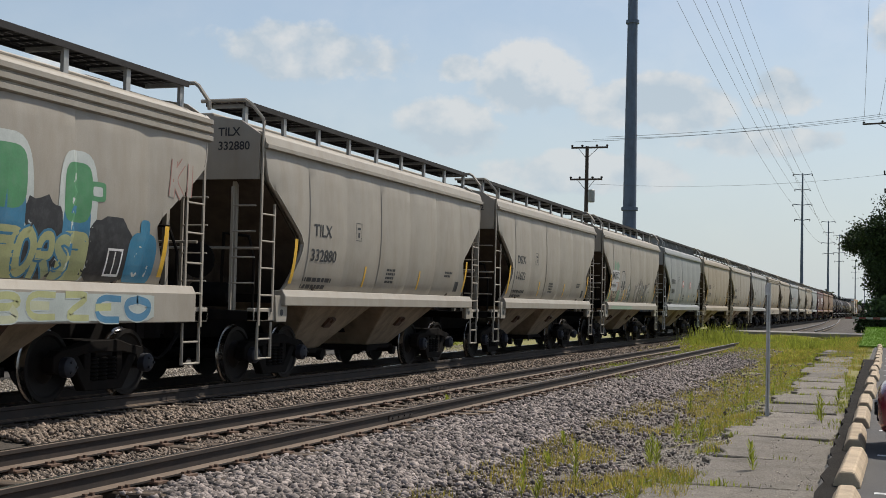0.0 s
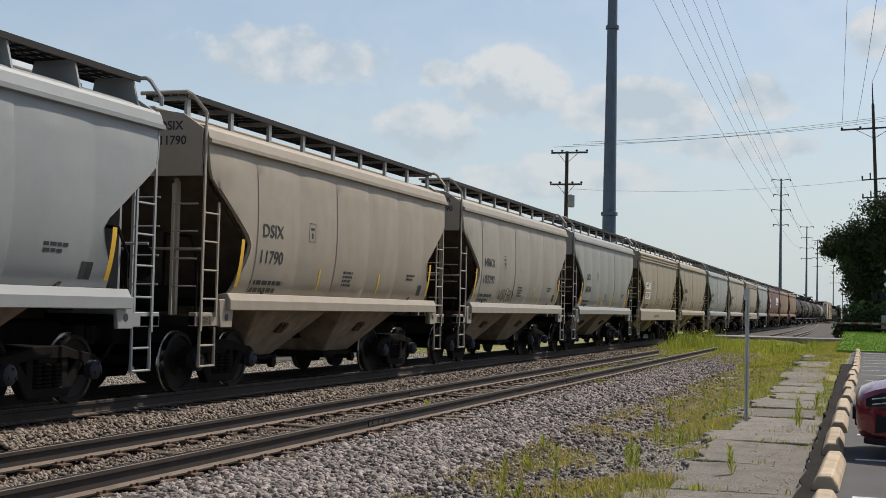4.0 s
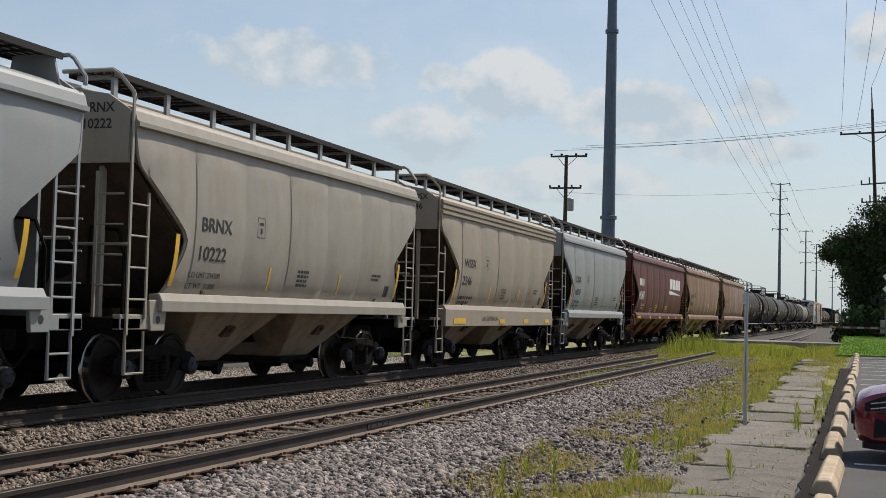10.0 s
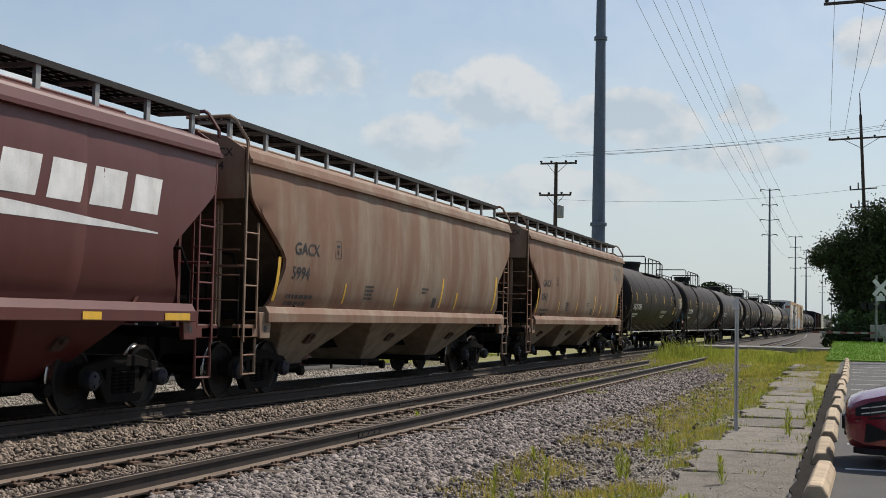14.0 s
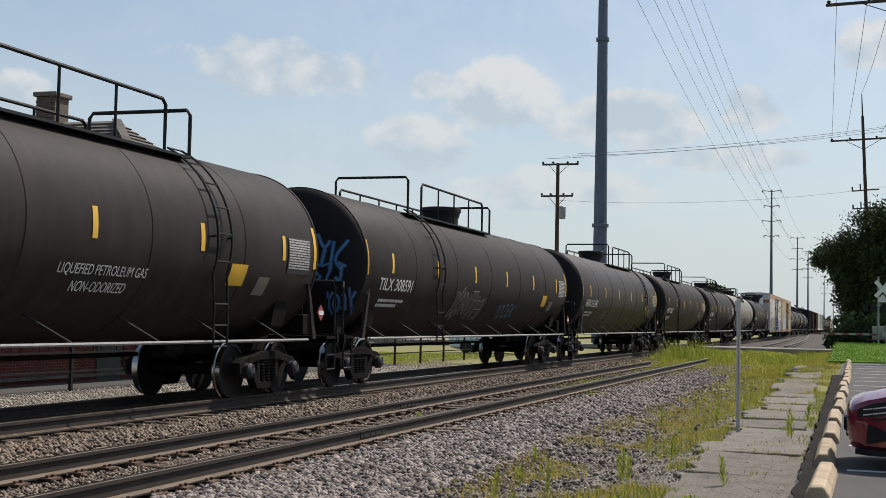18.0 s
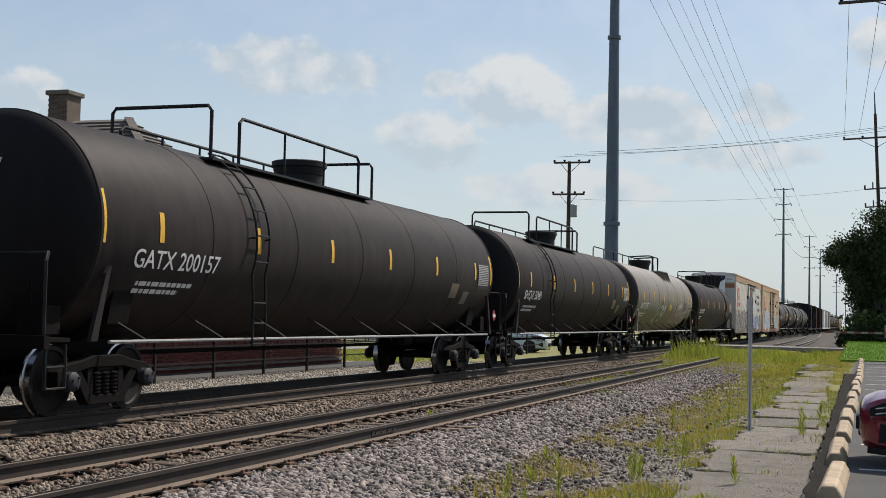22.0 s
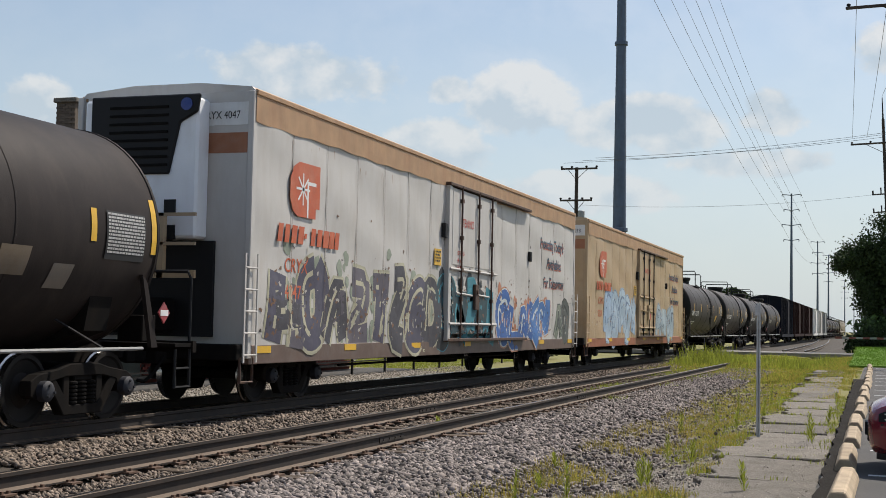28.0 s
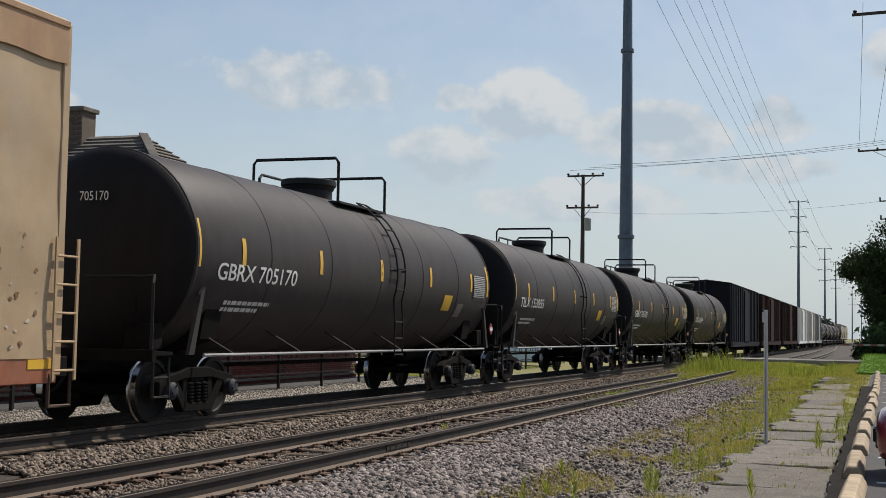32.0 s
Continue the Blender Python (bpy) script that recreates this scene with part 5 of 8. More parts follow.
    if code:
        tx = text_mesh(code + " " + number, 0.26, text_m, heavy=0.003, squeeze=1.28 if low_dome else 1.1)
        decal("lettering", tx, None, car, 0.62 if low_dome else 0.85, zc - (0.38 if low_dome else 0.5))
        decal("small_lettering", bars((1.5, 1.2), seed, 0.06, text_m), None, car, 1.1, zc - 0.74)
        part("lettering", text_mesh(number, 0.14, text_m, squeeze=0.85), None, car, at=end_pose(-0.2, -0.40, zc + 0.7))
    if stripe:
        spots = [(0.06, 0.42)] if long_stripe else []
        spots += [(L * (k + 0.5) / dots, 0.24) for k in range(dots)] + [(L - 0.12, 0.45)]
        for y, hh in spots:
            rows = []
            for a in np.linspace(-0.02 - hh * 0.3, hh * 0.75, 5):
                rows.append([((r + 0.008) * math.cos(a), yy, zc + (r + 0.008) * math.sin(a)) for yy in (y - 0.06, y + 0.06)])
            part("reflector", Build().grid(rows), M["yellow"], car, fix=False)
    decal("yellow_placard", sheet(0.55, 0.34), M["yellow"] if dots == 5 or seed < 303 else paint((0.16, 0.12, 0.08)), car, L - 3.3, zc - 0.62, tilt=0.1)
    decal("notice_board", sheet(0.42, 0.3), M["tank_pale"], car, L - 2.3, zc - 0.75, tilt=0.2)
    decal("data_chart", sheet(0.9, 0.62), M["black"], car, L - 1.25, zc - 0.35)
    decal("chart_text", bars((0.85,) * 12, seed + 3, 0.026, paint((0.50, 0.49, 0.47))), None, car, L - 1.22, zc + 0.22, lift=0.008)["kind"] = "stuff"
    part("hazard_placard", Build().prism([(0, -0.145), (0.145, 0), (0, 0.145), (-0.145, 0)], "z", 0, 0.02), paint((0.30, 0.04, 0.045)), car, "red and white diamond hazard placard", at=side_pose(1.53, L + 0.15, 1.45))
    part("hazard_band", Build().box(-0.10, 0.10, -0.04, 0.04, 0.02, 0.024), M["whitepaint"], car, at=side_pose(1.53, L + 0.15, 1.45))
    return car


# ---------- insulated box car ----------


def reefer(name, label, L, paint_m, number, colours, seed, unit):
    """An insulated refrigerator car: ribbed panels, plug door with rods and track, cooling unit, ladders and trucks."""
    car = thing(name, label, "refrigerator car")
    z0, z1, hw = 0.98, 4.89, 1.55
    part("core", Build().box(-hw + 0.06, hw - 0.06, 0.06, L - 0.06, z0, z1 + 0.06), paint_m, car)
    n = 16
    w = L / n

    def dent(k, t, z):
        """Soft dents in the thin side sheets."""
        return 0.016 * math.sin(4.3 * z + k * 2.3 + 1.6 * t) * (0.35 + 0.65 * math.sin(math.pi * t)) + 0.006 * math.sin(1.7 * z + k * 1.1)

    for s in (1, -1):
        for k in range(n):
            y = k * w
            if s > 0 and 9.6 < y + w / 2 < 13.1:
                continue
            rows = []
            for z in np.linspace(z0, z1, 25):
                rows.append([(s * (hw + 0.009 * math.sin(math.pi * t) ** 0.5 + dent(k, t, z)), y + 0.004 + (w - 0.008) * t, z) for t in (0, 0.02, 0.25, 0.5, 0.75, 0.98, 1)])
            part("side_panel", Build().slab(rows, (-s * 0.06, 0, 0)), paint_m, car, smooth=35)
        band = Build()
        ts = np.linspace(0, n, n * 6 + 1)
        band.grid([[(s * (hw + 0.031), w * t, z1 - (0.42 + 0.012 * math.sin(2.1 * t) + 0.012 * math.sin(7.3 * t) if z else 0.0)) for t in ts] for z in (0, 1)])
        part("peeled_band", band, M["peel"], car, "tan primer band under the eave", fix=False)
        part("eave_rail", Build().box(s * hw - 0.05, s * hw + 0.05, 0, L, z1, z1 + 0.09), M["peel"], car, bevel=0.012)
        part("side_sill", Build().box(s * 1.50 - 0.06, s * 1.50 + 0.06, 0.0, L, 0.69, 0.99), paint((0.30, 0.10, 0.045)) if paint_m is M["reefer_tan"] else paint((0.13, 0.085, 0.065)), car, "rusty lower side sill", bevel=0.01)
        for k in range(7 if s > 0 else 0):
            part("reflector", Build().box(1.55, 1.568, 0.2 + 3.55 * k, 0.75 + 3.55 * k, 0.86, 0.97), M["yellow"], car)
    roof = [(-1.58, z1 + 0.05), (1.58, z1 + 0.05), (1.5, z1 + 0.13), (0.6, z1 + 0.22), (-0.6, z1 + 0.22), (-1.5, z1 + 0.13)]
    part("roof", Build().prism(roof, "y", 0.05, L - 0.05), M["peel"], car)
    for ya, yb in ((-0.02, 0.05), (L - 0.05, L + 0.02)):
        part("roof_end", Build().prism(roof, "y", ya, yb), paint_m, car)
    for y in (0.0, L):
        part("end_wall", Build().box(-hw + 0.08, hw - 0.08, y - 0.03, y + 0.03, z0, z1 + 0.06), paint_m, car, bevel=0.012)
        for s in (-1, 1):
            part("corner_post", Build().box(s * hw - 0.08, s * hw + 0.02, y - 0.07, y + 0.07, z0 - 0.2, z1 + 0.06), paint_m, car, bevel=0.012)
    # plug door on a track
    d0, d1 = 9.55, 13.0
    door = part("plug_door", Build().box(hw - 0.02, hw + 0.10, d0, d1, 1.15, z1 - 0.42), paint_m, car, "weathered plug door with locking rods", bevel=0.02)
    part("door_post", Build().box(hw, hw + 0.12, d0 - 0.22, d0 - 0.03, 1.0, z1 - 0.4), paint_m, car, "weathered door post", bevel=0.01)
    part("door_post", Build().box(hw, hw + 0.09, d1 + 0.02, d1 + 0.20, 1.0, z1 - 0.4), paint_m, car, "weathered door post", bevel=0.01)
    fr = Build().box(hw, hw + 0.07, d0 - 0.03, d0, 1.0, z1 - 0.4).box(hw, hw + 0.05, d1, d1 + 0.02, 1.0, z1 - 0.4)
    fr.box(hw, hw + 0.16, d0 - 0.25, d1 + 3.4, z1 - 0.40, z1 - 0.33).box(hw, hw + 0.13, d0 - 0.2, d1 + 3.2, 0.98, 1.05)
    part("door_track", fr, M["rusty_iron"], car, "rusty door track", bevel=0.01)
    for y in (d0 + 0.62, d0 + 1.95, d0 + 3.05):
        rod = Build().rod((hw + 0.15, y, 1.05), (hw + 0.15, y, z1 - 0.36), 0.024, 8)
        for z in (1.30, 1.95, 2.62, 3.35, 4.2):
            rod.box(hw + 0.08, hw + 0.185, y - 0.055, y + 0.055, z - 0.045, z + 0.045)
        part("locking_rod", rod, M["blackiron"] if not unit else M["rusty_iron"], door)
    for z in (1.38, 2.62):
        part("door_bar", Build().rod((hw + 0.13, d0 - 0.15, z), (hw + 0.13, d1 + 0.1, z), 0.030, 8), paint_m, door)
    for y in (d0 + 0.3, d0 + 1.7):
        part("door_bar", Build().rod((hw + 0.13, y, 2.08), (hw + 0.13, y + 1.2, 2.05), 0.026, 8), paint_m, door)
    # raised upper panels and a framed lower half
    for ya, yb, za, zb in ((d0 + 0.05, d0 + 1.70, 2.72, z1 - 0.5), (d0 + 1.80, d1 - 0.05, 2.72, z1 - 0.5), (d0 + 0.10, d0 + 1.68, 1.50, 2.25), (d0 + 1.82, d1 - 0.1, 1.50, 2.25)):
        part("door_panel", Build().box(hw + 0.09, hw + 0.112, ya, yb, za, zb), paint_m, door, bevel=0.01)
    part("gear_box", Build().box(hw + 0.10, hw + 0.19, d0 + 1.62, d0 + 1.90, 1.72, 2.32).lathe([(hw + 0.19, 0.07), (hw + 0.22, 0.06)], "x", 14, (0, d0 + 1.76, 2.15)), M["rusty_iron"] if unit else paint_m, door, bevel=0.01)
    part("door_notice", Build().box(hw + 0.112, hw + 0.118, d0 + 2.15, d0 + 2.5, 1.72, 1.98), M["red"] if not unit else M["whitepaint"], door)
    seam = Build()
    for k in range(1, n):
        if not 9.4 < k * w < 13.3:
            rb = ribbon([(k * w, z0 + 0.02), (k * w + 0.004, 2.4), (k * w, z1 - 0.43)], 0.012)
            seam.add(rb.v, rb.f)
    tagged(part("rust_seam", seam.mesh("rust_seam", paint((0.16, 0.10, 0.065)), fix=False), None, car, at=side_pose(hw + 0.0255, 0, 0)), kind="stuff")
    part("yellow_placard", Build().box(hw + 0.03, hw + 0.036, d0 - 0.95, d0 - 0.50, 2.66, 3.02), M["yellow"], car)
    part("placard_lines", bars((0.36, 0.3, 0.36, 0.3), seed, 0.04, M["black"]), None, car, at=side_pose(hw + 0.038, d0 - 0.90, 2.94))
    part("vent_box", Build().box(hw, hw + 0.10, d0 - 0.42, d0 - 0.27, 3.30, 3.62), M["blackiron"], car, bevel=0.01)
    part("vent_box", Build().box(hw, hw + 0.08, 16.6, 16.78, 3.15, 3.42), M["blackiron"], car, bevel=0.01)
    # lettering and emblem
    def side_skin(y, z):
        if d0 < y < d1 and z > 1.15:
            return hw + 0.114
        k = min(n - 1, max(0, int(y / w)))
        t = min(1.0, max(0.0, (y - k * w - 0.004) / (w - 0.008)))
        return hw + 0.009 * math.sin(math.pi * t) ** 0.5 + dent(k, t, z)
    SKIN[car.name] = side_skin
    x, far = hw + 0.030, 0.0 if unit else 0.6
    em = part("emblem", Build().prism([(0.30, 0), (1.02, 0), (1.02, 0.18), (1.18, 0.18), (1.18, 0.92), (0.34, 0.92), (0.12, 0.82), (0.0, 0.62), (0.0, 0.28), (0.12, 0.08)], "z", 0, 0.004), M["orange"], car, "orange-red emblem with a white flake",
              at=side_pose(x, 1.28 + far, 3.12))
    fl = Build()
    for k in range(4):
        a = k * math.pi / 4
        c, s_ = math.cos(a), math.sin(a)
        fl.add([(0.5 + 0.27 * c - 0.02 * s_, 0.47 + 0.27 * s_ + 0.02 * c, 0.006), (0.5 + 0.27 * c + 0.02 * s_, 0.47 + 0.27 * s_ - 0.02 * c, 0.006),
                (0.5 - 0.27 * c + 0.02 * s_, 0.47 - 0.27 * s_ - 0.02 * c, 0.006), (0.5 - 0.27 * c - 0.02 * s_, 0.47 - 0.27 * s_ + 0.02 * c, 0.006)], [(0, 1, 2, 3)])
    fl.add([(0.66, 0.0, 0.0061), (0.72, 0.0, 0.0061), (0.72, 0.62, 0.0061), (0.66, 0.62, 0.0061)], [(0, 1, 2, 3)])
    fl.add([(0.72, 0.56, 0.0062), (1.02, 0.56, 0.0062), (1.02, 0.62, 0.0062), (0.72, 0.62, 0.0062)], [(0, 1, 2, 3)])
    part("emblem_flake", fl.mesh("emblem_flake", M["whitepaint"], fix=False), None, em)
    wordbar = Build()
    for k, wdt in enumerate((0.20, 0.20, 0.22, 0.24, 0.12, 0.20, 0.22, 0.26, 0.24, 0.20)):
        px = 0.255 * k
        wordbar.prism([(px + 0.03, 0), (px + wdt, 0), (px + wdt + 0.05, 0.30), (px + 0.08, 0.30)] if k != 4 else [(px + 0.03, 0.11), (px + wdt, 0.11), (px + wdt + 0.02, 0.19), (px + 0.05, 0.19)], "z", 0, 0.003)
    part("brand_bar", wordbar, M["orange"], car, at=side_pose(x, 0.82 + far, 2.66))
    decal("lettering", text_mesh("CRYX", 0.24, M["orange"], heavy=0.002), None, car, 1.2 + far, 2.18, lift=0.008)
    decal("lettering", text_mesh(number, 0.24, M["orange"], heavy=0.002), None, car, 1.2 + far, 1.74, lift=0.008)
    slog = mat("dark_teal_lettering", (0.03, 0.08, 0.12), 0.6, bump=0.0)
    for k, words in enumerate(("Protecting Today's", "Perishables", "For Tomorrow")):
        tm = text_mesh(words, 0.31, slog, heavy=0.007, squeeze=0.90)
        tm.transform(Matrix(((1, 0.22, 0, 0), (0, 1, 0, 0), (0, 0, 1, 0), (0, 0, 0, 1))))
        low = tm.copy()
        low.materials[0] = M["orange"]
        decal("slogan", tm, None, car, (17.85 if unit else 17.6) + (0.0, 0.8, 0.5)[k], 3.62 - 0.56 * k, lift=0.008)
        decal("slogan_edge", low, None, car, (17.88 if unit else 17.63) + (0.0, 0.8, 0.5)[k], 3.585 - 0.56 * k, lift=0.005)
    part("pale_patch", Build().box(0.05, hw, -0.036, -0.031, 4.42, 4.78), M["whitepaint"], car, "worn white patch on the end wall")
    part("lettering", text_mesh("CRYX " + number, 0.13, M["black"], squeeze=0.8), None, car, at=end_pose(0.62, -0.042, 4.52))
    part("end_stripe", Build().box(-hw, hw, -0.036, -0.031, 3.98, 4.3), paint((0.33, 0.13, 0.06)), car)
    r = random.Random(seed)
    for k, (words, gx, gw, gh, fills, line, back, halo) in enumerate(colours):
        if back:
            cloud = Build()
            for j in range(int(gw * 7)):
                sz = r.uniform(0.06, 0.24)
                fan(cloud, blob(gx + r.uniform(0, gw), 1.06 + gh * min(1.45, abs(r.gauss(0.45, 0.48))), sz * r.uniform(0.6, 1.1), sz, r, 0.00002 * j, 12, 0.22))
            decal("graffiti", cloud, paint(back), car, 0, 0, "sprayed background spots", lift=0.0042)["kind"] = "stuff"
        word_art(car, words, gx, 1.06, gw, gh, fills, line, seed + k, fat=0.54, rim=0.03, halo=halo, shine=line, wild=0.10)
    # flakes of lost paint over the lower panels
    r = random.Random(seed)
    for rgb, count in (((0.17, 0.085, 0.045), 260), ((0.46, 0.43, 0.38), 160), ((0.05, 0.04, 0.04), 150)) if unit else (((0.24, 0.11, 0.05), 200), ((0.50, 0.46, 0.40), 160)):
        b = Build()
        for _ in range(count):
            fy, fz = r.uniform(0.3, L - 0.3), z0 + 0.12 + abs(r.gauss(0, 0.75))
            if fz < z1 - 0.6:
                sz = r.uniform(0.010, 0.040)
                fan(b, blob(fy, fz, sz * r.uniform(0.6, 2.0), sz, r, 0.0045 + r.uniform(0, 0.0005), 7, 0.5))
        tagged(decal("flaked_paint", b, paint(rgb), car, 0, 0), kind="stuff")
    streak = Build()
    for _ in range(26):
        fy, fz, ln = r.uniform(0.2, L - 0.2), r.uniform(z1 - 0.7, z1 - 0.42), r.uniform(0.05, 0.3)
        sw = r.uniform(0.004, 0.012)
        streak.grid([[(fy - sw * (1 - j / 4), fz - ln * j / 4, 0.002), (fy + sw * (1 - j / 4), fz - ln * j / 4, 0.002)] for j in range(5)])
    tagged(decal("rust_streak", streak, paint((0.30, 0.17, 0.09)), car, 0, 0), kind="stuff")
    for k, words in enumerate(("TENINO", "OPENING", "W 10.0", "H 10.6") if unit else ("ATLANTIC CITY",)):
        decal("lettering", text_mesh(words, (0.2, 0.10, 0.10, 0.10)[k], M["red"], squeeze=0.85), None, car, d0 + 0.75 - (0.35 if k else 0.0), (3.62, 2.95, 2.78, 2.62)[k], lift=0.008)
    # near end: cooling unit or bare end, ladders, brake gear
    if unit:
        u = part("cooling_unit", Build().prism([(-1.25, 2.62), (0.80, 2.62), (0.80, 4.82), (-1.25, 4.82)], "y", -0.42, -0.04), M["fresh_white"], car, "white cooling unit with a black grille", bevel=0.04)
        # flat black panel stands in for the shaded void below the cooling unit
        part("machinery_recess", Build().box(-1.3, 0.95, -0.10, -0.034, 1.1, 2.6), M["blackiron"], car)
        part("fuel_tank", Build().box(-0.9, 0.3, -0.40, -0.05, 1.15, 1.7), M["under"], car, bevel=0.05)
        g = Build().prism([(-1.1, 4.86), (0.85, 4.86), (0.80, 4.58), (0.50, 4.42), (0.32, 3.62), (-0.85, 3.62), (-1.1, 3.9)], "y", -0.47, -0.40)
        part("grille", g, M["blackiron"], u, bevel=0.02)
        sl = Build()
        for k in range(8):
            sl.box(-0.75, 0.3, -0.485, -0.46, 3.74 + 0.13 * k, 3.78 + 0.13 * k)
        part("grille_slats", sl, M["under"], u)
        part("badge", Build().lathe([(-0.485, 0.10), (-0.465, 0.10)], "y", 16, (0.62, 0, 4.70)), paint((0.03, 0.06, 0.25)), u)
        for x0, zz in ((-0.5, 2.75), (0.25, 2.6), (0.25, 3.0)):
            part("inspection_window", Build().box(x0, x0 + 0.2, -0.44, -0.40, zz, zz + 0.22), M["blackiron"], u)
        fr2 = Build()
        for xx in (-0.35, 0.3):
            fr2.box(xx - 0.05, xx + 0.05, -0.6, -0.5, 2.0, 3.0)
        fr2.box(-1.3, 0.9, -0.6, -0.54, 2.0, 2.12).box(-1.3, 0.9, -0.6, -0.56, 2.5, 2.55).box(-1.3, 0.9, -0.6, -0.56, 2.95, 3.0)
        part("guard_frame", fr2, M["reefer_tan"], car)
    for y0, y1 in ((-0.28, 0.14), (L - 0.14, L + 0.28)):
        part("ladder", ladder_mesh(y0, y1, hw + 0.06, 0.72, 2.4, M["reefer_white"] if unit else M["reefer_tan"], 5), None, car)
        part("sill_step", Build().pipe([(hw, y0, 0.8), (hw, y0, 0.42), (hw, y1, 0.42), (hw, y1, 0.8)], 0.02), M["rusty_iron"], car)
    for y0, dy in ((0.0, -1), (L, 1)):
        f = lambda d: y0 + dy * d
        part("end_sill", Build().box(-1.5, 1.5, min(f(-0.3), f(0.3)), max(f(-0.3), f(0.3)), 0.75, 1.0).box(-0.3, 0.3, min(f(-3), f(0.6)), max(f(-3), f(0.6)), 0.68, 0.98), M["under"], car, bevel=0.015)
        part("coupler", COUPLER, None, car, at=pose(0, f(0.75), 0, 0, 0, 0 if dy < 0 else 180))
        truck(car, f(-2.6))
    part("underframe", Build().box(-0.3, 0.3, 1, L - 1, 0.6, 0.98).box(-1.45, 1.45, 0.1, L - 0.1, 0.86, 0.98).box(-0.9, 0.5, L * 0.55, L * 0.55 + 1.4, 0.42, 0.85).rod((0.9, 5, 0.55), (0.9, L - 5, 0.55), 0.03), M["under"], car, bevel=0.015)
    return car


def box_car(name, label, L, paint_m, top=4.75, seed=0):
    """A ribbed steel box car seen far down the train."""
    car = thing(name, label, "box car")
    body = Build().box(-1.5, 1.5, 0, L, 1.0, top)
    part("body", body, paint_m, car, bevel=0.03)
    for s in (-1, 1):
        for k in range(int(L / 1.1)):
            y = 0.3 + 1.1 * k
            if abs(y - L / 2) > 1.5:
                part("side_post", Build().box(s * 1.5 - 0.01, s * 1.56, y - 0.05, y + 0.05, 1.0, top - 0.05), paint_m, car) if s > 0 else None
        part("door", Build().box(s * 1.5, s * 1.60, L / 2 - 1.4, L / 2 + 1.4, 1.05, top - 0.25), paint_m, car, bevel=0.02)
        part("side_sill", Build().box(s * 1.45, s * 1.55, 0, L, 0.7, 1.02), paint_m, car)
    part("roof", Build().prism([(-1.55, top), (1.55, top), (0, top + 0.2)], "y", -0.05, L + 0.05), paint_m, car)
    part("underframe", Build().box(-0.3, 0.3, -0.6, L + 0.6, 0.65, 1.0), M["under"], car)
    part("ladder", ladder_mesh(0.1, 0.5, 1.6, 0.75, top - 0.4, paint_m, 8), None, car)
    for y in (2.0, L - 2.0):
        truck(car, y)
    for y, a in ((-0.75, 0), (L + 0.75, 180)):
        part("coupler", COUPLER, None, car, at=pose(0, y, 0, 0, 0, a))
    return car


# ---------- the train ----------
HL = 11.2
GREEN, TEAL, DKBLUE, SKY, PALE, YEL, BLK, GRY, ORG, PNK = ((0.10, 0.35, 0.14), (0.03, 0.30, 0.36), (0.03, 0.10, 0.34), (0.25, 0.45, 0.65), (0.60, 0.62, 0.60), (0.55, 0.50, 0.16),
                                                           (0.02, 0.02, 0.025), (0.20, 0.21, 0.23), (0.55, 0.20, 0.09), (0.45, 0.30, 0.32))


def dress(car, code, number, seed, y=1.70, z=2.02, size=0.21, material=None, decals=True, symbols=False, small=True, marks=True, weights=()):
    """Marks, small lettering and reflectors of a light hopper."""
    material = material or M["black"]
    if marks:
        mark(car, code, number, y, z, size, material)
    if small:
        if weights:
            for j, words in enumerate(("LD LMT " + weights[0], "LT WT  " + weights[1])):
                decal("lettering", text_mesh(words, 0.085, material, squeeze=1.15), None, car, y - 0.12, z - 0.26 - 0.16 * j)
        else:
            decal("small_lettering", bars((1.1, 0.9), seed, 0.07, material), None, car, y - 0.1, z - 0.35)
        decal("small_lettering", bars((0.45, 0.45, 0.4, 0.45), seed + 1, 0.045, material), None, car, 5.2, 1.95)
        decal("small_lettering", bars((0.5, 0.4), seed + 2, 0.045, material), None, car, 8.6, 2.0)
        frame_ = Build().box(0, 0.26, 0, 0.008, 0, 0.001).box(0, 0.26, 0.312, 0.32, 0, 0.001).box(0, 0.008, 0, 0.32, 0, 0.001).box(0.252, 0.26, 0, 0.32, 0, 0.001).box(0.10, 0.16, 0.06, 0.15, 0, 0.001).box(0.06, 0.20, 0.20, 0.24, 0, 0.001)
        decal("small_lettering", frame_, material, car, 3.55, 2.45)
        decal("notice_board", sheet(0.26, 0.22, 3), M["black"], car, 9.45, 1.62)
    part("lettering", text_mesh(code, 0.135, material, heavy=0.003), None, car, at=end_pose(0.80, -0.055, 3.90))
    part("lettering", text_mesh(number, 0.135, material, heavy=0.003), None, car, at=end_pose(0.80, -0.055, 3.68))
    if decals:
        r = random.Random(seed)
        stripes(car, [(1.05, 1.62, 2.35, 0.11), (4.1, 1.62, 2.0, 0.07), (7.0, 1.62, 2.0, 0.07), (10.0, 1.62, 2.3, 0.10)])
    if symbols:
        for y in (5.0, 7.2):
            disc = Build()
            fan(disc, [(0.17 * math.cos(a), 0.17 * math.sin(a), 0) for a in np.linspace(0, 6.283, 21)[:-1]])
            decal("no_entry_sign", disc, M["whitepaint"], car, y, 2.45)
            ring = ribbon([(0.155 * math.cos(a), 0.155 * math.sin(a)) for a in np.linspace(0, 6.3, 22)], 0.03, 0.0065)
            rb = ribbon([(-0.1, 0.1), (0.1, -0.1)], 0.03, 0.0066)
            ring.add(rb.v, rb.f)
            decal("no_entry_ring", ring, M["red"], car, y, 2.45)


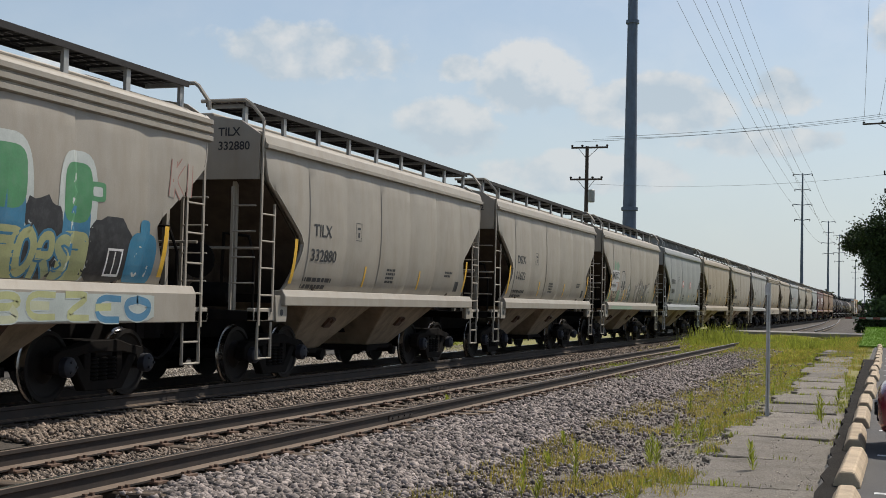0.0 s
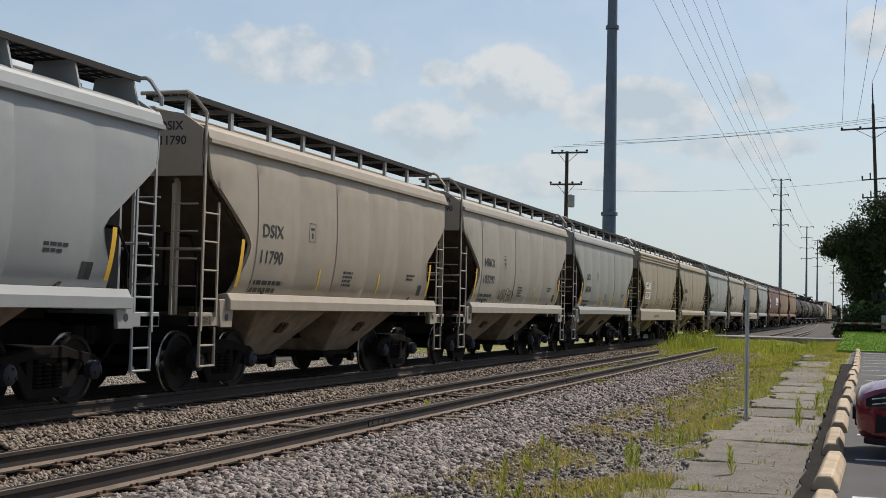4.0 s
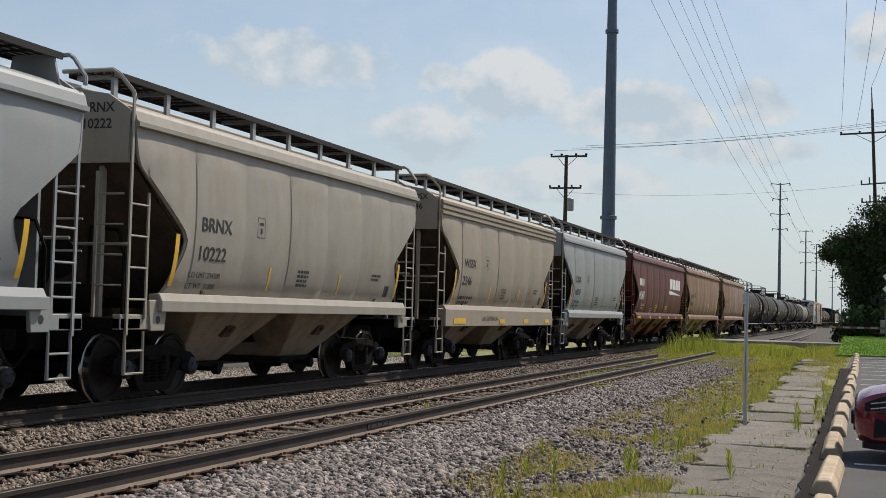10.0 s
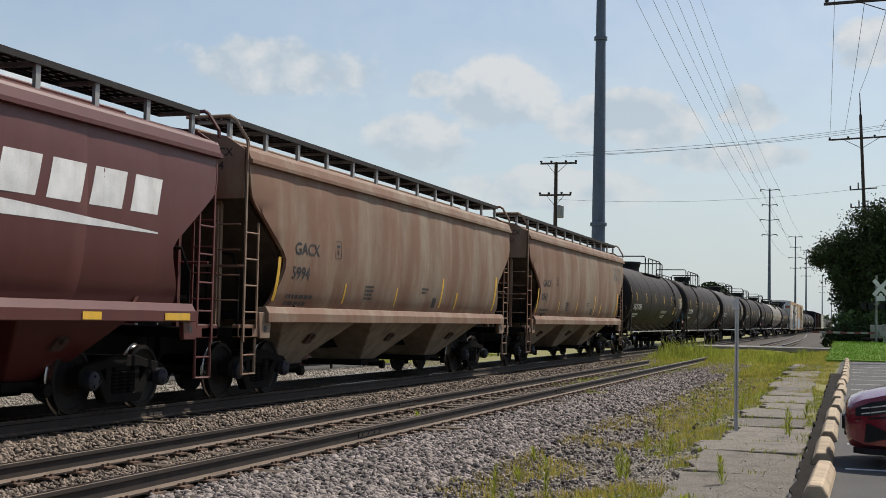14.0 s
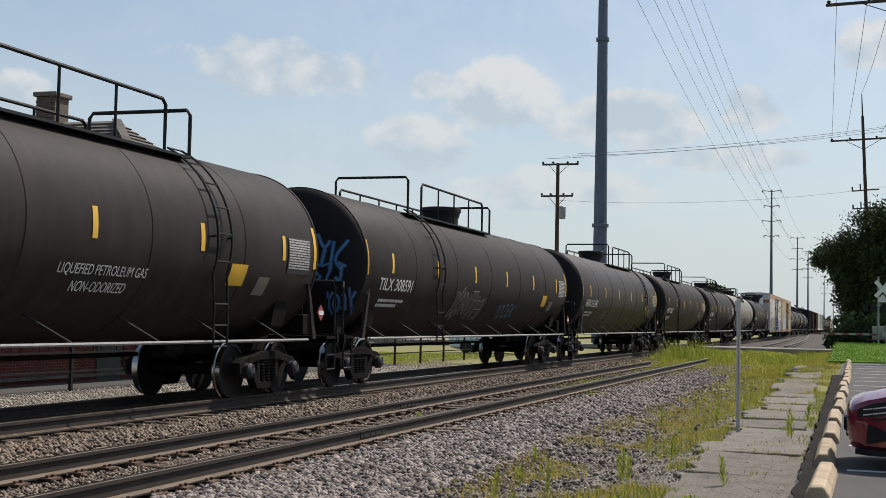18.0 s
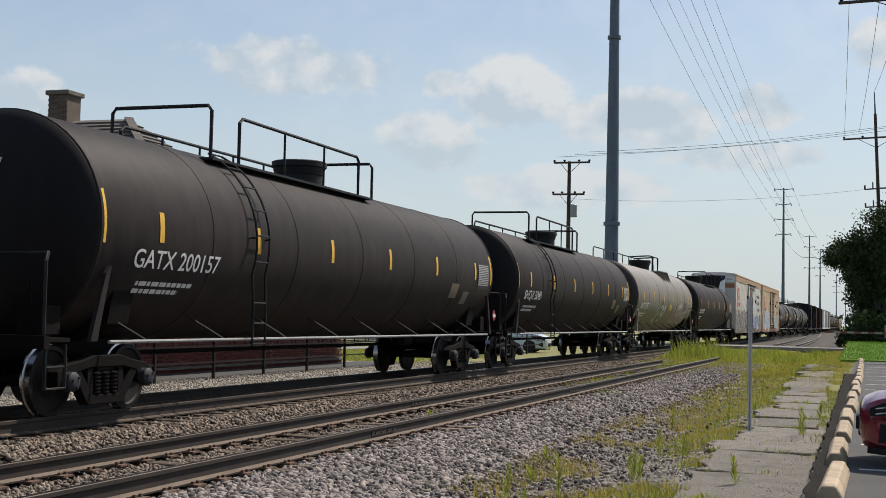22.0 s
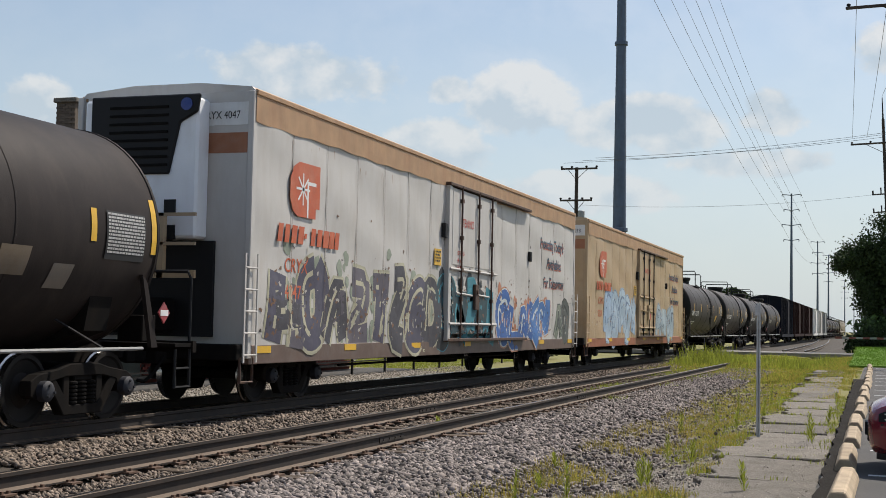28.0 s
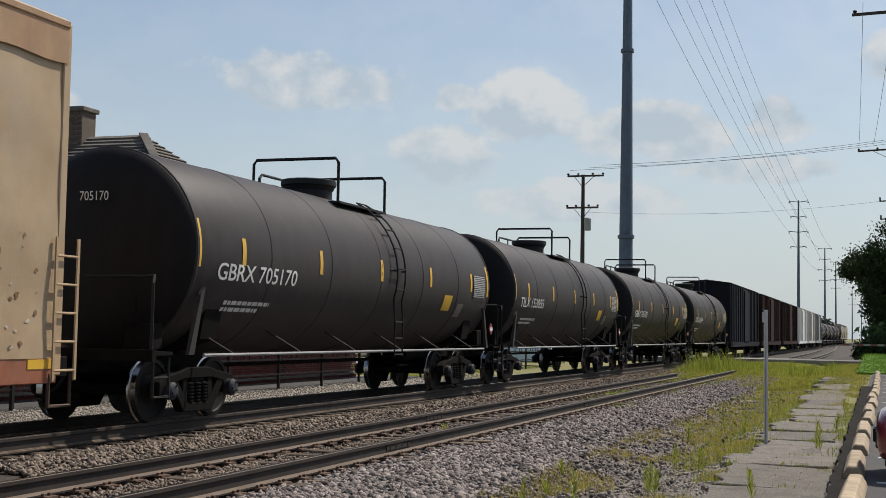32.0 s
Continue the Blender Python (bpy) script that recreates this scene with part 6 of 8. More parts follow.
def light_hopper(u, label, paint_m, code, number, seed, **kw):
    walk_sides = kw.pop("walk_sides", "posts")
    symbols = kw.pop("symbols", False)
    seams = kw.pop("seams", 7)
    small = kw.pop("small", True)
    marks, weights = kw.pop("marks", True), kw.pop("weights", ())
    car = hopper("covered_hopper", label, HL, paint_m, seams=seams, walk_sides=walk_sides, **kw)
    dress(car, code, number, seed, symbols=symbols, small=small, marks=marks, weights=weights)
    car["group"] = "covered hoppers of the train"
    return couple(car, u)


car = light_hopper(4.95, "cream covered hopper with green and blue graffiti", M["cream"], "MBKX", "101031", 11, small=False, ridged=True, sill_deep=0.34)
OLIVE, SEA, LEAF, INK, MIST = (0.36, 0.37, 0.17), (0.03, 0.16, 0.27), (0.06, 0.22, 0.09), (0.012, 0.012, 0.014), (0.44, 0.47, 0.44)
for cy, half, top in ((6.72, 0.34, 3.02), (8.04, 0.27, 2.94), (5.3, 0.34, 2.9)):
    patch(car, oval(cy, (top + 1.5) / 2 + 0.02, half + 0.12, (top - 1.5) / 2 + 0.12, 26, 0.6), MIST, 0.0046, "pale sprayed halo")
for cy, cz, ry, rz, k in ((7.38, 1.98, 0.42, 0.5, 3), (8.75, 1.9, 0.55, 0.42, 4), (5.95, 1.95, 0.42, 0.5, 5)):
    patch(car, oval(cy, cz, ry, rz, 30, 0.75, k, 0.09), INK, 0.0052, "black sprayed cloud")
for cy, half, top in ((6.72, 0.34, 3.02), (8.04, 0.27, 2.94), (5.3, 0.34, 2.9)):
    patch(car, oval(cy, top - 0.36, half, 0.36, 22, 0.55), LEAF, 0.0066, "green sprayed letter top")
    patch(car, oval(cy, top - 0.82, half, 0.30, 20, 0.35), SEA, 0.0060, "blue sprayed letter middle")
    patch(car, oval(cy, 1.80, half + 0.02, 0.32, 20, 0.45), OLIVE, 0.0063, "olive sprayed letter foot")
patch(car, oval(8.42, 2.62, 0.17, 0.12, 16, 0.4), LEAF, 0.0060)
patch(car, oval(8.42, 2.62, 0.10, 0.06, 16, 0.4), MIST, 0.0068)
patch(car, oval(9.52, 1.82, 0.34, 0.36, 24, 0.55), (0.025, 0.17, 0.28), 0.0070, "blue bottle-shaped paint")
patch(car, oval(9.55, 2.24, 0.12, 0.11, 14, 0.6), (0.025, 0.17, 0.28), 0.0068)
patch(car, oval(8.90, 1.76, 0.22, 0.24, 16, 0.12), INK, 0.0074, "black painted square")
for y, z, w, h in ((8.74, 1.60, 0.34, 0.03), (8.74, 1.92, 0.34, 0.03), (8.74, 1.60, 0.03, 0.34), (8.90, 1.63, 0.025, 0.28), (9.05, 1.60, 0.03, 0.35)):
    decal("data_panel", sheet(w, h), M["whitepaint"], car, y, z, lift=0.009)
word_art(car, 3, 6.95, 1.55, 1.05, 0.50, (OLIVE, (0.30, 0.33, 0.17)), SEA, 5, fat=0.3, rim=0.03)
word_art(car, "CH", 9.34, 1.60, 0.40, 0.36, (MIST,), SEA, 6, fat=0.2, rim=0.02)
word_art(car, 3, 4.6, 1.55, 1.9, 0.62, (SEA, OLIVE), MIST, 7, fat=0.3, rim=0.03)
patch(car, [(3.6, 1.06)] + [(3.6 + 0.6 * k, 1.05) for k in range(1, 11)] + [(9.75, 1.1), (9.75, 1.37)] + [(9.6 - 0.6 * k, 1.38) for k in range(11)], (0.36, 0.40, 0.37), 0.0048, "pale paint over the sill")
word_art(car, 9, 3.8, 1.08, 5.9, 0.26, ((0.05, 0.17, 0.28), OLIVE, (0.40, 0.41, 0.27)), (0.38, 0.42, 0.40), 8, fat=0.34, rim=0.015)
word_art(car, 2, 10.1, 2.72, 0.62, 0.50, ((0.29, 0.255, 0.21),), (0.27, 0.13, 0.10), 9, fat=0.34, rim=0.022)
light_hopper(17.87, "cream covered hopper with dusty sides", M["cream"], "TILX", "332880", 21)
light_hopper(30.41, "pale covered hopper with brown stains", M["cream"], "DSIX", "11622", 31)
car = light_hopper(42.95, "cream covered hopper with painted-over marks, a sprayed skull and grey letters", M["cream"], "MBKX", "101025", 41, marks=False, small=False)
WASH, PEACH, BONE = (0.16, 0.26, 0.17), (0.36, 0.21, 0.15), (0.34, 0.32, 0.285)
patch(car, oval(1.95, 1.95, 0.62, 0.50, 26, 0.9, 3, 0.08), PEACH, 0.0046, "faint orange sprayed haze")
for cy, cz, ry, rz, k in ((1.25, 1.68, 0.34, 0.22, 4), (2.75, 1.72, 0.40, 0.24, 5), (2.25, 2.80, 0.26, 0.14, 6), (1.85, 2.70, 0.10, 0.30, 7)):
    patch(car, oval(cy, cz, ry, rz, 26, 0.9, k, 0.18), WASH, 0.0044 + 0.0001 * k, "thin green sprayed paint")
patch(car, [(0.9, 1.28)] + [(0.9 + 0.5 * k, 1.27) for k in range(1, 9)] + [(4.9, 1.38)] + [(4.8 - 0.5 * k, 1.395) for k in range(8)], (0.20, 0.27, 0.19), 0.0048, "thin green paint on the sill")
patch(car, oval(2.05, 1.80, 0.42, 0.27, 22, 0.9), INK, 0.0052, "dark round face shape")
patch(car, oval(2.05, 1.83, 0.36, 0.22, 22, 0.9), (0.33, 0.27, 0.19), 0.0056)
for cy in (1.88, 2.25):
    patch(car, oval(cy, 1.88, 0.09, 0.06), INK, 0.0060)
patch(car, [(1.45, 2.24), (2.0, 2.23), (2.56, 2.25), (2.58, 2.46), (2.57, 2.63), (2.0, 2.65), (1.45, 2.64)], (0.46, 0.455, 0.44), 0.0066, "white repainted panel", "white_patch")
patch(car, [(1.38, 1.93), (1.9, 1.90), (2.32, 1.94), (2.33, 2.20), (1.9, 2.22), (1.39, 2.21)], (0.44, 0.435, 0.42), 0.0066, "white repainted panel", "white_patch")
decal("lettering", text_mesh("MBKX", 0.27, M["black"], heavy=0.004, squeeze=1.02), None, car, 1.52, 2.33, lift=0.010)
decal("lettering", text_mesh("101025", 0.13, M["black"], heavy=0.002), None, car, 1.46, 2.04, lift=0.010)
SKULL = [(3.02, 1.50), (3.02, 1.78), (2.92, 2.02), (2.98, 2.22), (3.08, 2.46), (3.26, 2.62), (3.46, 2.63), (3.66, 2.50), (3.74, 2.30), (3.70, 2.16), (3.78, 2.00), (3.72, 1.84), (3.58, 1.74), (3.56, 1.50)]
patch(car, [(3.36 + (y - 3.36) * 1.10, 2.05 + (z - 2.05) * 1.07) for y, z in SKULL], INK, 0.0052, "black rim of a sprayed skull")
patch(car, SKULL, BONE, 0.0058, "off-white sprayed skull")
for cy in (3.22, 3.54):
    patch(car, oval(cy, 2.14, 0.105, 0.17), INK, 0.0064, "black painted eye")
    patch(car, oval(cy + 0.02, 2.15, 0.025, 0.03, 10), BONE, 0.0069)
patch(car, [(3.31, 1.88), (3.43, 1.88), (3.38, 2.02)], INK, 0.0064)
teeth = ribbon([(3.02 + 0.09 * k, 1.56 + (0.13 if k % 2 else 0.0)) for k in range(7)], 0.03)
decal("graffiti", teeth, paint(INK), car, 0, 0, "black zigzag teeth", lift=0.0066)["kind"] = "stuff"
STONE = [(4.22, 1.5), (4.24, 1.80), (4.32, 2.02), (4.48, 2.15), (4.66, 2.17), (4.82, 2.08), (4.92, 1.88), (4.95, 1.5)]
patch(car, [(4.59 + (y - 4.59) * 1.13, 1.8 + (z - 1.8) * 1.1) for y, z in STONE], (0.03, 0.05, 0.045), 0.0052, "dark rim of a sprayed headstone")
patch(car, STONE, (0.27, 0.265, 0.25), 0.0058, "grey sprayed headstone")
word_art(car, 4, 4.30, 1.80, 0.56, 0.15, (INK,), INK, 12, fat=0.14, rim=0.004)
word_art(car, 4, 4.30, 1.58, 0.56, 0.15, (INK,), INK, 13, fat=0.14, rim=0.004)
word_art(car, "KONG", 5.75, 1.55, 3.1, 0.66, ((0.17, 0.155, 0.14), (0.30, 0.275, 0.24), (0.06, 0.062, 0.068)), (0.075, 0.06, 0.045), 14, fat=0.42, rim=0.03, halo=(0.23, 0.19, 0.145), shine=(0.42, 0.39, 0.34))
crown = ribbon([(6.72, 2.16), (6.66, 2.42), (6.80, 2.26), (6.90, 2.46), (7.0, 2.26), (7.16, 2.40), (7.08, 2.16), (6.72, 2.16)], 0.035)
decal("graffiti", crown, paint((0.06, 0.05, 0.045)), car, 0, 0, "small sprayed crown", lift=0.0062)["kind"] = "stuff"
stripes(car, [(1.05, 1.62, 2.45, 0.12), (3.62, 1.55, 1.98, 0.14), (7.4, 1.55, 1.9, 0.10), (10.0, 1.62, 2.3, 0.10)])
light_hopper(55.6, "light grey covered hopper with red ring symbols", M["grey"], "BRNX", "10004", 51, walk_sides="gussets", symbols=True)
light_hopper(68.1, "tan covered hopper with stained sides", M["tan"], "DSIX", "11790", 61)
car = light_hopper(80.6, "cream covered hopper with a thin black scrawl, weathered", M["cream"], "MBKX", "103290", 71)
word_art(car, "VSEBO", 3.3, 1.58, 1.5, 0.30, (INK,), INK, 15, fat=0.06, rim=0.006, slant=0.3, label="thin black spray-painted scrawl")
car = light_hopper(93.0, "pale grey covered hopper with yellow reflectors", M["pale"], "JAIX", "860501", 81, seams=8)
stripes(car, [(1.0, 1.56, 1.85, 0.42), (4.7, 1.56, 1.70, 0.3), (6.5, 1.56, 1.70, 0.3), (9.4, 1.56, 1.85, 0.42)])
car = light_hopper(105.7, "tan covered hopper with a deep cream sill", M["tan"], "HRTX", "32585", 91, ridged=True, sill_deep=0.34)
decal("lettering", text_mesh("A.R.I CENTER FLOW", 0.12, M["black"], squeeze=0.95), None, car, 3.9, 1.15, lift=0.006)
for zz in (1.96, 2.38):
    decal("white_patch", sheet(1.2, 0.30, 4, 24), M["whitepaint"], car, 1.64, zz, "white patch behind the marks", lift=0.003)
light_hopper(118.2, "tan covered hopper, dusty", M["tan"], "BRNX", "10231", 101, weights=("234100", "51900"))
light_hopper(130.9, "light grey covered hopper with red ring symbols", M["grey"], "BRNX", "10013", 111, walk_sides="gussets", symbols=True)
light_hopper(143.25, "cream covered hopper with clean sides", M["cream"], "BRNX", "10222", 121, weights=("234200", "51800"))
car = light_hopper(156.1, "tan covered hopper with a rust-stained deep cream sill", M["tan"], "WSSX", "2246", 131, ridged=True, sill_deep=0.34)
decal("lettering", text_mesh("A.R.I CENTER FLOW", 0.12, M["black"], squeeze=0.95), None, car, 3.3, 1.15, lift=0.006)
stripes(car, [(0.95, 1.08, 1.22, 0.95), (4.9, 1.08, 1.2, 0.5), (7.4, 1.08, 1.2, 0.5), (9.9, 1.08, 1.2, 0.5)])
for y, w in ((4.4, 1.2), (6.1, 1.5), (7.8, 0.9)):
    rust_mark(car, y, 1.62, w, 0.5, int(y * 10))
light_hopper(168.6, "light grey covered hopper", M["grey"], "DSIX", "10767", 141, weights=("232900", "53100"))

car = hopper("covered_hopper", "oxide-red covered hopper with white lettering", 15.8, M["maroon"], bays=4, seams=9, eave=3.74, under_m=M["maroon"], scallop=0.02)
car["group"] = "covered hoppers of the train"
for k in range(4):
    decal("brand_bar", sheet(0.2, 0.30), M["white"], car, 1.6 + 0.28 * k, 2.68)
decal("lettering", text_mesh("492407", 0.36, M["white"], heavy=0.008, squeeze=0.85), None, car, 1.55, 2.1)
part("lettering", text_mesh("49240", 0.155, M["white"]), None, car, at=end_pose(0.62, -0.055, 3.66))
decal("lettering", text_mesh("LD LMT 223400", 0.09, M["white"]), None, car, 2.2, 1.82)
decal("lettering", text_mesh("LT WT 62600", 0.09, M["white"]), None, car, 2.25, 1.66)
for k in range(4):
    decal("brand_emblem", sheet(0.72, 0.5), M["white"], car, 10.45 + 0.93 * k, 2.72, "slanted white emblem", tilt=0.3)
decal("brand_emblem", Build().grid([[(3.9 * t, 0.02, 0) for t in np.linspace(0, 1, 25)], [(3.9 * t, 0.22 - 0.18 * t, 0) for t in np.linspace(0, 1, 25)]]), M["white"], car, 10.1, 2.44, "white wedge under the emblem")
decal("sill_stripe", sheet(14.1, 0.035, 1, 1), M["white"], car, 0.85, 1.44)
stripes(car, [(0.95, 1.28, 1.38, 0.85), (4.1, 1.28, 1.38, 0.42), (6.9, 1.28, 1.38, 0.42), (9.7, 1.28, 1.38, 0.42), (12.2, 1.28, 1.38, 0.42), (14.2, 1.28, 1.38, 0.7)])
decal("small_lettering", bars((0.6,) * 4, 5, 0.05, M["yellow"]), None, car, 6.2, 1.85)
decal("small_lettering", bars((0.6,) * 4, 6, 0.05, M["yellow"]), None, car, 9.3, 1.85)
decal("small_lettering", bars((0.5,) * 3, 7, 0.05, M["white"]), None, car, 4.9, 1.7)
part("small_lettering", bars((1.2, 1.1, 1.3, 1.2), 8, 0.06, M["white"]), None, car, at=end_pose(-0.2, -0.06, 3.2))
couple(car, 181.5)
for u, number, seed in ((198.3, "5994", 201), (216.7, "8361", 211)):
    car = hopper("covered_hopper", "rusty tan covered hopper with brown streaks", 16.2, M["rust"], bays=3, seams=9, eave=3.80, under_m=M["bay"], scallop=0.03)
    car["group"] = "covered hoppers of the train"
    dress(car, "GACX", number, seed)
    if number == "8361":
        decal("lettering", text_mesh("GATX", 0.55, paint((0.11, 0.095, 0.085)), heavy=0.012, squeeze=1.0), None, car, 13.5, 3.0, "large worn grey letters")
    stripes(car, [(14.6, 1.6, 2.5, 0.12), (11.2, 1.6, 2.0, 0.09)])
    couple(car, u)

LPG = "black tank car with yellow reflectors and top railings"
TANKS = ((235.55, 17.05, M["tank"], LPG, "SHQX", "50506", 8.0, 13.3), (255.04, 18.4, M["tank"], LPG + " and pale graffiti", "TILX", "308591", 8.9, 4.6),
         (276.1, 17.6, M["tank_grey"], "dark grey tank car with yellow reflectors and top railings", "IARX", "212242", 8.5, 13.9), (296.76, 17.8, M["tank"], LPG, "GATX", "200157", 8.7, 4.4),
         (317.18, 17.3, M["tank"], LPG, "SHQX", "5040", 8.1, 3.9), (336.7, 17.2, M["tank_pale"], "pale rust-stained tank car with graffiti", "GATX", "51971", 8.6, 4.2),
         (356.75, 18.3, M["tank"], LPG, "SHQX", "50378", 9.0, 13.8))
for k, (u, L, pm, label, code, number, dome, lad) in enumerate(TANKS):
    rail = (dome - 0.35, lad + 0.1) if lad > dome else (lad - 0.5, dome + 2.1)
    car = tank_car("tank_car", label, L, 1.52, 2.46, pm, code, number, dome=dome + 0.45, ladder=lad, rail=(max(0.8, rail[0]), min(L - 0.8, rail[1])), seed=300 + k, full_rail=pm is M["tank_pale"])
    car["group"] = "tank cars of the train"
    if k == 0:
        for j, words in enumerate(("LIQUEFIED PETROLEUM GAS", "NON-ODORIZED")):
            decal("lettering", text_mesh(words, 0.14, M["white"], squeeze=0.85), None, car, 9.3 + 0.4 * j, 1.86 - 0.22 * j)
    if k == 1:
        word_art(car, 4, 6.3, 1.45, 2.5, 0.62, ((0.028, 0.022, 0.020),), (0.40, 0.41, 0.41), 61, fat=0.34, rim=0.016, label="pale outline graffiti letters")
        word_art(car, 5, 10.4, 1.48, 1.9, 0.34, ((0.05, 0.11, 0.19),), (0.03, 0.04, 0.06), 62, fat=0.16, rim=0.01, label="faint blue spray-painted scrawl")
        def on_head(x0, z0):
            """Lays flat paint on the domed near end of the tank."""
            def put(u, v, up):
                q = min(1.0, math.hypot(x0 + u, z0 + v - 2.46) / 1.52)
                return x0 + u, -0.012 - up - float(np.interp(q, (0.0, 0.25, 0.5, 0.7, 0.84, 0.925, 0.975, 1.0), (0.34, 0.335, 0.30, 0.245, 0.18, 0.12, 0.06, 0.0))), z0 + v
            return put
        for x0, z0, w, h, sd in ((-0.1, 2.35, 1.25, 0.62, 63), (0.25, 2.05, 0.9, 0.36, 67), (0.75, 1.5, 0.55, 0.4, 64)):
            word_art(car, 4, 0, 0, w, h, ((0.05, 0.20, 0.42),), (0.02, 0.06, 0.13), sd, fat=0.16, rim=0.02, wild=0.14, label="blue spray-painted tag on the tank head", warp=on_head(x0, z0))
    if k == 2:
        r = random.Random(9)
        b = Build()
        for j in range(9):
            x0 = 0.22 * j + (0.3 if j > 3 else 0)
            pts = [(x0 + r.uniform(-0.05, 0.1), 0.0), (x0 + r.uniform(0, 0.1), 0.18), (x0 + r.uniform(0.05, 0.2), 0.36), (x0 + r.uniform(0.1, 0.25), 0.12)]
            rb = ribbon(pts[:r.randint(3, 4)], 0.022)
            b.add(rb.v, rb.f)
        decal("graffiti", b, paint((0.30, 0.31, 0.33)), car, 4.6, 1.52, "thin pale spray-painted scrawl")
    if k == 5:
        word_art(car, "LETER", 5.5, 1.42, 2.3, 0.66, ((0.75, 0.75, 0.74),), (0.10, 0.10, 0.10), 64, fat=0.15, rim=0.008, slant=0.3, wild=0.1, label="thin white spray-painted tag")
        word_art(car, "LER", 10.9, 1.35, 2.3, 0.85, ((0.46, 0.33, 0.34), (0.50, 0.37, 0.38)), (0.10, 0.10, 0.11), 65, fat=0.30, rim=0.03, slant=0.25, wild=0.04, label="faded pink block letters")
        word_art(car, "DER", 13.3, 1.35, 1.9, 0.55, ((0.52, 0.42, 0.43),), (0.10, 0.10, 0.11), 66, fat=0.26, rim=0.03, slant=0.25, wild=0.04, label="faded pink block letters")
        for y, z, w, h, c in ((6.5, 1.45, 0.5, 0.95, (0.05, 0.05, 0.055)), (14.2, 2.25, 0.75, 0.16, (0.06, 0.06, 0.065)), (14.2, 2.0, 0.75, 0.16, (0.06, 0.06, 0.065)), (9.1, 1.95, 0.75, 0.30, (0.55, 0.33, 0.04)), (1.55, 1.62, 0.6, 0.09, (0.40, 0.14, 0.09))):
            decal("painted_panel", sheet(w, h), paint(c), car, y, z, "painted-over panel", lift=0.003)
    couple(car, u)

car = reefer("refrigerator_car", "white refrigerator car with peeling paint and graffiti", 22.3, M["reefer_white"], "4047",
             ((8, 0.8, 8.2, 1.15, ((0.075, 0.068, 0.10), (0.12, 0.105, 0.125), (0.055, 0.05, 0.06), (0.10, 0.085, 0.105)), (0.46, 0.43, 0.30), (0.26, 0.29, 0.22), (0.40, 0.38, 0.27)),
              (5, 8.8, 4.6, 1.15, ((0.02, 0.05, 0.06), BLK, (0.04, 0.20, 0.25)), (0.06, 0.26, 0.32), (0.025, 0.03, 0.035), None),
              (5, 13.6, 5.4, 0.95, ((0.035, 0.11, 0.33), (0.055, 0.16, 0.40)), (0.56, 0.60, 0.58), (0.46, 0.19, 0.10), (0.48, 0.22, 0.12)),
              ("AD", 19.9, 1.6, 0.95, ((0.20, 0.22, 0.17), (0.09, 0.10, 0.09)), (0.02, 0.02, 0.022), None, None)), 71, True)
couple(car, 377.7)
car = reefer("refrigerator_car", "yellowed refrigerator car with peeling paint and pale blue graffiti", 22.05, M["reefer_tan"], "5218",
             ((5, 3.0, 6.0, 1.35, ((0.33, 0.44, 0.56), (0.38, 0.48, 0.56)), (0.13, 0.19, 0.30), None, (0.30, 0.40, 0.50)),
              ("PHIOS", 14.1, 5.0, 1.05, ((0.34, 0.42, 0.48), (0.40, 0.47, 0.50)), (0.05, 0.065, 0.11), None, (0.33, 0.40, 0.46))), 91, False)
couple(car, 402.0)

for k, (u, L, code, number) in enumerate(((427.3, 14.2, "GBRX", "705170"), (443.9, 13.8, "TILX", "153055"), (460.5, 14.4, "GBRX", "705188"), (477.4, 13.9, "UTLX", "201344"))):
    car = tank_car("tank_car", "dark grey-brown tank car with yellow reflectors and white lettering", L, 1.52, 2.46, M["tank_grey"], code, number, dome=6.9, ladder=7.9, rail=(6.3, 8.7), dots=5, seed=400 + k, low_dome=True)
    car["group"] = "tank cars of the train"
    couple(car, u)

far_blue = mat("dark_blue_box_paint", (0.010, 0.012, 0.020), 0.8, dirt=(0.018, 0.015, 0.014), dirt_amount=0.5, spec=0.12)
far_brown = mat("brown_box_paint", (0.030, 0.013, 0.011), 0.8, dirt=(0.03, 0.02, 0.015), dirt_amount=0.5, spec=0.12)
for u, L, pm, label in ((493.6, 19.0, far_blue, "dark blue box car, sooty"), (514.6, 19.5, far_brown, "brown steel box car, weathered"), (536.2, 22.0, far_brown, "brown steel box car, weathered"), (560.4, 16.5, M["whitepaint"], "plain white steel box car"),
                        (579.0, 16.5, M["reefer_white"], "white box car with faded graffiti"), (597.5, 16.5, M["grey"], "light grey steel box car")):
    car = couple(box_car("box_car", label, L, pm, seed=int(u)), u)
    car["group"] = "box cars of the train"
first_tank = next(c for c, u in TRAIN if u > 476 and u < 478)
first_light = next(c for c, u in TRAIN if u == 68.1)
for k in range(5):
    couple(copy_thing(first_tank, pose(0, 0, 0)), 617.0 + 16.6 * k)
for k in range(4):
    couple(copy_thing(first_light, pose(0, 0, 0)), 701.0 + 12.6 * k)

# ---------- poles and wires ----------


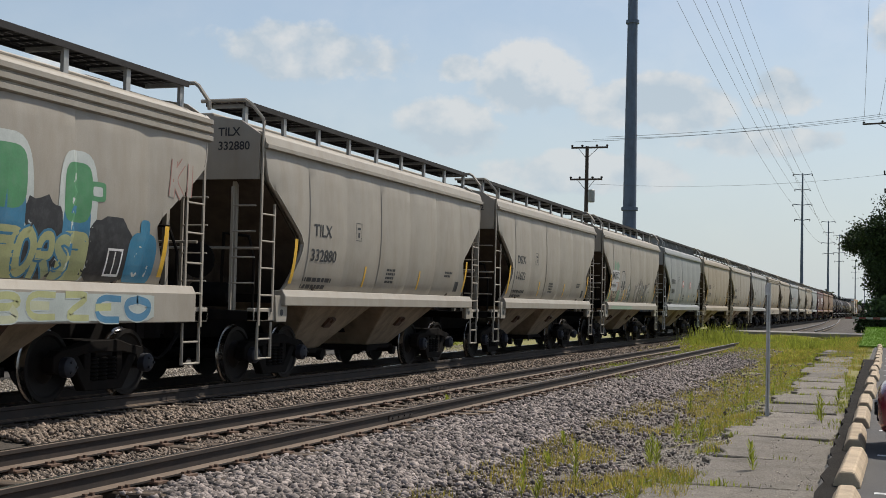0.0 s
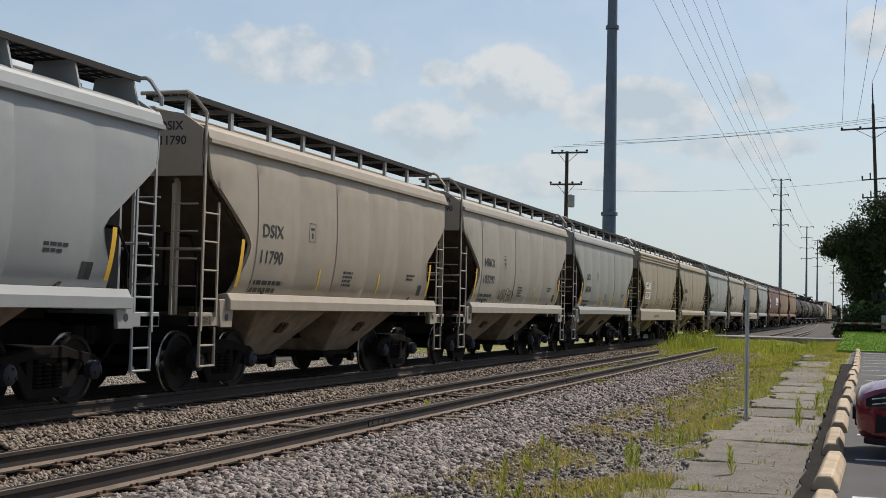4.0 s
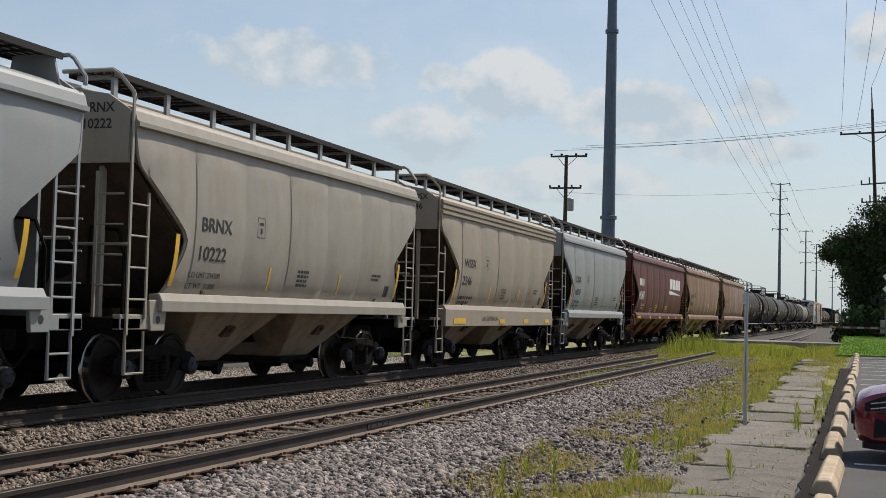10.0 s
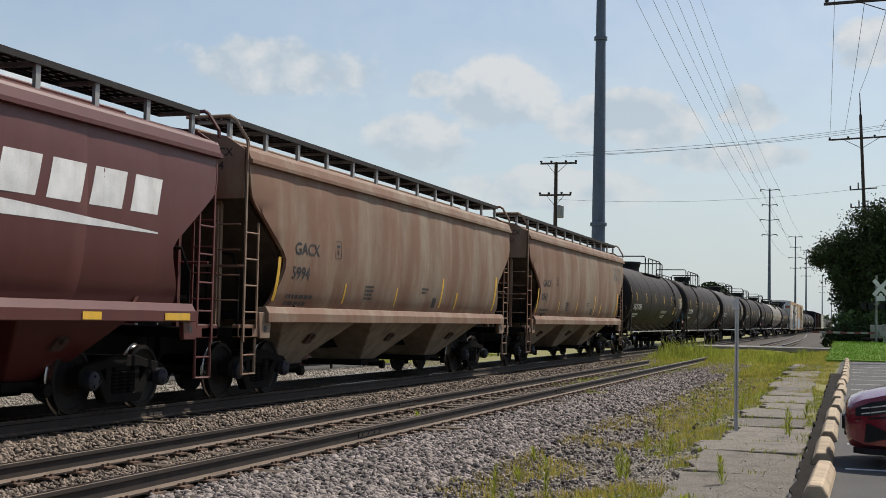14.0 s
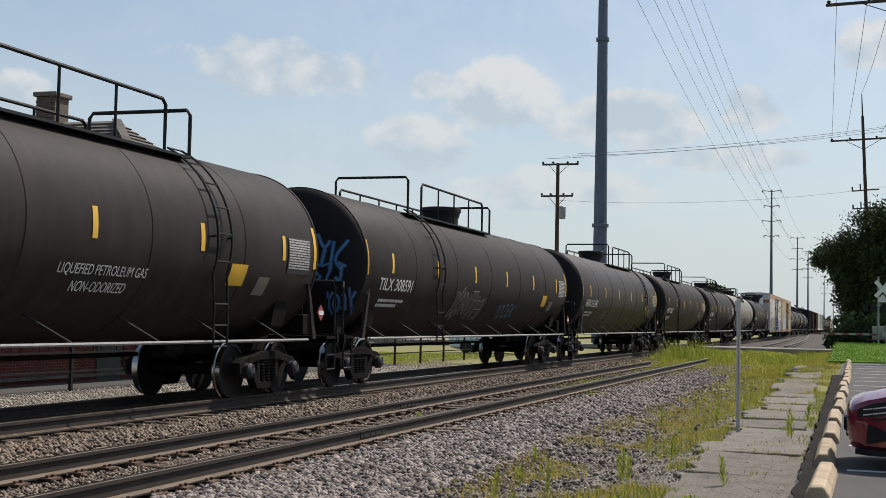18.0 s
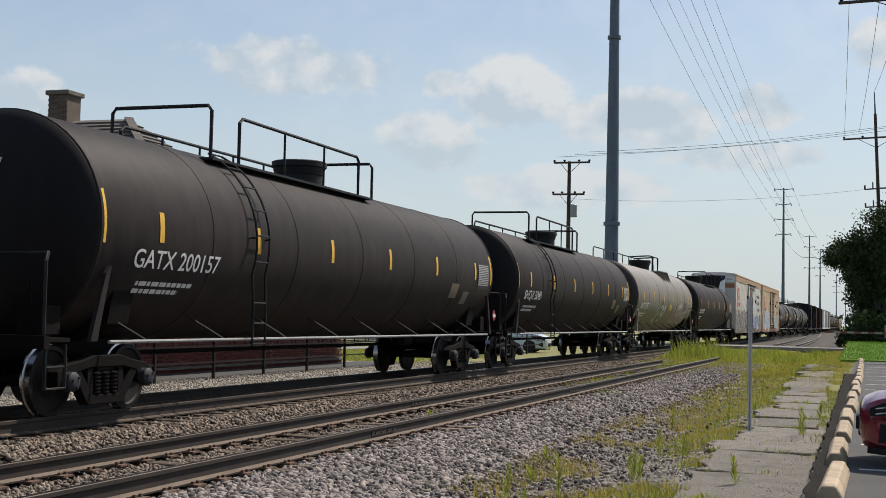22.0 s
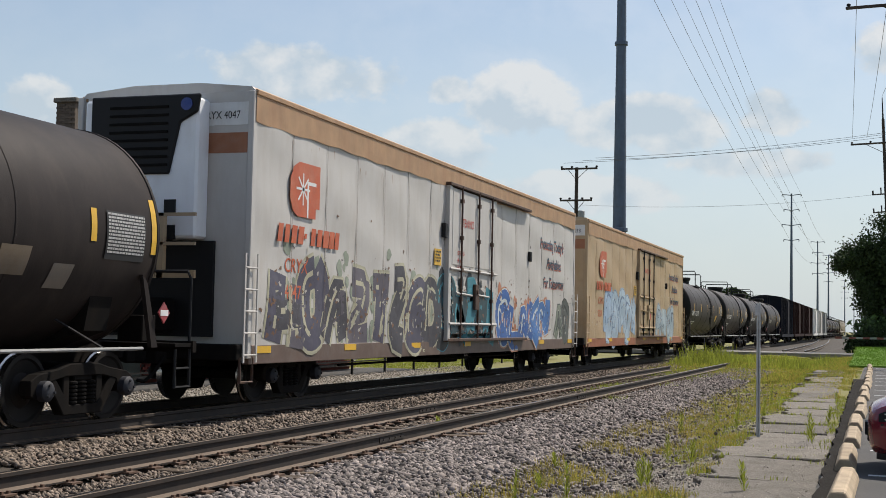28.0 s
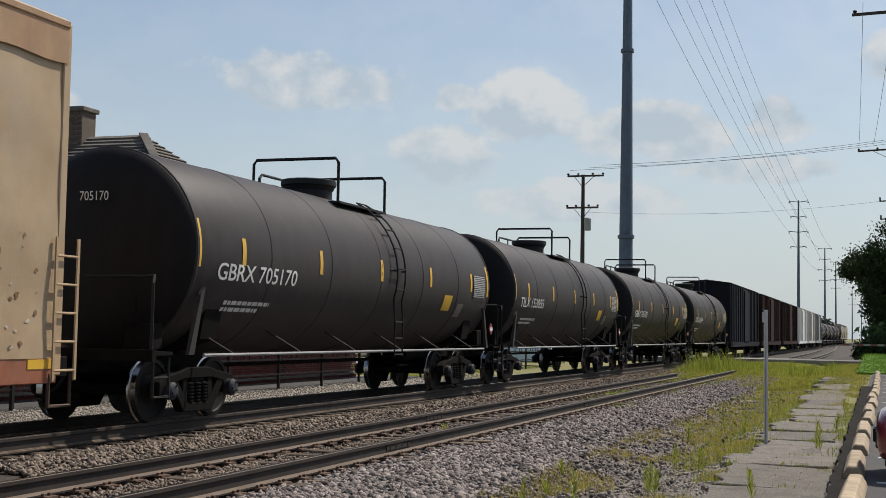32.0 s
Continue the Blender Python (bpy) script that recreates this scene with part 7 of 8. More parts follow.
def steel_pole(x, y, height, r0, r1, arms=(), flange=None, label="tall tapered steel transmission pole"):
    p = thing("transmission_pole", label, "utility pole", at=pose(x, y, ground_z(x, y) - 0.1))
    part("shaft", Build().lathe([(0, r0), (height, r1)], "z", 16), M["polesteel"], p, smooth=40)
    for z in flange or ():
        r = r0 + (r1 - r0) * z / height
        part("flange", Build().lathe([(z - 0.15, r + 0.02), (z - 0.13, r + 0.13), (z + 0.13, r + 0.13), (z + 0.15, r + 0.02)], "z", 16), M["polesteel"], p)
    for z, w in arms:
        part("crossarm", Build().rod((-w, 0, z + 0.15), (0, 0, z - 0.1), 0.09, 6).rod((0, 0, z - 0.1), (w, 0, z + 0.15), 0.09, 6), M["polesteel"], p)
        for s in (-1, 1):
            part("insulator", Build().lathe([(z - 0.35, 0.06), (z - 0.2, 0.12), (z, 0.07), (z + 0.15, 0.05)], "z", 8, (s * w, 0, 0)), M["blackiron"], p)
    return p


tower = steel_pole(-19.3, 100.0, 44.0, 0.62, 0.22, flange=(24.3, 9.5), arms=((37, 2.0), (40.5, 2.0), (43.5, 2.0)))
for y, h in ((290.0, 31.8), (418.0, 30.0), (510.0, 31.0), (760.0, 31.0), (1050.0, 31.0)):
    steel_pole(-18.0, y, h, 0.42, 0.16, arms=((h - 0.3, 2.0), (h - 3.6, 1.6), (h - 6.9, 2.0), (h - 10.2, 1.6)))


def wire(p, q, sag, r, label="overhead power line cable", n=12):
    p, q = Vector(p), Vector(q)
    pts = [p.lerp(q, i / n) - Vector((0, 0, 4 * sag * (i / n) * (1 - i / n))) for i in range(n + 1)]
    b = Build().pipe(pts, r, 4)
    return solid("overhead_wire", b, M["wire"], label, "cable", "overhead wires")


for z0, z1, w0, w1 in ((43.2, 31.3, 2, 2), (40.2, 27.7, 2, 1.6), (36.7, 24.4, 2, 2)):
    for s in (-1, 1):
        wire((-19.3 + s * w0, 100, z0), (-18.0 + s * w1, 290, z1), 2.2, 0.022)
for s in (-1, 1):
    for z in (31.3, 24.4):
        wire((-18.0 + s * 2, 290, z), (-18.0 + s * 2, 418, z - 1.8), 1.5, 0.03)


def wood_pole(x, y, height, arms, label, lean=0.0, turn=0.0, base_r=0.17):
    p = thing("utility_pole", label, "utility pole", at=pose(x, y, ground_z(x, y) - 0.1, 0, lean, turn))
    part("shaft", Build().lathe([(0, base_r), (height, base_r * 0.6)], "z", 12), M["polewood"], p, smooth=40)
    for z, a, b in arms:
        part("crossarm", Build().box(a, b, -0.2, -0.09, z - 0.06, z + 0.06), M["polewood"], p, bevel=0.01)
        part("arm_brace", Build().rod((a * 0.55, -0.15, z - 0.03), (0, -0.15, z - 0.75), 0.02).rod((b * 0.55, -0.15, z - 0.03), (0, -0.15, z - 0.75), 0.02), M["polewood"], p)
        for t in (0.02, 0.3, 0.7, 0.98):
            part("insulator", Build().lathe([(z + 0.06, 0.03), (z + 0.1, 0.08), (z + 0.16, 0.09), (z + 0.2, 0.04)], "z", 8, (a + (b - a) * t, -0.145, 0)), M["blackiron"], p)
    return p


pa = wood_pole(-19.36, 85, 12.6, ((12.5, -1.05, 1.45), (10.35, -1.1, 1.1)), "dark wooden utility pole with two crossarms and a transformer", base_r=0.19)
part("transformer", Build().lathe([(8.8, 0.2), (8.85, 0.24), (9.6, 0.24), (9.65, 0.2)], "z", 12, (0.36, -0.1, 0)), M["galv"], pa, "grey can transformer")
pr = wood_pole(0.98, 98, 17.1, ((15.35, -2.3, 2.3),), "brown wooden utility pole with a long crossarm above the trees", lean=-2.2, base_r=0.17)
part("pole_top_pin", Build().rod((0, 0, 17.0), (0, 0, 18.7), 0.06, 6, 0.03), M["blackiron"], pr)
for z in (11.6, 10.3):
    part("side_arm", Build().rod((-0.95, -0.2, z), (0.95, -0.2, z + 0.05), 0.05).rod((-0.9, -0.2, z), (-0.9, -0.2, z + 0.3), 0.06).rod((-0.35, -0.2, z), (-0.35, -0.2, z + 0.5), 0.05), M["polewood"], pr)
pn = wood_pole(1.9, 56.0, 16.5, ((15.25, -3.2, 2.6),), "dark wooden utility pole beside the parking lot", turn=-6, base_r=0.22)
for z0, dx, z1 in ((12.75, 1.3, 16.9), (12.45, -0.9, 16.5), (12.6, 0.4, 16.4)):
    wire((-19.36 + dx, 85, z0), (8.0 + dx, 97, z1), 0.5, 0.014)
wire((-19.36, 85, 9.6), (8.0, 97, 12.5), 0.9, 0.010)
for dx in (-2.2, -1.2, 1.2, 2.2):
    wire((0.4 + dx, 98, 15.5), (1.9 + dx * 1.25, 56.0 + dx * 0.1, 15.4), 0.35, 0.014)
wire((0.25, 98, 18.5), (1.7, 56, 16.6), 0.5, 0.014)

# ---------- sign post ----------
sp = thing("sign_post", "grey weathered metal post standing in grass", "post", at=pose(-1.63, 19.0, -0.22))
part("post", Build().prism([(-0.028, -0.015), (-0.010, -0.015), (-0.010, 0.015), (0.010, 0.015), (0.010, -0.015), (0.028, -0.015), (0.028, -0.02), (0.005, -0.02), (0.005, 0.01), (-0.005, 0.01), (-0.005, -0.02), (-0.028, -0.02)], "z", -0.1, 1.98), M["post_grey"], sp)
part("top_bracket", Build().box(-0.05, 0.012, -0.045, -0.03, 1.80, 1.95), M["post_grey"], sp)

# ---------- parking lot, wheel stops, pavement ----------
lot = Build().box(-0.55, 26, -6, 57, -0.30, -0.10)
solid("parking_lot", lot, M["asphalt"], "worn asphalt parking lot", "parking lot", kind="structure")
for k in range(18):
    y = 5.4 + 2.95 * k + 2.75
    solid("stall_line", Build().box(-0.1, 5.2, y - 0.05, y + 0.05, -0.102, -0.0965), M["lineaint"], "worn white parking stall line", "road marking", "stall lines", "structure")
STOP = Build()
prof = [(-0.115, 0), (0.115, 0), (0.10, 0.06), (0.055, 0.135), (-0.055, 0.135), (-0.10, 0.06)]
stop_me = STOP.prism(prof, "y", 0, 2.15).mesh("wheel_stop", M["stop"], bevel=0.012)
for k in range(18):
    y = 14.25 + 2.95 * (k - 3) + rng.uniform(-0.05, 0.05)
    o = tagged(new("wheel_stop", stop_me), "tan concrete wheel stop at the lot's edge", "wheel stop", "wheel stops")
    o.matrix_basis = pose(-0.32 + rng.uniform(-0.02, 0.02), y, -0.10, 0, 0, rng.uniform(-0.8, 0.8))
walkway = thing("pavement", "broken old concrete paving slabs with grass in the joints", "pavement", kind="structure")
SLABS, y0 = [], 7.0
while y0 < 52:
    SLABS.append((y0, float(rng.choice((1.15, 1.5, 1.9, 2.5)) * rng.uniform(0.9, 1.1))))
    y0 += SLABS[-1][1] + rng.uniform(0.02, 0.09)
for k, (y0, w) in enumerate(SLABS):
    l0 = -1.34 - 0.022 * (y0 - 12.8) + 0.13 * math.sin(2.3 * k) - (0.12 if y0 < 12.5 else 0) - 0.38 + 0.24 * smoothstep(17, 27, y0)
    l1 = -0.60 - 0.018 * (y0 - 13) + rng.uniform(-0.05, 0.03) + 0.09 * (1 - smoothstep(12, 19, y0))
    skew = rng.uniform(-0.16, 0.16)
    eighths, fifths = np.arange(8) / 8, np.arange(5) / 5
    edge = [(l0 + (l1 - l0) * t, y0 + skew * t) for t in eighths] + [(l1, y0 + skew + w * t) for t in fifths] \
        + [(l1 + (l0 - l1) * t, y0 + w + skew * (1 - t)) for t in eighths] + [(l0, y0 + w * (1 - t)) for t in eighths]
    pts = [(x + rng.uniform(-0.06, 0.06) * (1.6 if x < l0 + 0.05 else 0.7), y + rng.uniform(-0.035, 0.035)) for x, y in edge]
    part("slab", Build().prism(pts, "z", -0.12, 0.0), M["concrete"], walkway, bevel=0.012, at=Matrix.Translation((-1.1, y0 + 0.7, -0.142 + rng.uniform(-0.022, 0.010))) @ pose(0, 0, 0, rng.uniform(-1.0, 1.0), rng.uniform(-1.3, 1.3), 0) @ Matrix.Translation((1.1, -y0 - 0.7, 0)))
crumb_y = along(420, 9.5, 36)
crumb_x = rng.uniform(0, 1, 420) ** 0.7 * 0.72 - 1.34 - 0.02 * (crumb_y - 12.8)
scatter_stones("gravel", "grit and crumbs lying on the paving", crumb_x, crumb_y, (0.006, 0.022), M["stone_pale"], (OCT_V, OCT_F), lift=-0.138)
for k in range(16):
    y0 = 9.3 + 1.7 * k + rng.uniform(0, 0.8)
    x0, run, turn_ = -1.5 - 0.02 * (y0 - 13) + rng.uniform(0, 0.5), rng.uniform(0.04, 0.10), rng.uniform(-0.22, 0.22)
    pts = [(x0 + run * j + rng.uniform(-0.02, 0.02), y0 + turn_ * j + rng.uniform(-0.05, 0.05), -0.134) for j in range(7)]
    rows = [[(x, y - 0.010 * rng.uniform(0.3, 1.2), z), (x, y + 0.010 * rng.uniform(0.3, 1.2), z)] for x, y, z in pts]
    part("crack", Build().grid(rows), M["crack"], walkway, fix=False)
edge = [(-0.30, 6.0), (-0.30, 42.0)] + [(-0.50 - 0.006 * (y - 6) + rng.uniform(-0.03, 0.03), y) for y in np.arange(42.0, 5.9, -0.4)]
solid("asphalt_edge", Build().prism(edge, "z", -0.2, -0.090), mat("dark_asphalt_edge", (0.026, 0.023, 0.020), 0.95, vary=0.4, fine=150, bump=0.8, spec=0.08), "dark crumbling asphalt edge beside the wheel stops", "asphalt", kind="structure")
solid("road", Build().box(-60, 40, 85.5, 91, -0.30, -0.06), M["asphalt_pale"], "pale road crossing the tracks", "road", kind="structure")
def lawn_z(x, y):
    """The lawn rises gently towards the road."""
    return -0.06 + 0.50 * np.clip((y - 58) / 22, 0, 1) ** 1.5


solid("lawn", Build().slab([[(x, y, float(lawn_z(x, y))) for x in (-1.2, 4, 12, 26)] for y in (58, 62, 66, 70, 74, 78, 82.5)], (0, 0, -0.5)), M["lawn"], "bright green mown lawn", "lawn", kind="structure")

# ---------- plants ----------


def blades(name, label, xs, ys, hs, width, material, per=1, spread=0.06, lift=None):
    """Bent grass blades, three triangles each, in one mesh."""
    xs, ys, hs = (np.repeat(np.asarray(v, float), per) for v in (xs, ys, hs))
    n = len(xs)
    zs = np.array([ground_z(x, y) for x, y in zip(xs, ys)]) if lift is None else lift(xs, ys) if callable(lift) else np.full(n, lift)
    xs, ys = xs + rng.normal(0, spread, n), ys + rng.normal(0, spread, n)
    h = hs * rng.uniform(0.55, 1.25, n)
    a = rng.uniform(0, 6.283, n)
    lean = rng.uniform(0.1, 0.6, n) * h
    w = width * rng.uniform(0.6, 1.3, n)
    dx, dy = np.cos(a), np.sin(a)
    base = np.stack([xs, ys, zs - 0.02], -1)
    side = np.stack([-dy * w, dx * w, np.zeros(n)], -1)
    mid = base + np.stack([dx * lean * 0.3, dy * lean * 0.3, h * 0.6], -1)
    tip = base + np.stack([dx * lean, dy * lean, h], -1)
    v = np.stack([base - side, base + side, mid - side * 0.7, mid + side * 0.7, tip], 1).reshape(-1, 3)
    f = (np.array([(0, 1, 3), (0, 3, 2), (2, 3, 4)])[None] + (np.arange(n) * 5)[:, None, None]).reshape(-1, 3)
    return tagged(new(name, tri_mesh(name, v, f, material)), label, "grass", kind="stuff")


def patchy(n, x0, x1, y0, y1, power, keep):
    x, y = rng.uniform(x0, x1, n), along(n, y0, y1, power)
    m = np.array([keep(a, b, noise.noise(Vector((a * 0.9, b * 0.55, 2.2)))) for a, b in zip(x, y)])
    return x[m], y[m]


gx, gy = patchy(14000, -4.5, -0.62, 10.5, 58, 1.35, lambda x, y, w: (-2.6 + 0.5 * w - 0.02 * (y - 12) < x < -1.62 - 0.022 * (y - 12.8) + 0.1 * w + 0.24 * smoothstep(17, 27, y) and w > 0.04 - 0.028 * (y - 12)) or (x < -2.2 and w > 0.36 - 0.02 * (y - 12) + max(0, (-3.4 - x) * 0.25))
                or (x > -0.62 - 0.018 * (y - 13) + 0.08 * w and y > 15 and w > -0.2) or (y > 34 and x > -1.7 and w > 0.1))
blades("grass", "patchy yellow-green grass along the paving", gx, gy, np.full(len(gx), 0.075), 0.005, M["blade"], per=7)
gx, gy = patchy(5500, -4.3, -0.7, 10.5, 58, 1.35, lambda x, y, w: w > 0.05 - 0.014 * (y - 12) and (x < -1.66 - 0.022 * (y - 12.8) + 0.24 * smoothstep(17, 27, y) or y > 30))
blades("grass", "dry yellowing grass", gx, gy, np.full(len(gx), 0.13), 0.005, M["blade_dry"], per=6)
gx = np.concatenate([rng.uniform(-1.75, -0.62, 60) - 0.02 * (y - 13) for y, w in SLABS])
gy = np.concatenate([np.full(60, y - 0.03) + rng.normal(0, 0.04, 60) for y, w in SLABS])
kk = (gy > 10) & (rng.uniform(0, 1, len(gx)) < np.clip((gy - 9) / 26, 0.18, 0.9)) & (np.sin(gx * 9 + gy * 5) > -0.2)
blades("grass", "grass in the joints of the paving", gx[kk], gy[kk], np.full(int(kk.sum()), 0.07), 0.006, M["blade"], per=6, lift=-0.16)
gx, gy = patchy(5200, -9.0, -1.2, 46, 82, 1.2, lambda x, y, w: y > 52 + 4 * w or x > -5)
blades("grass", "unmown grass round the siding's end", gx, gy, np.full(len(gx), 0.12), 0.011, M["blade"], per=7, spread=0.15)
gx, gy = patchy(2600, -9.0, -1.2, 46, 82, 1.2, lambda x, y, w: y > 50 + 4 * w or x > -5)
blades("grass", "dry yellow grass round the siding's end", gx, gy, np.full(len(gx), 0.15), 0.010, M["blade_dry"], per=6, spread=0.15)
gx, gy = patchy(1100, -9.0, -4.8, 57, 74, 1.0, lambda x, y, w: x < -6.6 or w > 0.0)
blades("weeds", "tall weeds over the siding's buried end", gx, gy, 0.16 + 0.30 * rng.uniform(0, 1, len(gx)) ** 2, 0.012, M["blade"], per=7, spread=0.2)
gx, gy = rng.normal(-7.6, 0.55, 70), rng.normal(60.5, 1.2, 70)
blades("weeds", "clump of tall weeds beside the main track", gx, gy, rng.uniform(0.4, 0.95, 70), 0.014, M["blade"], per=9, spread=0.12)
gx, gy = patchy(700, -4.6, -2.2, 58, 76, 1.0, lambda x, y, w: w > 0.1)
blades("weeds", "tall weeds beside the road", gx, gy, 0.2 + 0.4 * rng.uniform(0, 1, len(gx)) ** 2, 0.014, M["blade"], per=8, spread=0.2)
gx, gy = patchy(1500, -8.6, -5.6, 30, 56, 1.1, lambda x, y, w: w > 0.25 - 0.015 * (y - 30))
blades("grass", "grass growing between the siding's rails", gx, gy, np.full(len(gx), 0.14), 0.008, M["blade"], per=7)
gx, gy = rng.uniform(-1.2, 14, 9000), rng.uniform(58, 82, 9000)
blades("lawn_grass", "short mown lawn grass", gx, gy, np.full(9000, 0.09), 0.014, M["lawn"], per=4, spread=0.1, lift=lawn_z)
gx, gy = rng.uniform(-30, -16.8, 6000), rng.uniform(46, 63.5, 6000)
blades("lawn_grass", "green verge beyond the fence", gx, gy, np.full(6000, 0.07), 0.02, M["blade"], per=4, spread=0.15)


def weed(x, y, h, seed, bushy=14, material=None):
    """A tall single-stemmed weed: stem and narrow leaves."""
    r = random.Random(seed)
    p = thing("weed_plant", "tall green weed growing out of gravel", "plant", "tall weeds", at=pose(x, y, ground_z(x, y) - 0.02))
    lean = (r.uniform(-0.06, 0.06), r.uniform(-0.06, 0.06))
    part("stem", Build().rod((0, 0, 0), (lean[0], lean[1], h), 0.007, 5, 0.003), M["blade"], p)
    lf = Build()
    for k in range(bushy * 3):
        t = 0.08 + 0.92 * k / (bushy * 3)
        a = 2.4 * k + r.uniform(-0.4, 0.4)
        l = (0.085 - 0.045 * t) * r.uniform(0.7, 1.3)
        c = Vector((lean[0] * t, lean[1] * t, h * t))
        d, s = Vector((math.cos(a), math.sin(a), 1.5)), Vector((-math.sin(a), math.cos(a), 0)) * 0.008
        lf.add([c - s * 0.4, c + d * l * 0.5 + s, c + d * l, c + d * l * 0.5 - s], [(0, 1, 2, 3)])
    part("leaves", lf.mesh("leaves", material or M["blade"], fix=False), None, p)


for k, (x, y, h) in enumerate(((-3.32, 12.0, 0.50), (-2.97, 12.8, 0.46), (-3.15, 11.9, 0.22), (-3.65, 14.4, 0.20), (-2.42, 13.9, 0.34), (-2.30, 13.6, 0.28), (-2.5, 14.4, 0.25), (-3.25, 22.6, 0.42), (-2.75, 17.8, 0.38),
                               (-1.20, 12.6, 0.30), (-0.92, 18.7, 0.42), (-0.86, 18.4, 0.35), (-2.62, 26.0, 0.55), (-2.9, 25.0, 0.5), (-3.9, 16.2, 0.22), (-7.0, 20.6, 0.18), (-2.2, 21.5, 0.35), (-2.0, 24.2, 0.4),
                               (-2.35, 30.5, 0.5), (-2.9, 33.0, 0.5), (-1.9, 36.0, 0.45), (-0.8, 22.3, 0.3), (-0.75, 26.5, 0.35), (-2.15, 15.8, 0.3))):
    weed(x, y, h, 900 + k)


def tree(x, y, crowns, trunk_h, seed, label, leaf=0.24, count=5200, leaf_m=None):
    """A broad tree: tapered trunk, limbs, and a crown of leaf clumps. crowns: (dx, dy, z, rx, ry, rz)."""
    r = np.random.default_rng(seed)
    t = thing("tree", label, "tree", at=pose(x, y, ground_z(x, y) - 0.1))
    part("trunk", Build().rod((0, 0, 0), (0.2, 0.1, trunk_h), 0.34, 10, 0.2), M["bark"], t, smooth=40)
    for dx, dy, z, rx, ry, rz in crowns:
        part("limb", Build().pipe([(0.15, 0.08, trunk_h * 0.7), (dx * 0.5, dy * 0.5, (trunk_h + z) * 0.48), (dx, dy, z)], 0.09, 6), M["bark"], t)
    per = count // len(crowns)
    vs = []
    for dx, dy, z, rx, ry, rz in crowns:
        clumps = 34
        cd = r.normal(size=(clumps, 3))
        cd /= np.linalg.norm(cd, axis=1, keepdims=True)
        cc = cd * np.array([rx, ry, rz]) * r.uniform(0.25, 1.0, (clumps, 1)) + np.array([dx, dy, z])
        which = r.integers(0, clumps, per)
        p = cc[which] + r.normal(0, 0.17, (per, 3)) * np.array([rx, ry, rz])
        a = r.normal(size=(per, 3))
        a /= np.linalg.norm(a, axis=1, keepdims=True)
        b = np.cross(a, r.normal(size=(per, 3)))
        b /= np.linalg.norm(b, axis=1, keepdims=True)
        s = leaf * r.uniform(0.5, 1.2, (per, 1))
        vs.append(np.stack([p - a * s, p + b * s * 0.55, p + a * s, p - b * s * 0.55], 1))
    v = np.concatenate(vs).reshape(-1, 3)
    n = len(v) // 4
    f = (np.array([(0, 1, 2), (0, 2, 3)])[None] + (np.arange(n) * 4)[:, None, None]).reshape(-1, 3)
    o = new("crown", tri_mesh("crown", v, f, leaf_m or M["leaf"]))
    o.parent = t
    return t


tree(3.2, 97, ((-4.6, 0, 6.7, 1.6, 2.0, 1.1), (-3.4, 0, 5.0, 1.8, 2.2, 1.3), (-3.0, 0, 3.2, 1.7, 2.0, 1.3), (-3.6, 0, 6.6, 2.3, 2.5, 1.7), (-2.2, 0.5, 8.0, 2.4, 2.5, 1.9), (0.4, 0, 9.2, 2.8, 2.6, 2.0), (2.6, 0, 9.8, 3.0, 2.6, 2.2), (-0.8, -0.6, 5.2, 3.0, 2.6, 2.4), (2.2, -0.6, 5.2, 3.2, 2.6, 2.6),
                (-1.9, -0.4, 3.4, 2.6, 2.2, 1.9), (1.4, -0.6, 2.6, 3.2, 2.4, 2.2)), 4.5, 3, "large dark green broadleaf tree beside the crossing", count=100000, leaf=0.12)
tree(9.5, 99, ((-2, 0, 8.5, 3.2, 2.6, 2.8), (1, 0, 11, 3.4, 2.6, 2.6), (3, 0, 8, 3.2, 2.6, 3.0), (0, -0.5, 5, 4.0, 2.6, 3.0), (0, -0.5, 2.6, 4.0, 2.4, 2.2)), 5, 4, "tall dark green broadleaf tree", count=26000, leaf=0.13)
tree(0.6, 94.5, ((-1.2, 0, 1.6, 1.4, 1.2, 1.2), (0.6, 0, 2.2, 1.6, 1.2, 1.5), (1.9, 0.1, 1.5, 1.5, 1.2, 1.2)), 1.2, 5, "lighter green bushy shrub under the trees", count=3000, leaf=0.17,
     leaf_m=mat("shrub_leaf", (0.07, 0.12, 0.025), 0.6, per_piece=0.5, vary=0.3))
tree(4.0, 93.2, [(-5.2 + 1.3 * k, 0.3 * (k % 3), 0.9 + 0.25 * ((k * 7) % 3), 1.1, 0.9, 0.9) for k in range(11)], 0.8, 8, "low dark green hedge along the road", count=16000, leaf=0.14)
tree(-31.0, 300, ((-1, 0, 9.5, 2.2, 2, 2.0), (1.4, 0, 8.4, 2.2, 2, 2.0), (0, 0, 6, 3.4, 2.5, 2.6)), 5, 6, "distant green tree behind the train", count=2200, leaf=0.5)
for k in range(9):
    x = -26 + 0.5 * k if k < 4 else 6 + 7 * (k - 4)
    tree(-150 + 30 * k if k < 5 else 20 + 24 * (k - 5), 620 + 30 * (k % 3), ((-4, 0, 6, 5, 4, 4), (4, 0, 5, 5, 4, 4), (0, 0, 8, 5, 4, 4)), 4, 40 + k, "far green tree on the horizon", count=900, leaf=1.3)

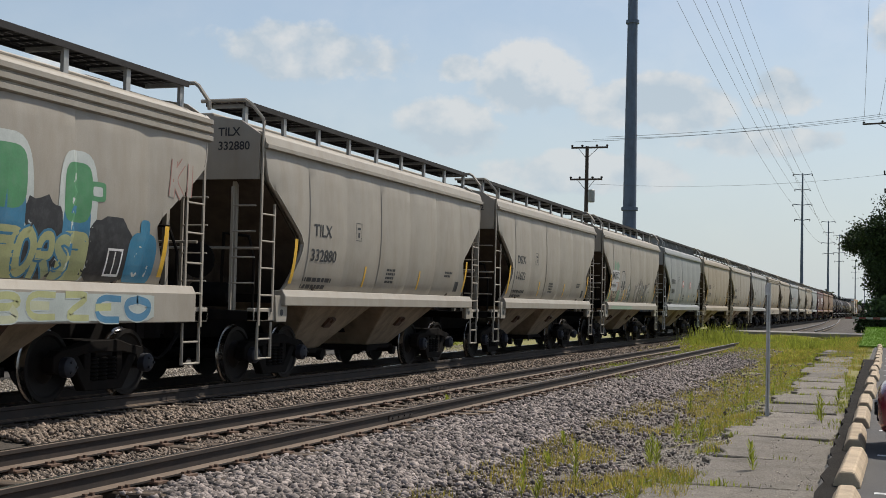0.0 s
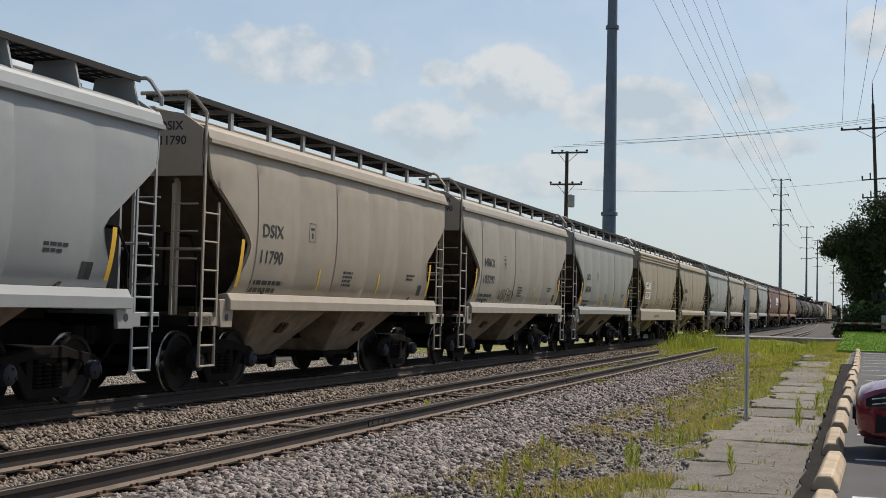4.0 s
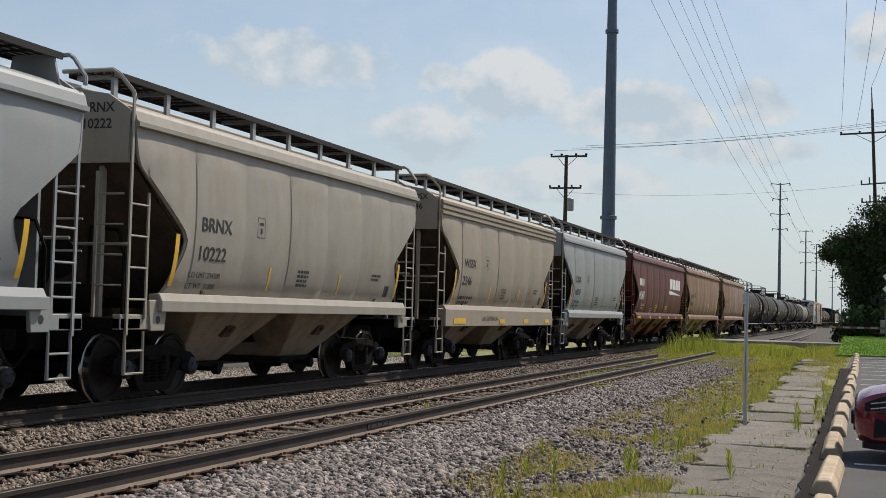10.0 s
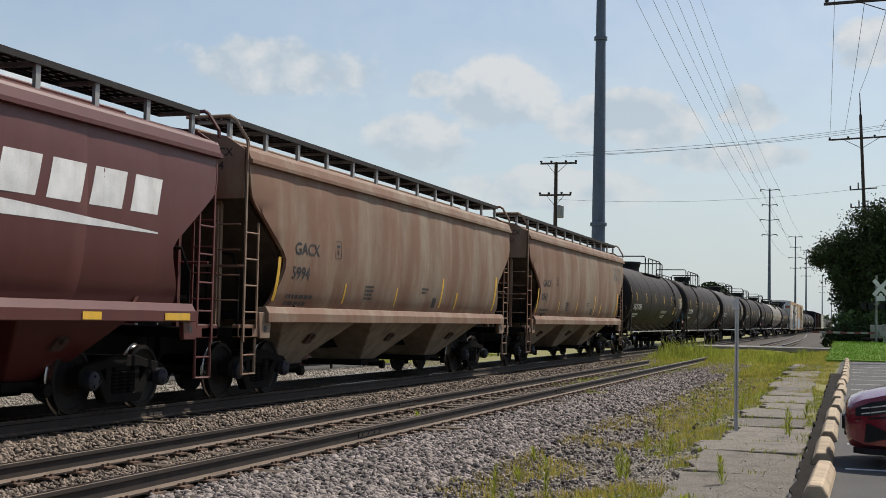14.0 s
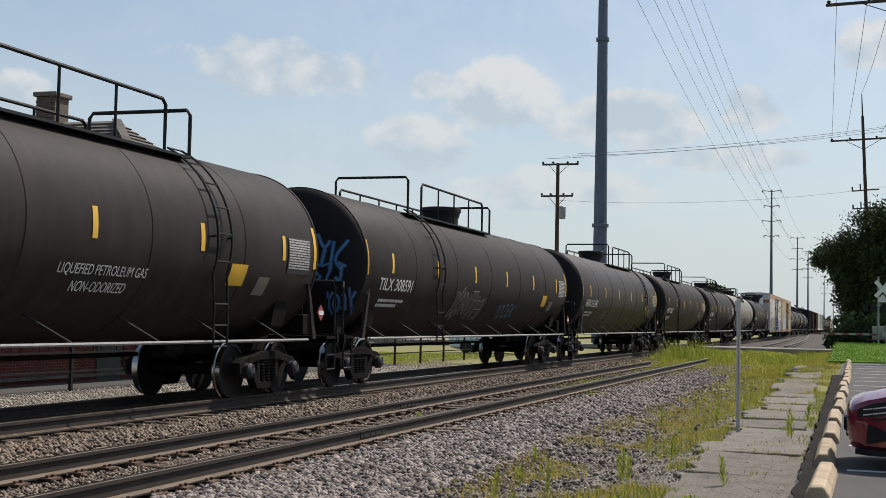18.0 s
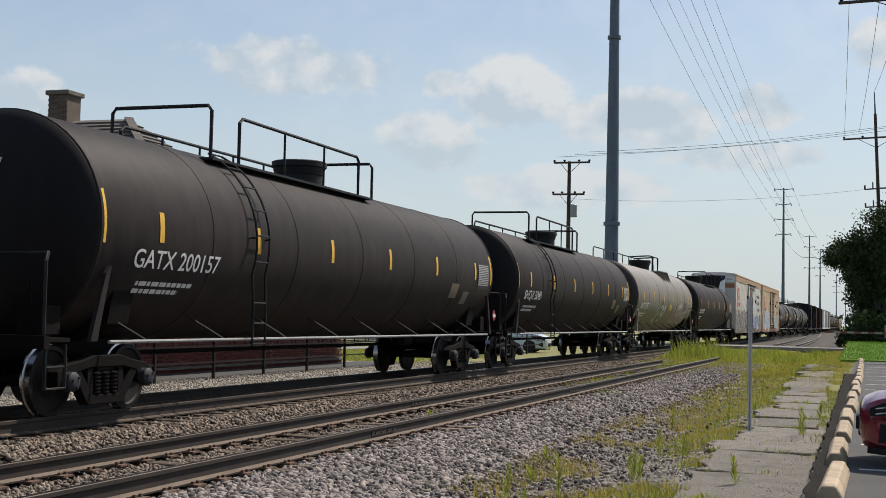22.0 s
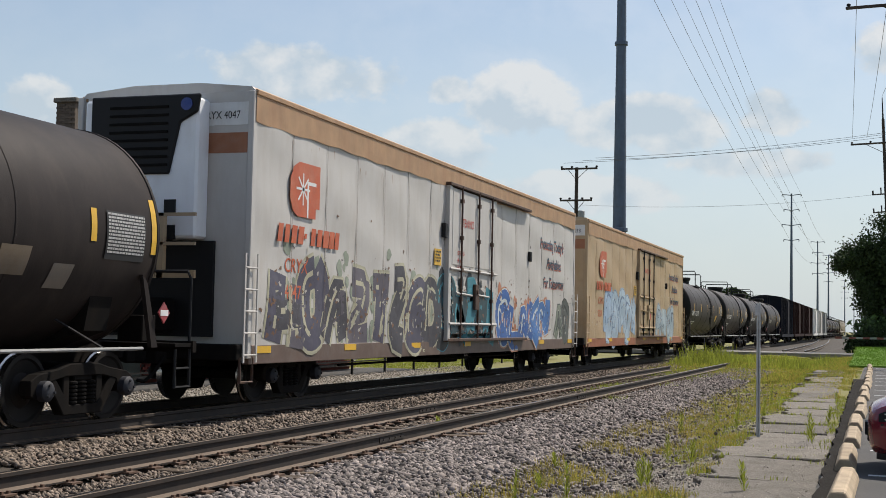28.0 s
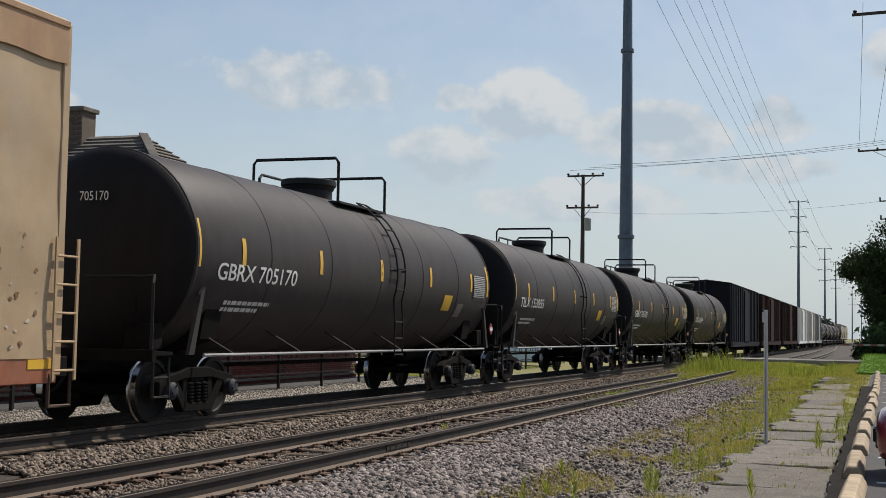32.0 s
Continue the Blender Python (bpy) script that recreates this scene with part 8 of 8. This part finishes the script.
# ---------- the depot, its fence and the street beyond ----------
depot = thing("depot_building", "red brick railway depot with a hipped shingle roof", "building", at=pose(0, 0, -0.38))
BX0, BX1, BY0, BY1 = -28.4, -18.5, 18.0, 44.0
part("wall_core", Build().box(BX0, BX1 - 0.1, BY0, BY1 - 0.1, 0, 3.95), M["mortar"], depot)
part("water_table", Build().box(BX1 - 0.1, BX1 + 0.10, BY0, BY1, 0.14, 0.22).box(BX0, BX1, BY1 - 0.1, BY1 + 0.08, 0.14, 0.22), M["concrete"], depot, "pale stone course")
for x0, x1, y0, y1 in ((BX1 - 0.1, BX1 + 0.03, BY0, BY1), (BX0, BX1 - 0.1, BY1 - 0.1, BY1 + 0.03)):
    part("foundation", Build().box(x0, x1, y0, y1, 0, 0.14), M["brick"], depot)
upper = mat("grey_render", (0.22, 0.205, 0.19), 0.9, dirt=(0.14, 0.12, 0.10), dirt_amount=0.4)
part("upper_wall", Build().box(BX1 - 0.1, BX1 + 0.01, BY0, BY1, 2.2, 3.95), upper, depot, "grey rendered upper wall")
glass_dark = mat("dark_window_glass", (0.02, 0.025, 0.03), 0.08, vary=0.1, bump=0.0)
for k in range(7):
    y = 20.0 + 3.5 * k
    w = part("window", Build().box(BX1 + 0.01, BX1 + 0.06, y, y + 1.2, 1.15, 2.75), M["whitepaint"], depot, "white-framed sash window", bevel=0.01)
    for j in range(2):
        part("pane", Build().box(BX1 + 0.05, BX1 + 0.07, y + 0.1, y + 1.1, 1.25 + 0.75 * j, 1.90 + 0.75 * j), glass_dark, w)
    part("sill", Build().box(BX1 + 0.0, BX1 + 0.14, y - 0.08, y + 1.28, 1.05, 1.15), M["concrete"], w)
part("door", Build().box(BX1, BX1 + 0.07, 28.6, 29.7, 0, 2.2), mat("dark_green_door", (0.05, 0.07, 0.06), 0.6), depot, "dark painted door", bevel=0.01)
EZ, RZ, OV = 3.7, 5.6, 1.9
ex0, ex1, ey0, ey1 = BX0 - OV, BX1 + OV, BY0 - OV, BY1 + OV
ra, rb = (-23.3, 25.0, RZ), (-23.3, 36.8, RZ)
corners = [(ex0, ey0, EZ), (ex1, ey0, EZ), (ex1, ey1, EZ), (ex0, ey1, EZ)]
rf = Build().add(corners + [ra, rb] + [(x, y, z - 0.15) for x, y, z in corners], [(1, 2, 5, 4), (3, 0, 4, 5), (0, 1, 4), (2, 3, 5), (0, 6, 7, 1), (1, 7, 8, 2), (2, 8, 9, 3), (3, 9, 6, 0), (6, 9, 8, 7)])
part("roof", rf, M["shingle"], depot, "grey-brown shingle roof")
for (a, b, c, d), nm in ((((corners[1], corners[2], rb, ra)), "front"), (((corners[2], corners[3], rb, rb)), "end")):
    for k in range(26):
        t0, t1 = k / 26, (k + 1) / 26
        A, B, C, D = (Vector(p) for p in (a, b, c, d))
        up = (B - A).cross(D - A).normalized()
        p0, p1, q0, q1 = A.lerp(D, t0), B.lerp(C, t0), A.lerp(D, t1), B.lerp(C, t1)
        b_ = Build().add([p0 + up * 0.03, p1 + up * 0.03, q1 + up * 0.005, q0 + up * 0.005, p0, p1], [(0, 1, 2, 3), (4, 5, 1, 0)])
        part("shingle_course", b_, M["shingle"], depot, fix=False)
up_c = [(-30.9, 28.75, EZ + 0.02), (-16.45, 28.75, EZ + 0.02), (-16.45, 38.25, EZ + 0.02), (-30.9, 38.25, EZ + 0.02)]
ua, ub = (-26.2, 33.5, 7.52), (-21.2, 33.5, 7.52)
cross = Build().add(up_c + [ua, ub], [(0, 1, 5, 4), (1, 2, 5), (2, 3, 4, 5), (3, 0, 4), (3, 2, 1, 0)])
part("cross_roof", cross, M["shingle"], depot, "hipped shingle roof over the middle wing")
for a, b, c, d in ((up_c[0], up_c[1], ub, ua), (up_c[1], up_c[2], ub, ub)):
    for k in range(30):
        A, B, C, D = (Vector(p) for p in (a, b, c, d))
        up = (B - A).cross(D - A).normalized()
        p0, p1, q0, q1 = A.lerp(D, k / 30), B.lerp(C, k / 30), A.lerp(D, (k + 1) / 30), B.lerp(C, (k + 1) / 30)
        part("shingle_course", Build().add([p0 + up * 0.05, p1 + up * 0.05, q1 + up * 0.005, q0 + up * 0.005, p0, p1], [(0, 1, 2, 3), (4, 5, 1, 0)]), M["shingle"], depot, fix=False)
for k in range(24):
    p = Vector(up_c[1]).lerp(Vector(ub), (k + 0.5) / 24)
    part("hip_cap", Build().box(-0.13, 0.13, -0.16, 0.16, 0.02, 0.07), M["shingle"], depot, at=Matrix.Translation(p) @ pose(0, 0, 0, 0, 0, 45) @ pose(0, 0, 0, 30, 0, 0))
part("gutter", Build().box(ex1 - 0.05, ex1 + 0.08, ey0, ey1, EZ - 0.17, EZ - 0.03), M["blackiron"], depot)
ch = part("chimney", Build().box(-23.72, -23.06, 33.05, 33.75, 6.2, 8.26), M["chimney"], depot, "tan brick chimney")
cb = Build().box(-0.105, 0.105, 0, 0.06, 0, 0.065)
for k in range(22):
    for j in range(3):
        y = -23.72 + 0.22 * j + (0.11 if k % 2 else 0)
        if y + 0.21 < -23.02:
            part("brick", cb.mesh("brick", M["chimney"]) if k + j == 0 else bpy.data.meshes["brick"], None, ch, at=pose(y + 0.105, 33.02, 6.55 + 0.076 * k))
part("cap", Build().box(-23.80, -22.98, 32.96, 33.84, 8.26, 8.40), M["concrete"], ch, bevel=0.02)
brick_me = Build().box(0, 0.045, 0, 0.21, 0, 0.065).mesh("wall_brick", M["brick"])
for k in range(8):
    for j in range(36):
        y = 29.9 + 0.225 * j + (0.11 if k % 2 else 0)
        part("brick", brick_me, None, depot, at=pose(BX1 - 0.01, y, 0.24 + 0.076 * k))
rest = Build()
for k in range(26):
    for y0, y1 in ((BY0, 29.85), (38.1, BY1)) if k < 8 else ((BY0, BY1),):
        for j in range(int((y1 - y0) / 0.225)):
            y = y0 + 0.225 * j + (0.11 if k % 2 else 0)
            rest.add([(BX1 + 0.035, y, 0.24 + 0.076 * k), (BX1 + 0.035, y + 0.21, 0.24 + 0.076 * k), (BX1 + 0.035, y + 0.21, 0.305 + 0.076 * k), (BX1 + 0.035, y, 0.305 + 0.076 * k)], [(0, 1, 2, 3)])
tagged(part("brickwork", rest.mesh("brickwork", M["brick"], fix=False), None, depot, "red brick wall"), kind="stuff")
part("platform_deck", Build().box(BX1, -16.4, 14, 46, -0.2, 0.04), M["asphalt"], depot, "dark platform paving")

fence = thing("iron_fence", "black iron fence between platform and track", "fence", at=pose(-16.3, 0, -0.36))
post_me = Build().box(-0.035, 0.035, -0.035, 0.035, 0, 1.28).box(-0.045, 0.045, -0.045, 0.045, 1.28, 1.32).mesh("fence_post", M["blackiron"])
rail_me = Build().box(-0.02, 0.02, 0, 2.95, -0.02, 0.02).mesh("fence_rail", M["blackiron"])
pick_me = Build().box(-0.012, 0.012, -0.012, 0.012, 0.88, 1.2).mesh("fence_baluster", M["blackiron"])
for k in range(18):
    y = 12.5 + 2.95 * k
    part("fence_post", post_me, None, fence, at=pose(0, y, 0))
    for z in (0.45, 0.86, 1.22):
        part("fence_rail", rail_me, None, fence, at=pose(0, y, z))
    for j in (0.85, 1.15, 1.8, 2.1):
        part("fence_baluster", pick_me, None, fence, at=pose(0, y + j, 0))
solid("street", Build().box(-120, -26, 60, 68, -0.6, -0.36), M["asphalt_pale"], "pale street beyond the fence", "road", kind="structure")

# ---------- cars on the street and in the lot ----------


def motor_car(name, label, paint_m, at, tall=1.45, long=4.7):
    """A car, nose at x = 0, running to +x; y across, z up from the tyres."""
    c = thing(name, label, "car", at=at)
    L, W = long, 0.90
    k = tall / 1.45
    body = []
    for x, w, zb, zm, zt in ((0.0, 0.55, 0.30, 0.50, 0.62), (0.05, 0.66, 0.22, 0.48, 0.68), (0.18, 0.78, 0.17, 0.50, 0.74), (0.42, 0.86, 0.16, 0.54, 0.80), (0.80, 0.90, 0.16, 0.58, 0.86), (1.45, 0.90, 0.18, 0.62, 0.93),
                             (2.4, 0.90, 0.18, 0.64, 0.95), (3.6, 0.90, 0.18, 0.66, 0.97), (4.3, 0.87, 0.22, 0.68, 0.98), (L - 0.12, 0.80, 0.30, 0.66, 0.94), (L, 0.70, 0.38, 0.62, 0.88)):
        zm, zt = zm * k, zt * k
        body.append([(x, s * w * f, z) for s, f, z in ((-1, 0.80, zb), (-1, 0.98, zb + 0.08), (-1, 1.0, zm), (-1, 0.97, zm + 0.10), (-1, 0.90, zt - 0.03), (-1, 0.55, zt + 0.02), (1, 0.0, zt + 0.035), (1, 0.55, zt + 0.02), (1, 0.90, zt - 0.03),
                                                       (1, 0.97, zm + 0.10), (1, 1.0, zm), (1, 0.98, zb + 0.08), (1, 0.80, zb))])
    b = Build().grid([r + r[:1] for r in body])
    n = 14
    b.f += [tuple(range(13)), tuple(range(len(b.v) - n, len(b.v) - 1))[::-1]]
    part("body", b, paint_m, c, smooth=38)
    cab = []
    for x, w, z in ((1.35, 0.74, 0.90), (1.75, 0.72, 1.18), (2.15, 0.66, 1.40), (2.6, 0.64, 1.45), (3.2, 0.64, 1.43), (3.8, 0.66, 1.26), (4.25, 0.70, 0.98)):
        z *= k
        cab.append([(x, s * w * f, zz) for s, f, zz in ((-1, 1.16, 0.86 * k), (-1, 1.05, (0.86 * k + z) / 2), (-1, 0.96, z - 0.03), (1, 0.0, z + 0.02), (1, 0.96, z - 0.03), (1, 1.05, (0.86 * k + z) / 2), (1, 1.16, 0.86 * k))])
    part("glasshouse", Build().grid([r + r[:1] for r in cab]), glass_dark, c, "dark tinted windows", smooth=35)
    rf_ = [[(x, y * w, z * k + 0.008 - 0.03 * abs(y)) for y in (-1, -0.5, 0, 0.5, 1)] for x, w, z in ((2.15, 0.62, 1.425), (2.6, 0.62, 1.47), (3.2, 0.62, 1.45), (3.75, 0.62, 1.30))]
    part("roof_panel", Build().slab(rf_, (0, 0, -0.02)), paint_m, c, smooth=35)
    for s in (-1, 1):
        for x, z in ((2.62, 0.86),):
            part("pillar", Build().box(x, x + 0.07, s * 0.80 - 0.02, s * 0.80 + 0.02, 0.85 * k, 1.2 * k), paint_m, c)
        lamp = [[(x, s * (w + 0.004), z * k) for z in (z0, z1)] for x, w, z0, z1 in ((0.10, 0.70, 0.54, 0.62), (0.25, 0.80, 0.55, 0.69), (0.50, 0.87, 0.60, 0.74), (0.78, 0.897, 0.69, 0.765))]
        hl = part("headlight", Build().slab(lamp, (0, s * 0.014, 0)), glass_dark, c, "dark slanted headlight lens")
        for q in (0.0, 0.055):
            strip = [[(x, s * (w + 0.018), (z + q) * k) for z in (z0, z0 + 0.012)] for x, w, z0 in ((0.16, 0.745, 0.56), (0.30, 0.82, 0.585), (0.55, 0.876, 0.63))]
            part("lamp_strip", Build().slab(strip, (0, s * 0.006, 0)), M["whitepaint"], hl)
        vent = [[(x, s * (w + 0.005), z * k) for z in (z0, z1)] for x, w, z0, z1 in ((0.09, 0.66, 0.28, 0.46), (0.22, 0.785, 0.27, 0.47), (0.40, 0.86, 0.32, 0.40))]
        part("bumper_vent", Build().slab(vent, (0, s * 0.010, 0)), M["blackiron"], c)
        part("mirror", Build().box(1.55, 1.72, s * 0.92 - 0.08, s * 0.92 + 0.1, 0.93 * k, 1.06 * k), paint_m, c, bevel=0.03)
        part("lower_lip", Build().slab([[(x, s * w, z) for z in (0.15, 0.21)] for x, w in ((0.08, 0.64), (0.2, 0.785), (0.45, 0.868))], (0, s * 0.02, 0)), M["blackiron"], c)
        part("fender_line", Build().slab([[(x, s * w, z * k) for z in (z0, z0 + 0.018)] for x, w, z0 in ((0.12, 0.72, 0.50), (0.3, 0.825, 0.52), (0.6, 0.893, 0.57))], (0, s * 0.012, 0)), M["blackiron"], c)
    part("grille", Build().box(-0.012, 0.02, -0.5, 0.5, 0.32, 0.50), M["blackiron"], c, bevel=0.01)
    part("plate_holder", Build().box(-0.04, 0.0, -0.17, 0.17, 0.36, 0.50), M["blackiron"], c, bevel=0.006)
    tyre = Build().lathe([(-0.11, 0.22), (-0.11, 0.31), (-0.08, 0.335), (0.08, 0.335), (0.11, 0.31), (0.11, 0.22)], "y", 28)
    rim = Build().lathe([(-0.05, 0.05), (-0.06, 0.20), (-0.10, 0.225), (0.10, 0.225), (0.06, 0.20), (0.05, 0.05)], "y", 20)
    tm, rm = tyre.mesh("tyre", mat("tyre_rubber", (0.02, 0.02, 0.021), 0.85), smooth=35), rim.mesh("rim", M["galv"], smooth=35)
    for x in (0.92, L - 0.98):
        for s in (-1, 1):
            wob = part("wheel", tm, None, c, at=pose(x, s * 0.80, 0.335))
            part("rim", rm, None, wob)
    return c


car_red = mat("deep_red_metallic_paint", (0.20, 0.010, 0.026), 0.26, 0.2, vary=0.05, bump=0.0, coat=0.8)
car_blue = mat("pale_blue_car_paint", (0.66, 0.76, 0.82), 0.3, 0.0, vary=0.05, bump=0.0, coat=0.6)
motor_car("parked_car", "deep red sedan parked nose to the wheel stops", car_red, pose(-0.10, 14.95, -0.10))
motor_car("parked_car", "pale blue and white wagon parked on the street", car_blue, pose(-16.1, 66.6, -0.36, 0, 0, 184), tall=1.7)

# ---------- crossing signal ----------
sig = thing("crossing_signal", "railway crossing mast with white crossbuck and lamps", "crossing signal", at=pose(1.2, 82, 0.0))
part("mast", Build().rod((0, 0, 0), (0, 0, 4.5), 0.06, 10), M["galv"], sig)
for s in (-1, 1):
    b = Build().box(-0.62, 0.62, -0.02, 0.02, -0.115, 0.115)
    part("crossbuck_blade", b, M["whitepaint"], sig, "white crossbuck blade", at=pose(0.25, -0.08 - 0.025 * s, 3.75, 0, s * 48, 0))
part("track_sign", Build().box(0.0, 0.5, -0.09, -0.07, 2.95, 3.25).lathe([(0, 0.01), (0.02, 0.12)], "y", 12, (0.25, -0.1, 3.3)), M["whitepaint"], sig)
part("lamp_arm", Build().rod((-0.75, -0.05, 2.75), (0.75, -0.05, 2.75), 0.03), M["galv"], sig)
for x in (-0.7, -0.35, 0.35, 0.7):
    part("lamp_hood", Build().lathe([(-0.2, 0.24), (-0.18, 0.24), (-0.16, 0.14), (0.05, 0.12)], "y", 14, (x, -0.05, 2.62)), M["blackiron"], sig, smooth=30)
part("control_box", Build().box(-0.35, 0.35, 0.1, 0.6, 0.7, 1.5), M["galv"], sig, "grey control box", bevel=0.02)
part("counterweight", Build().box(0.2, 0.9, -0.1, 0.1, 0.8, 1.1), M["galv"], sig, bevel=0.02)
gate = thing("gate_arm", "lowered crossing gate arm with red and white stripes", "gate", at=pose(1.1, 81.9, 1.0))
for k in range(9):
    part("stripe", Build().box(-0.40 * (k + 1), -0.40 * k, -0.02, 0.02, -0.06, 0.06), M["galv"] if k % 2 else paint((0.20, 0.05, 0.04)), gate)
cab2 = thing("signal_cabinet", "grey metal signal cabinet", "cabinet", at=pose(2.0, 83, 0.0))
part("body", Build().box(-0.4, 0.4, -0.3, 0.3, 0, 1.5), M["galv"], cab2, bevel=0.02)
part("lid", Build().box(-0.45, 0.45, -0.35, 0.35, 1.5, 1.56), M["galv"], cab2)

# ---------- movement ----------


def motions():
    """Every car of the train rolls along the main track at one steady speed, its wheels and bearing caps turning with it."""
    spin = V / R_WHEEL
    turning = {}              # all wheels in the same seat of a truck share one turning
    for car, u in TRAIN:
        walk(car, rows_for(u))
        for bogie in car.children:
            if not bogie.name.startswith("truck"):
                continue
            for w in bogie.children:
                if not w.name.startswith(("wheel", "bearing_cap")):
                    continue
                seat = w.matrix_basis.copy()
                key = (w.data.name, round(seat.translation.x, 2), round(seat.translation.y, 2))
                if key not in turning:
                    hub, face = Matrix.Translation(seat.translation), seat.to_3x3().to_4x4()
                    walk(w, [(0.05 * k, hub @ Matrix.Rotation(spin * 0.05 * k, 4, "X") @ face) for k in range(641)])
                    turning[key] = w
                else:
                    first = turning[key].animation_data
                    w.rotation_mode = "QUATERNION"
                    own = w.animation_data_create()
                    own.action = first.action
                    own.action_slot = first.action_slot


motions()
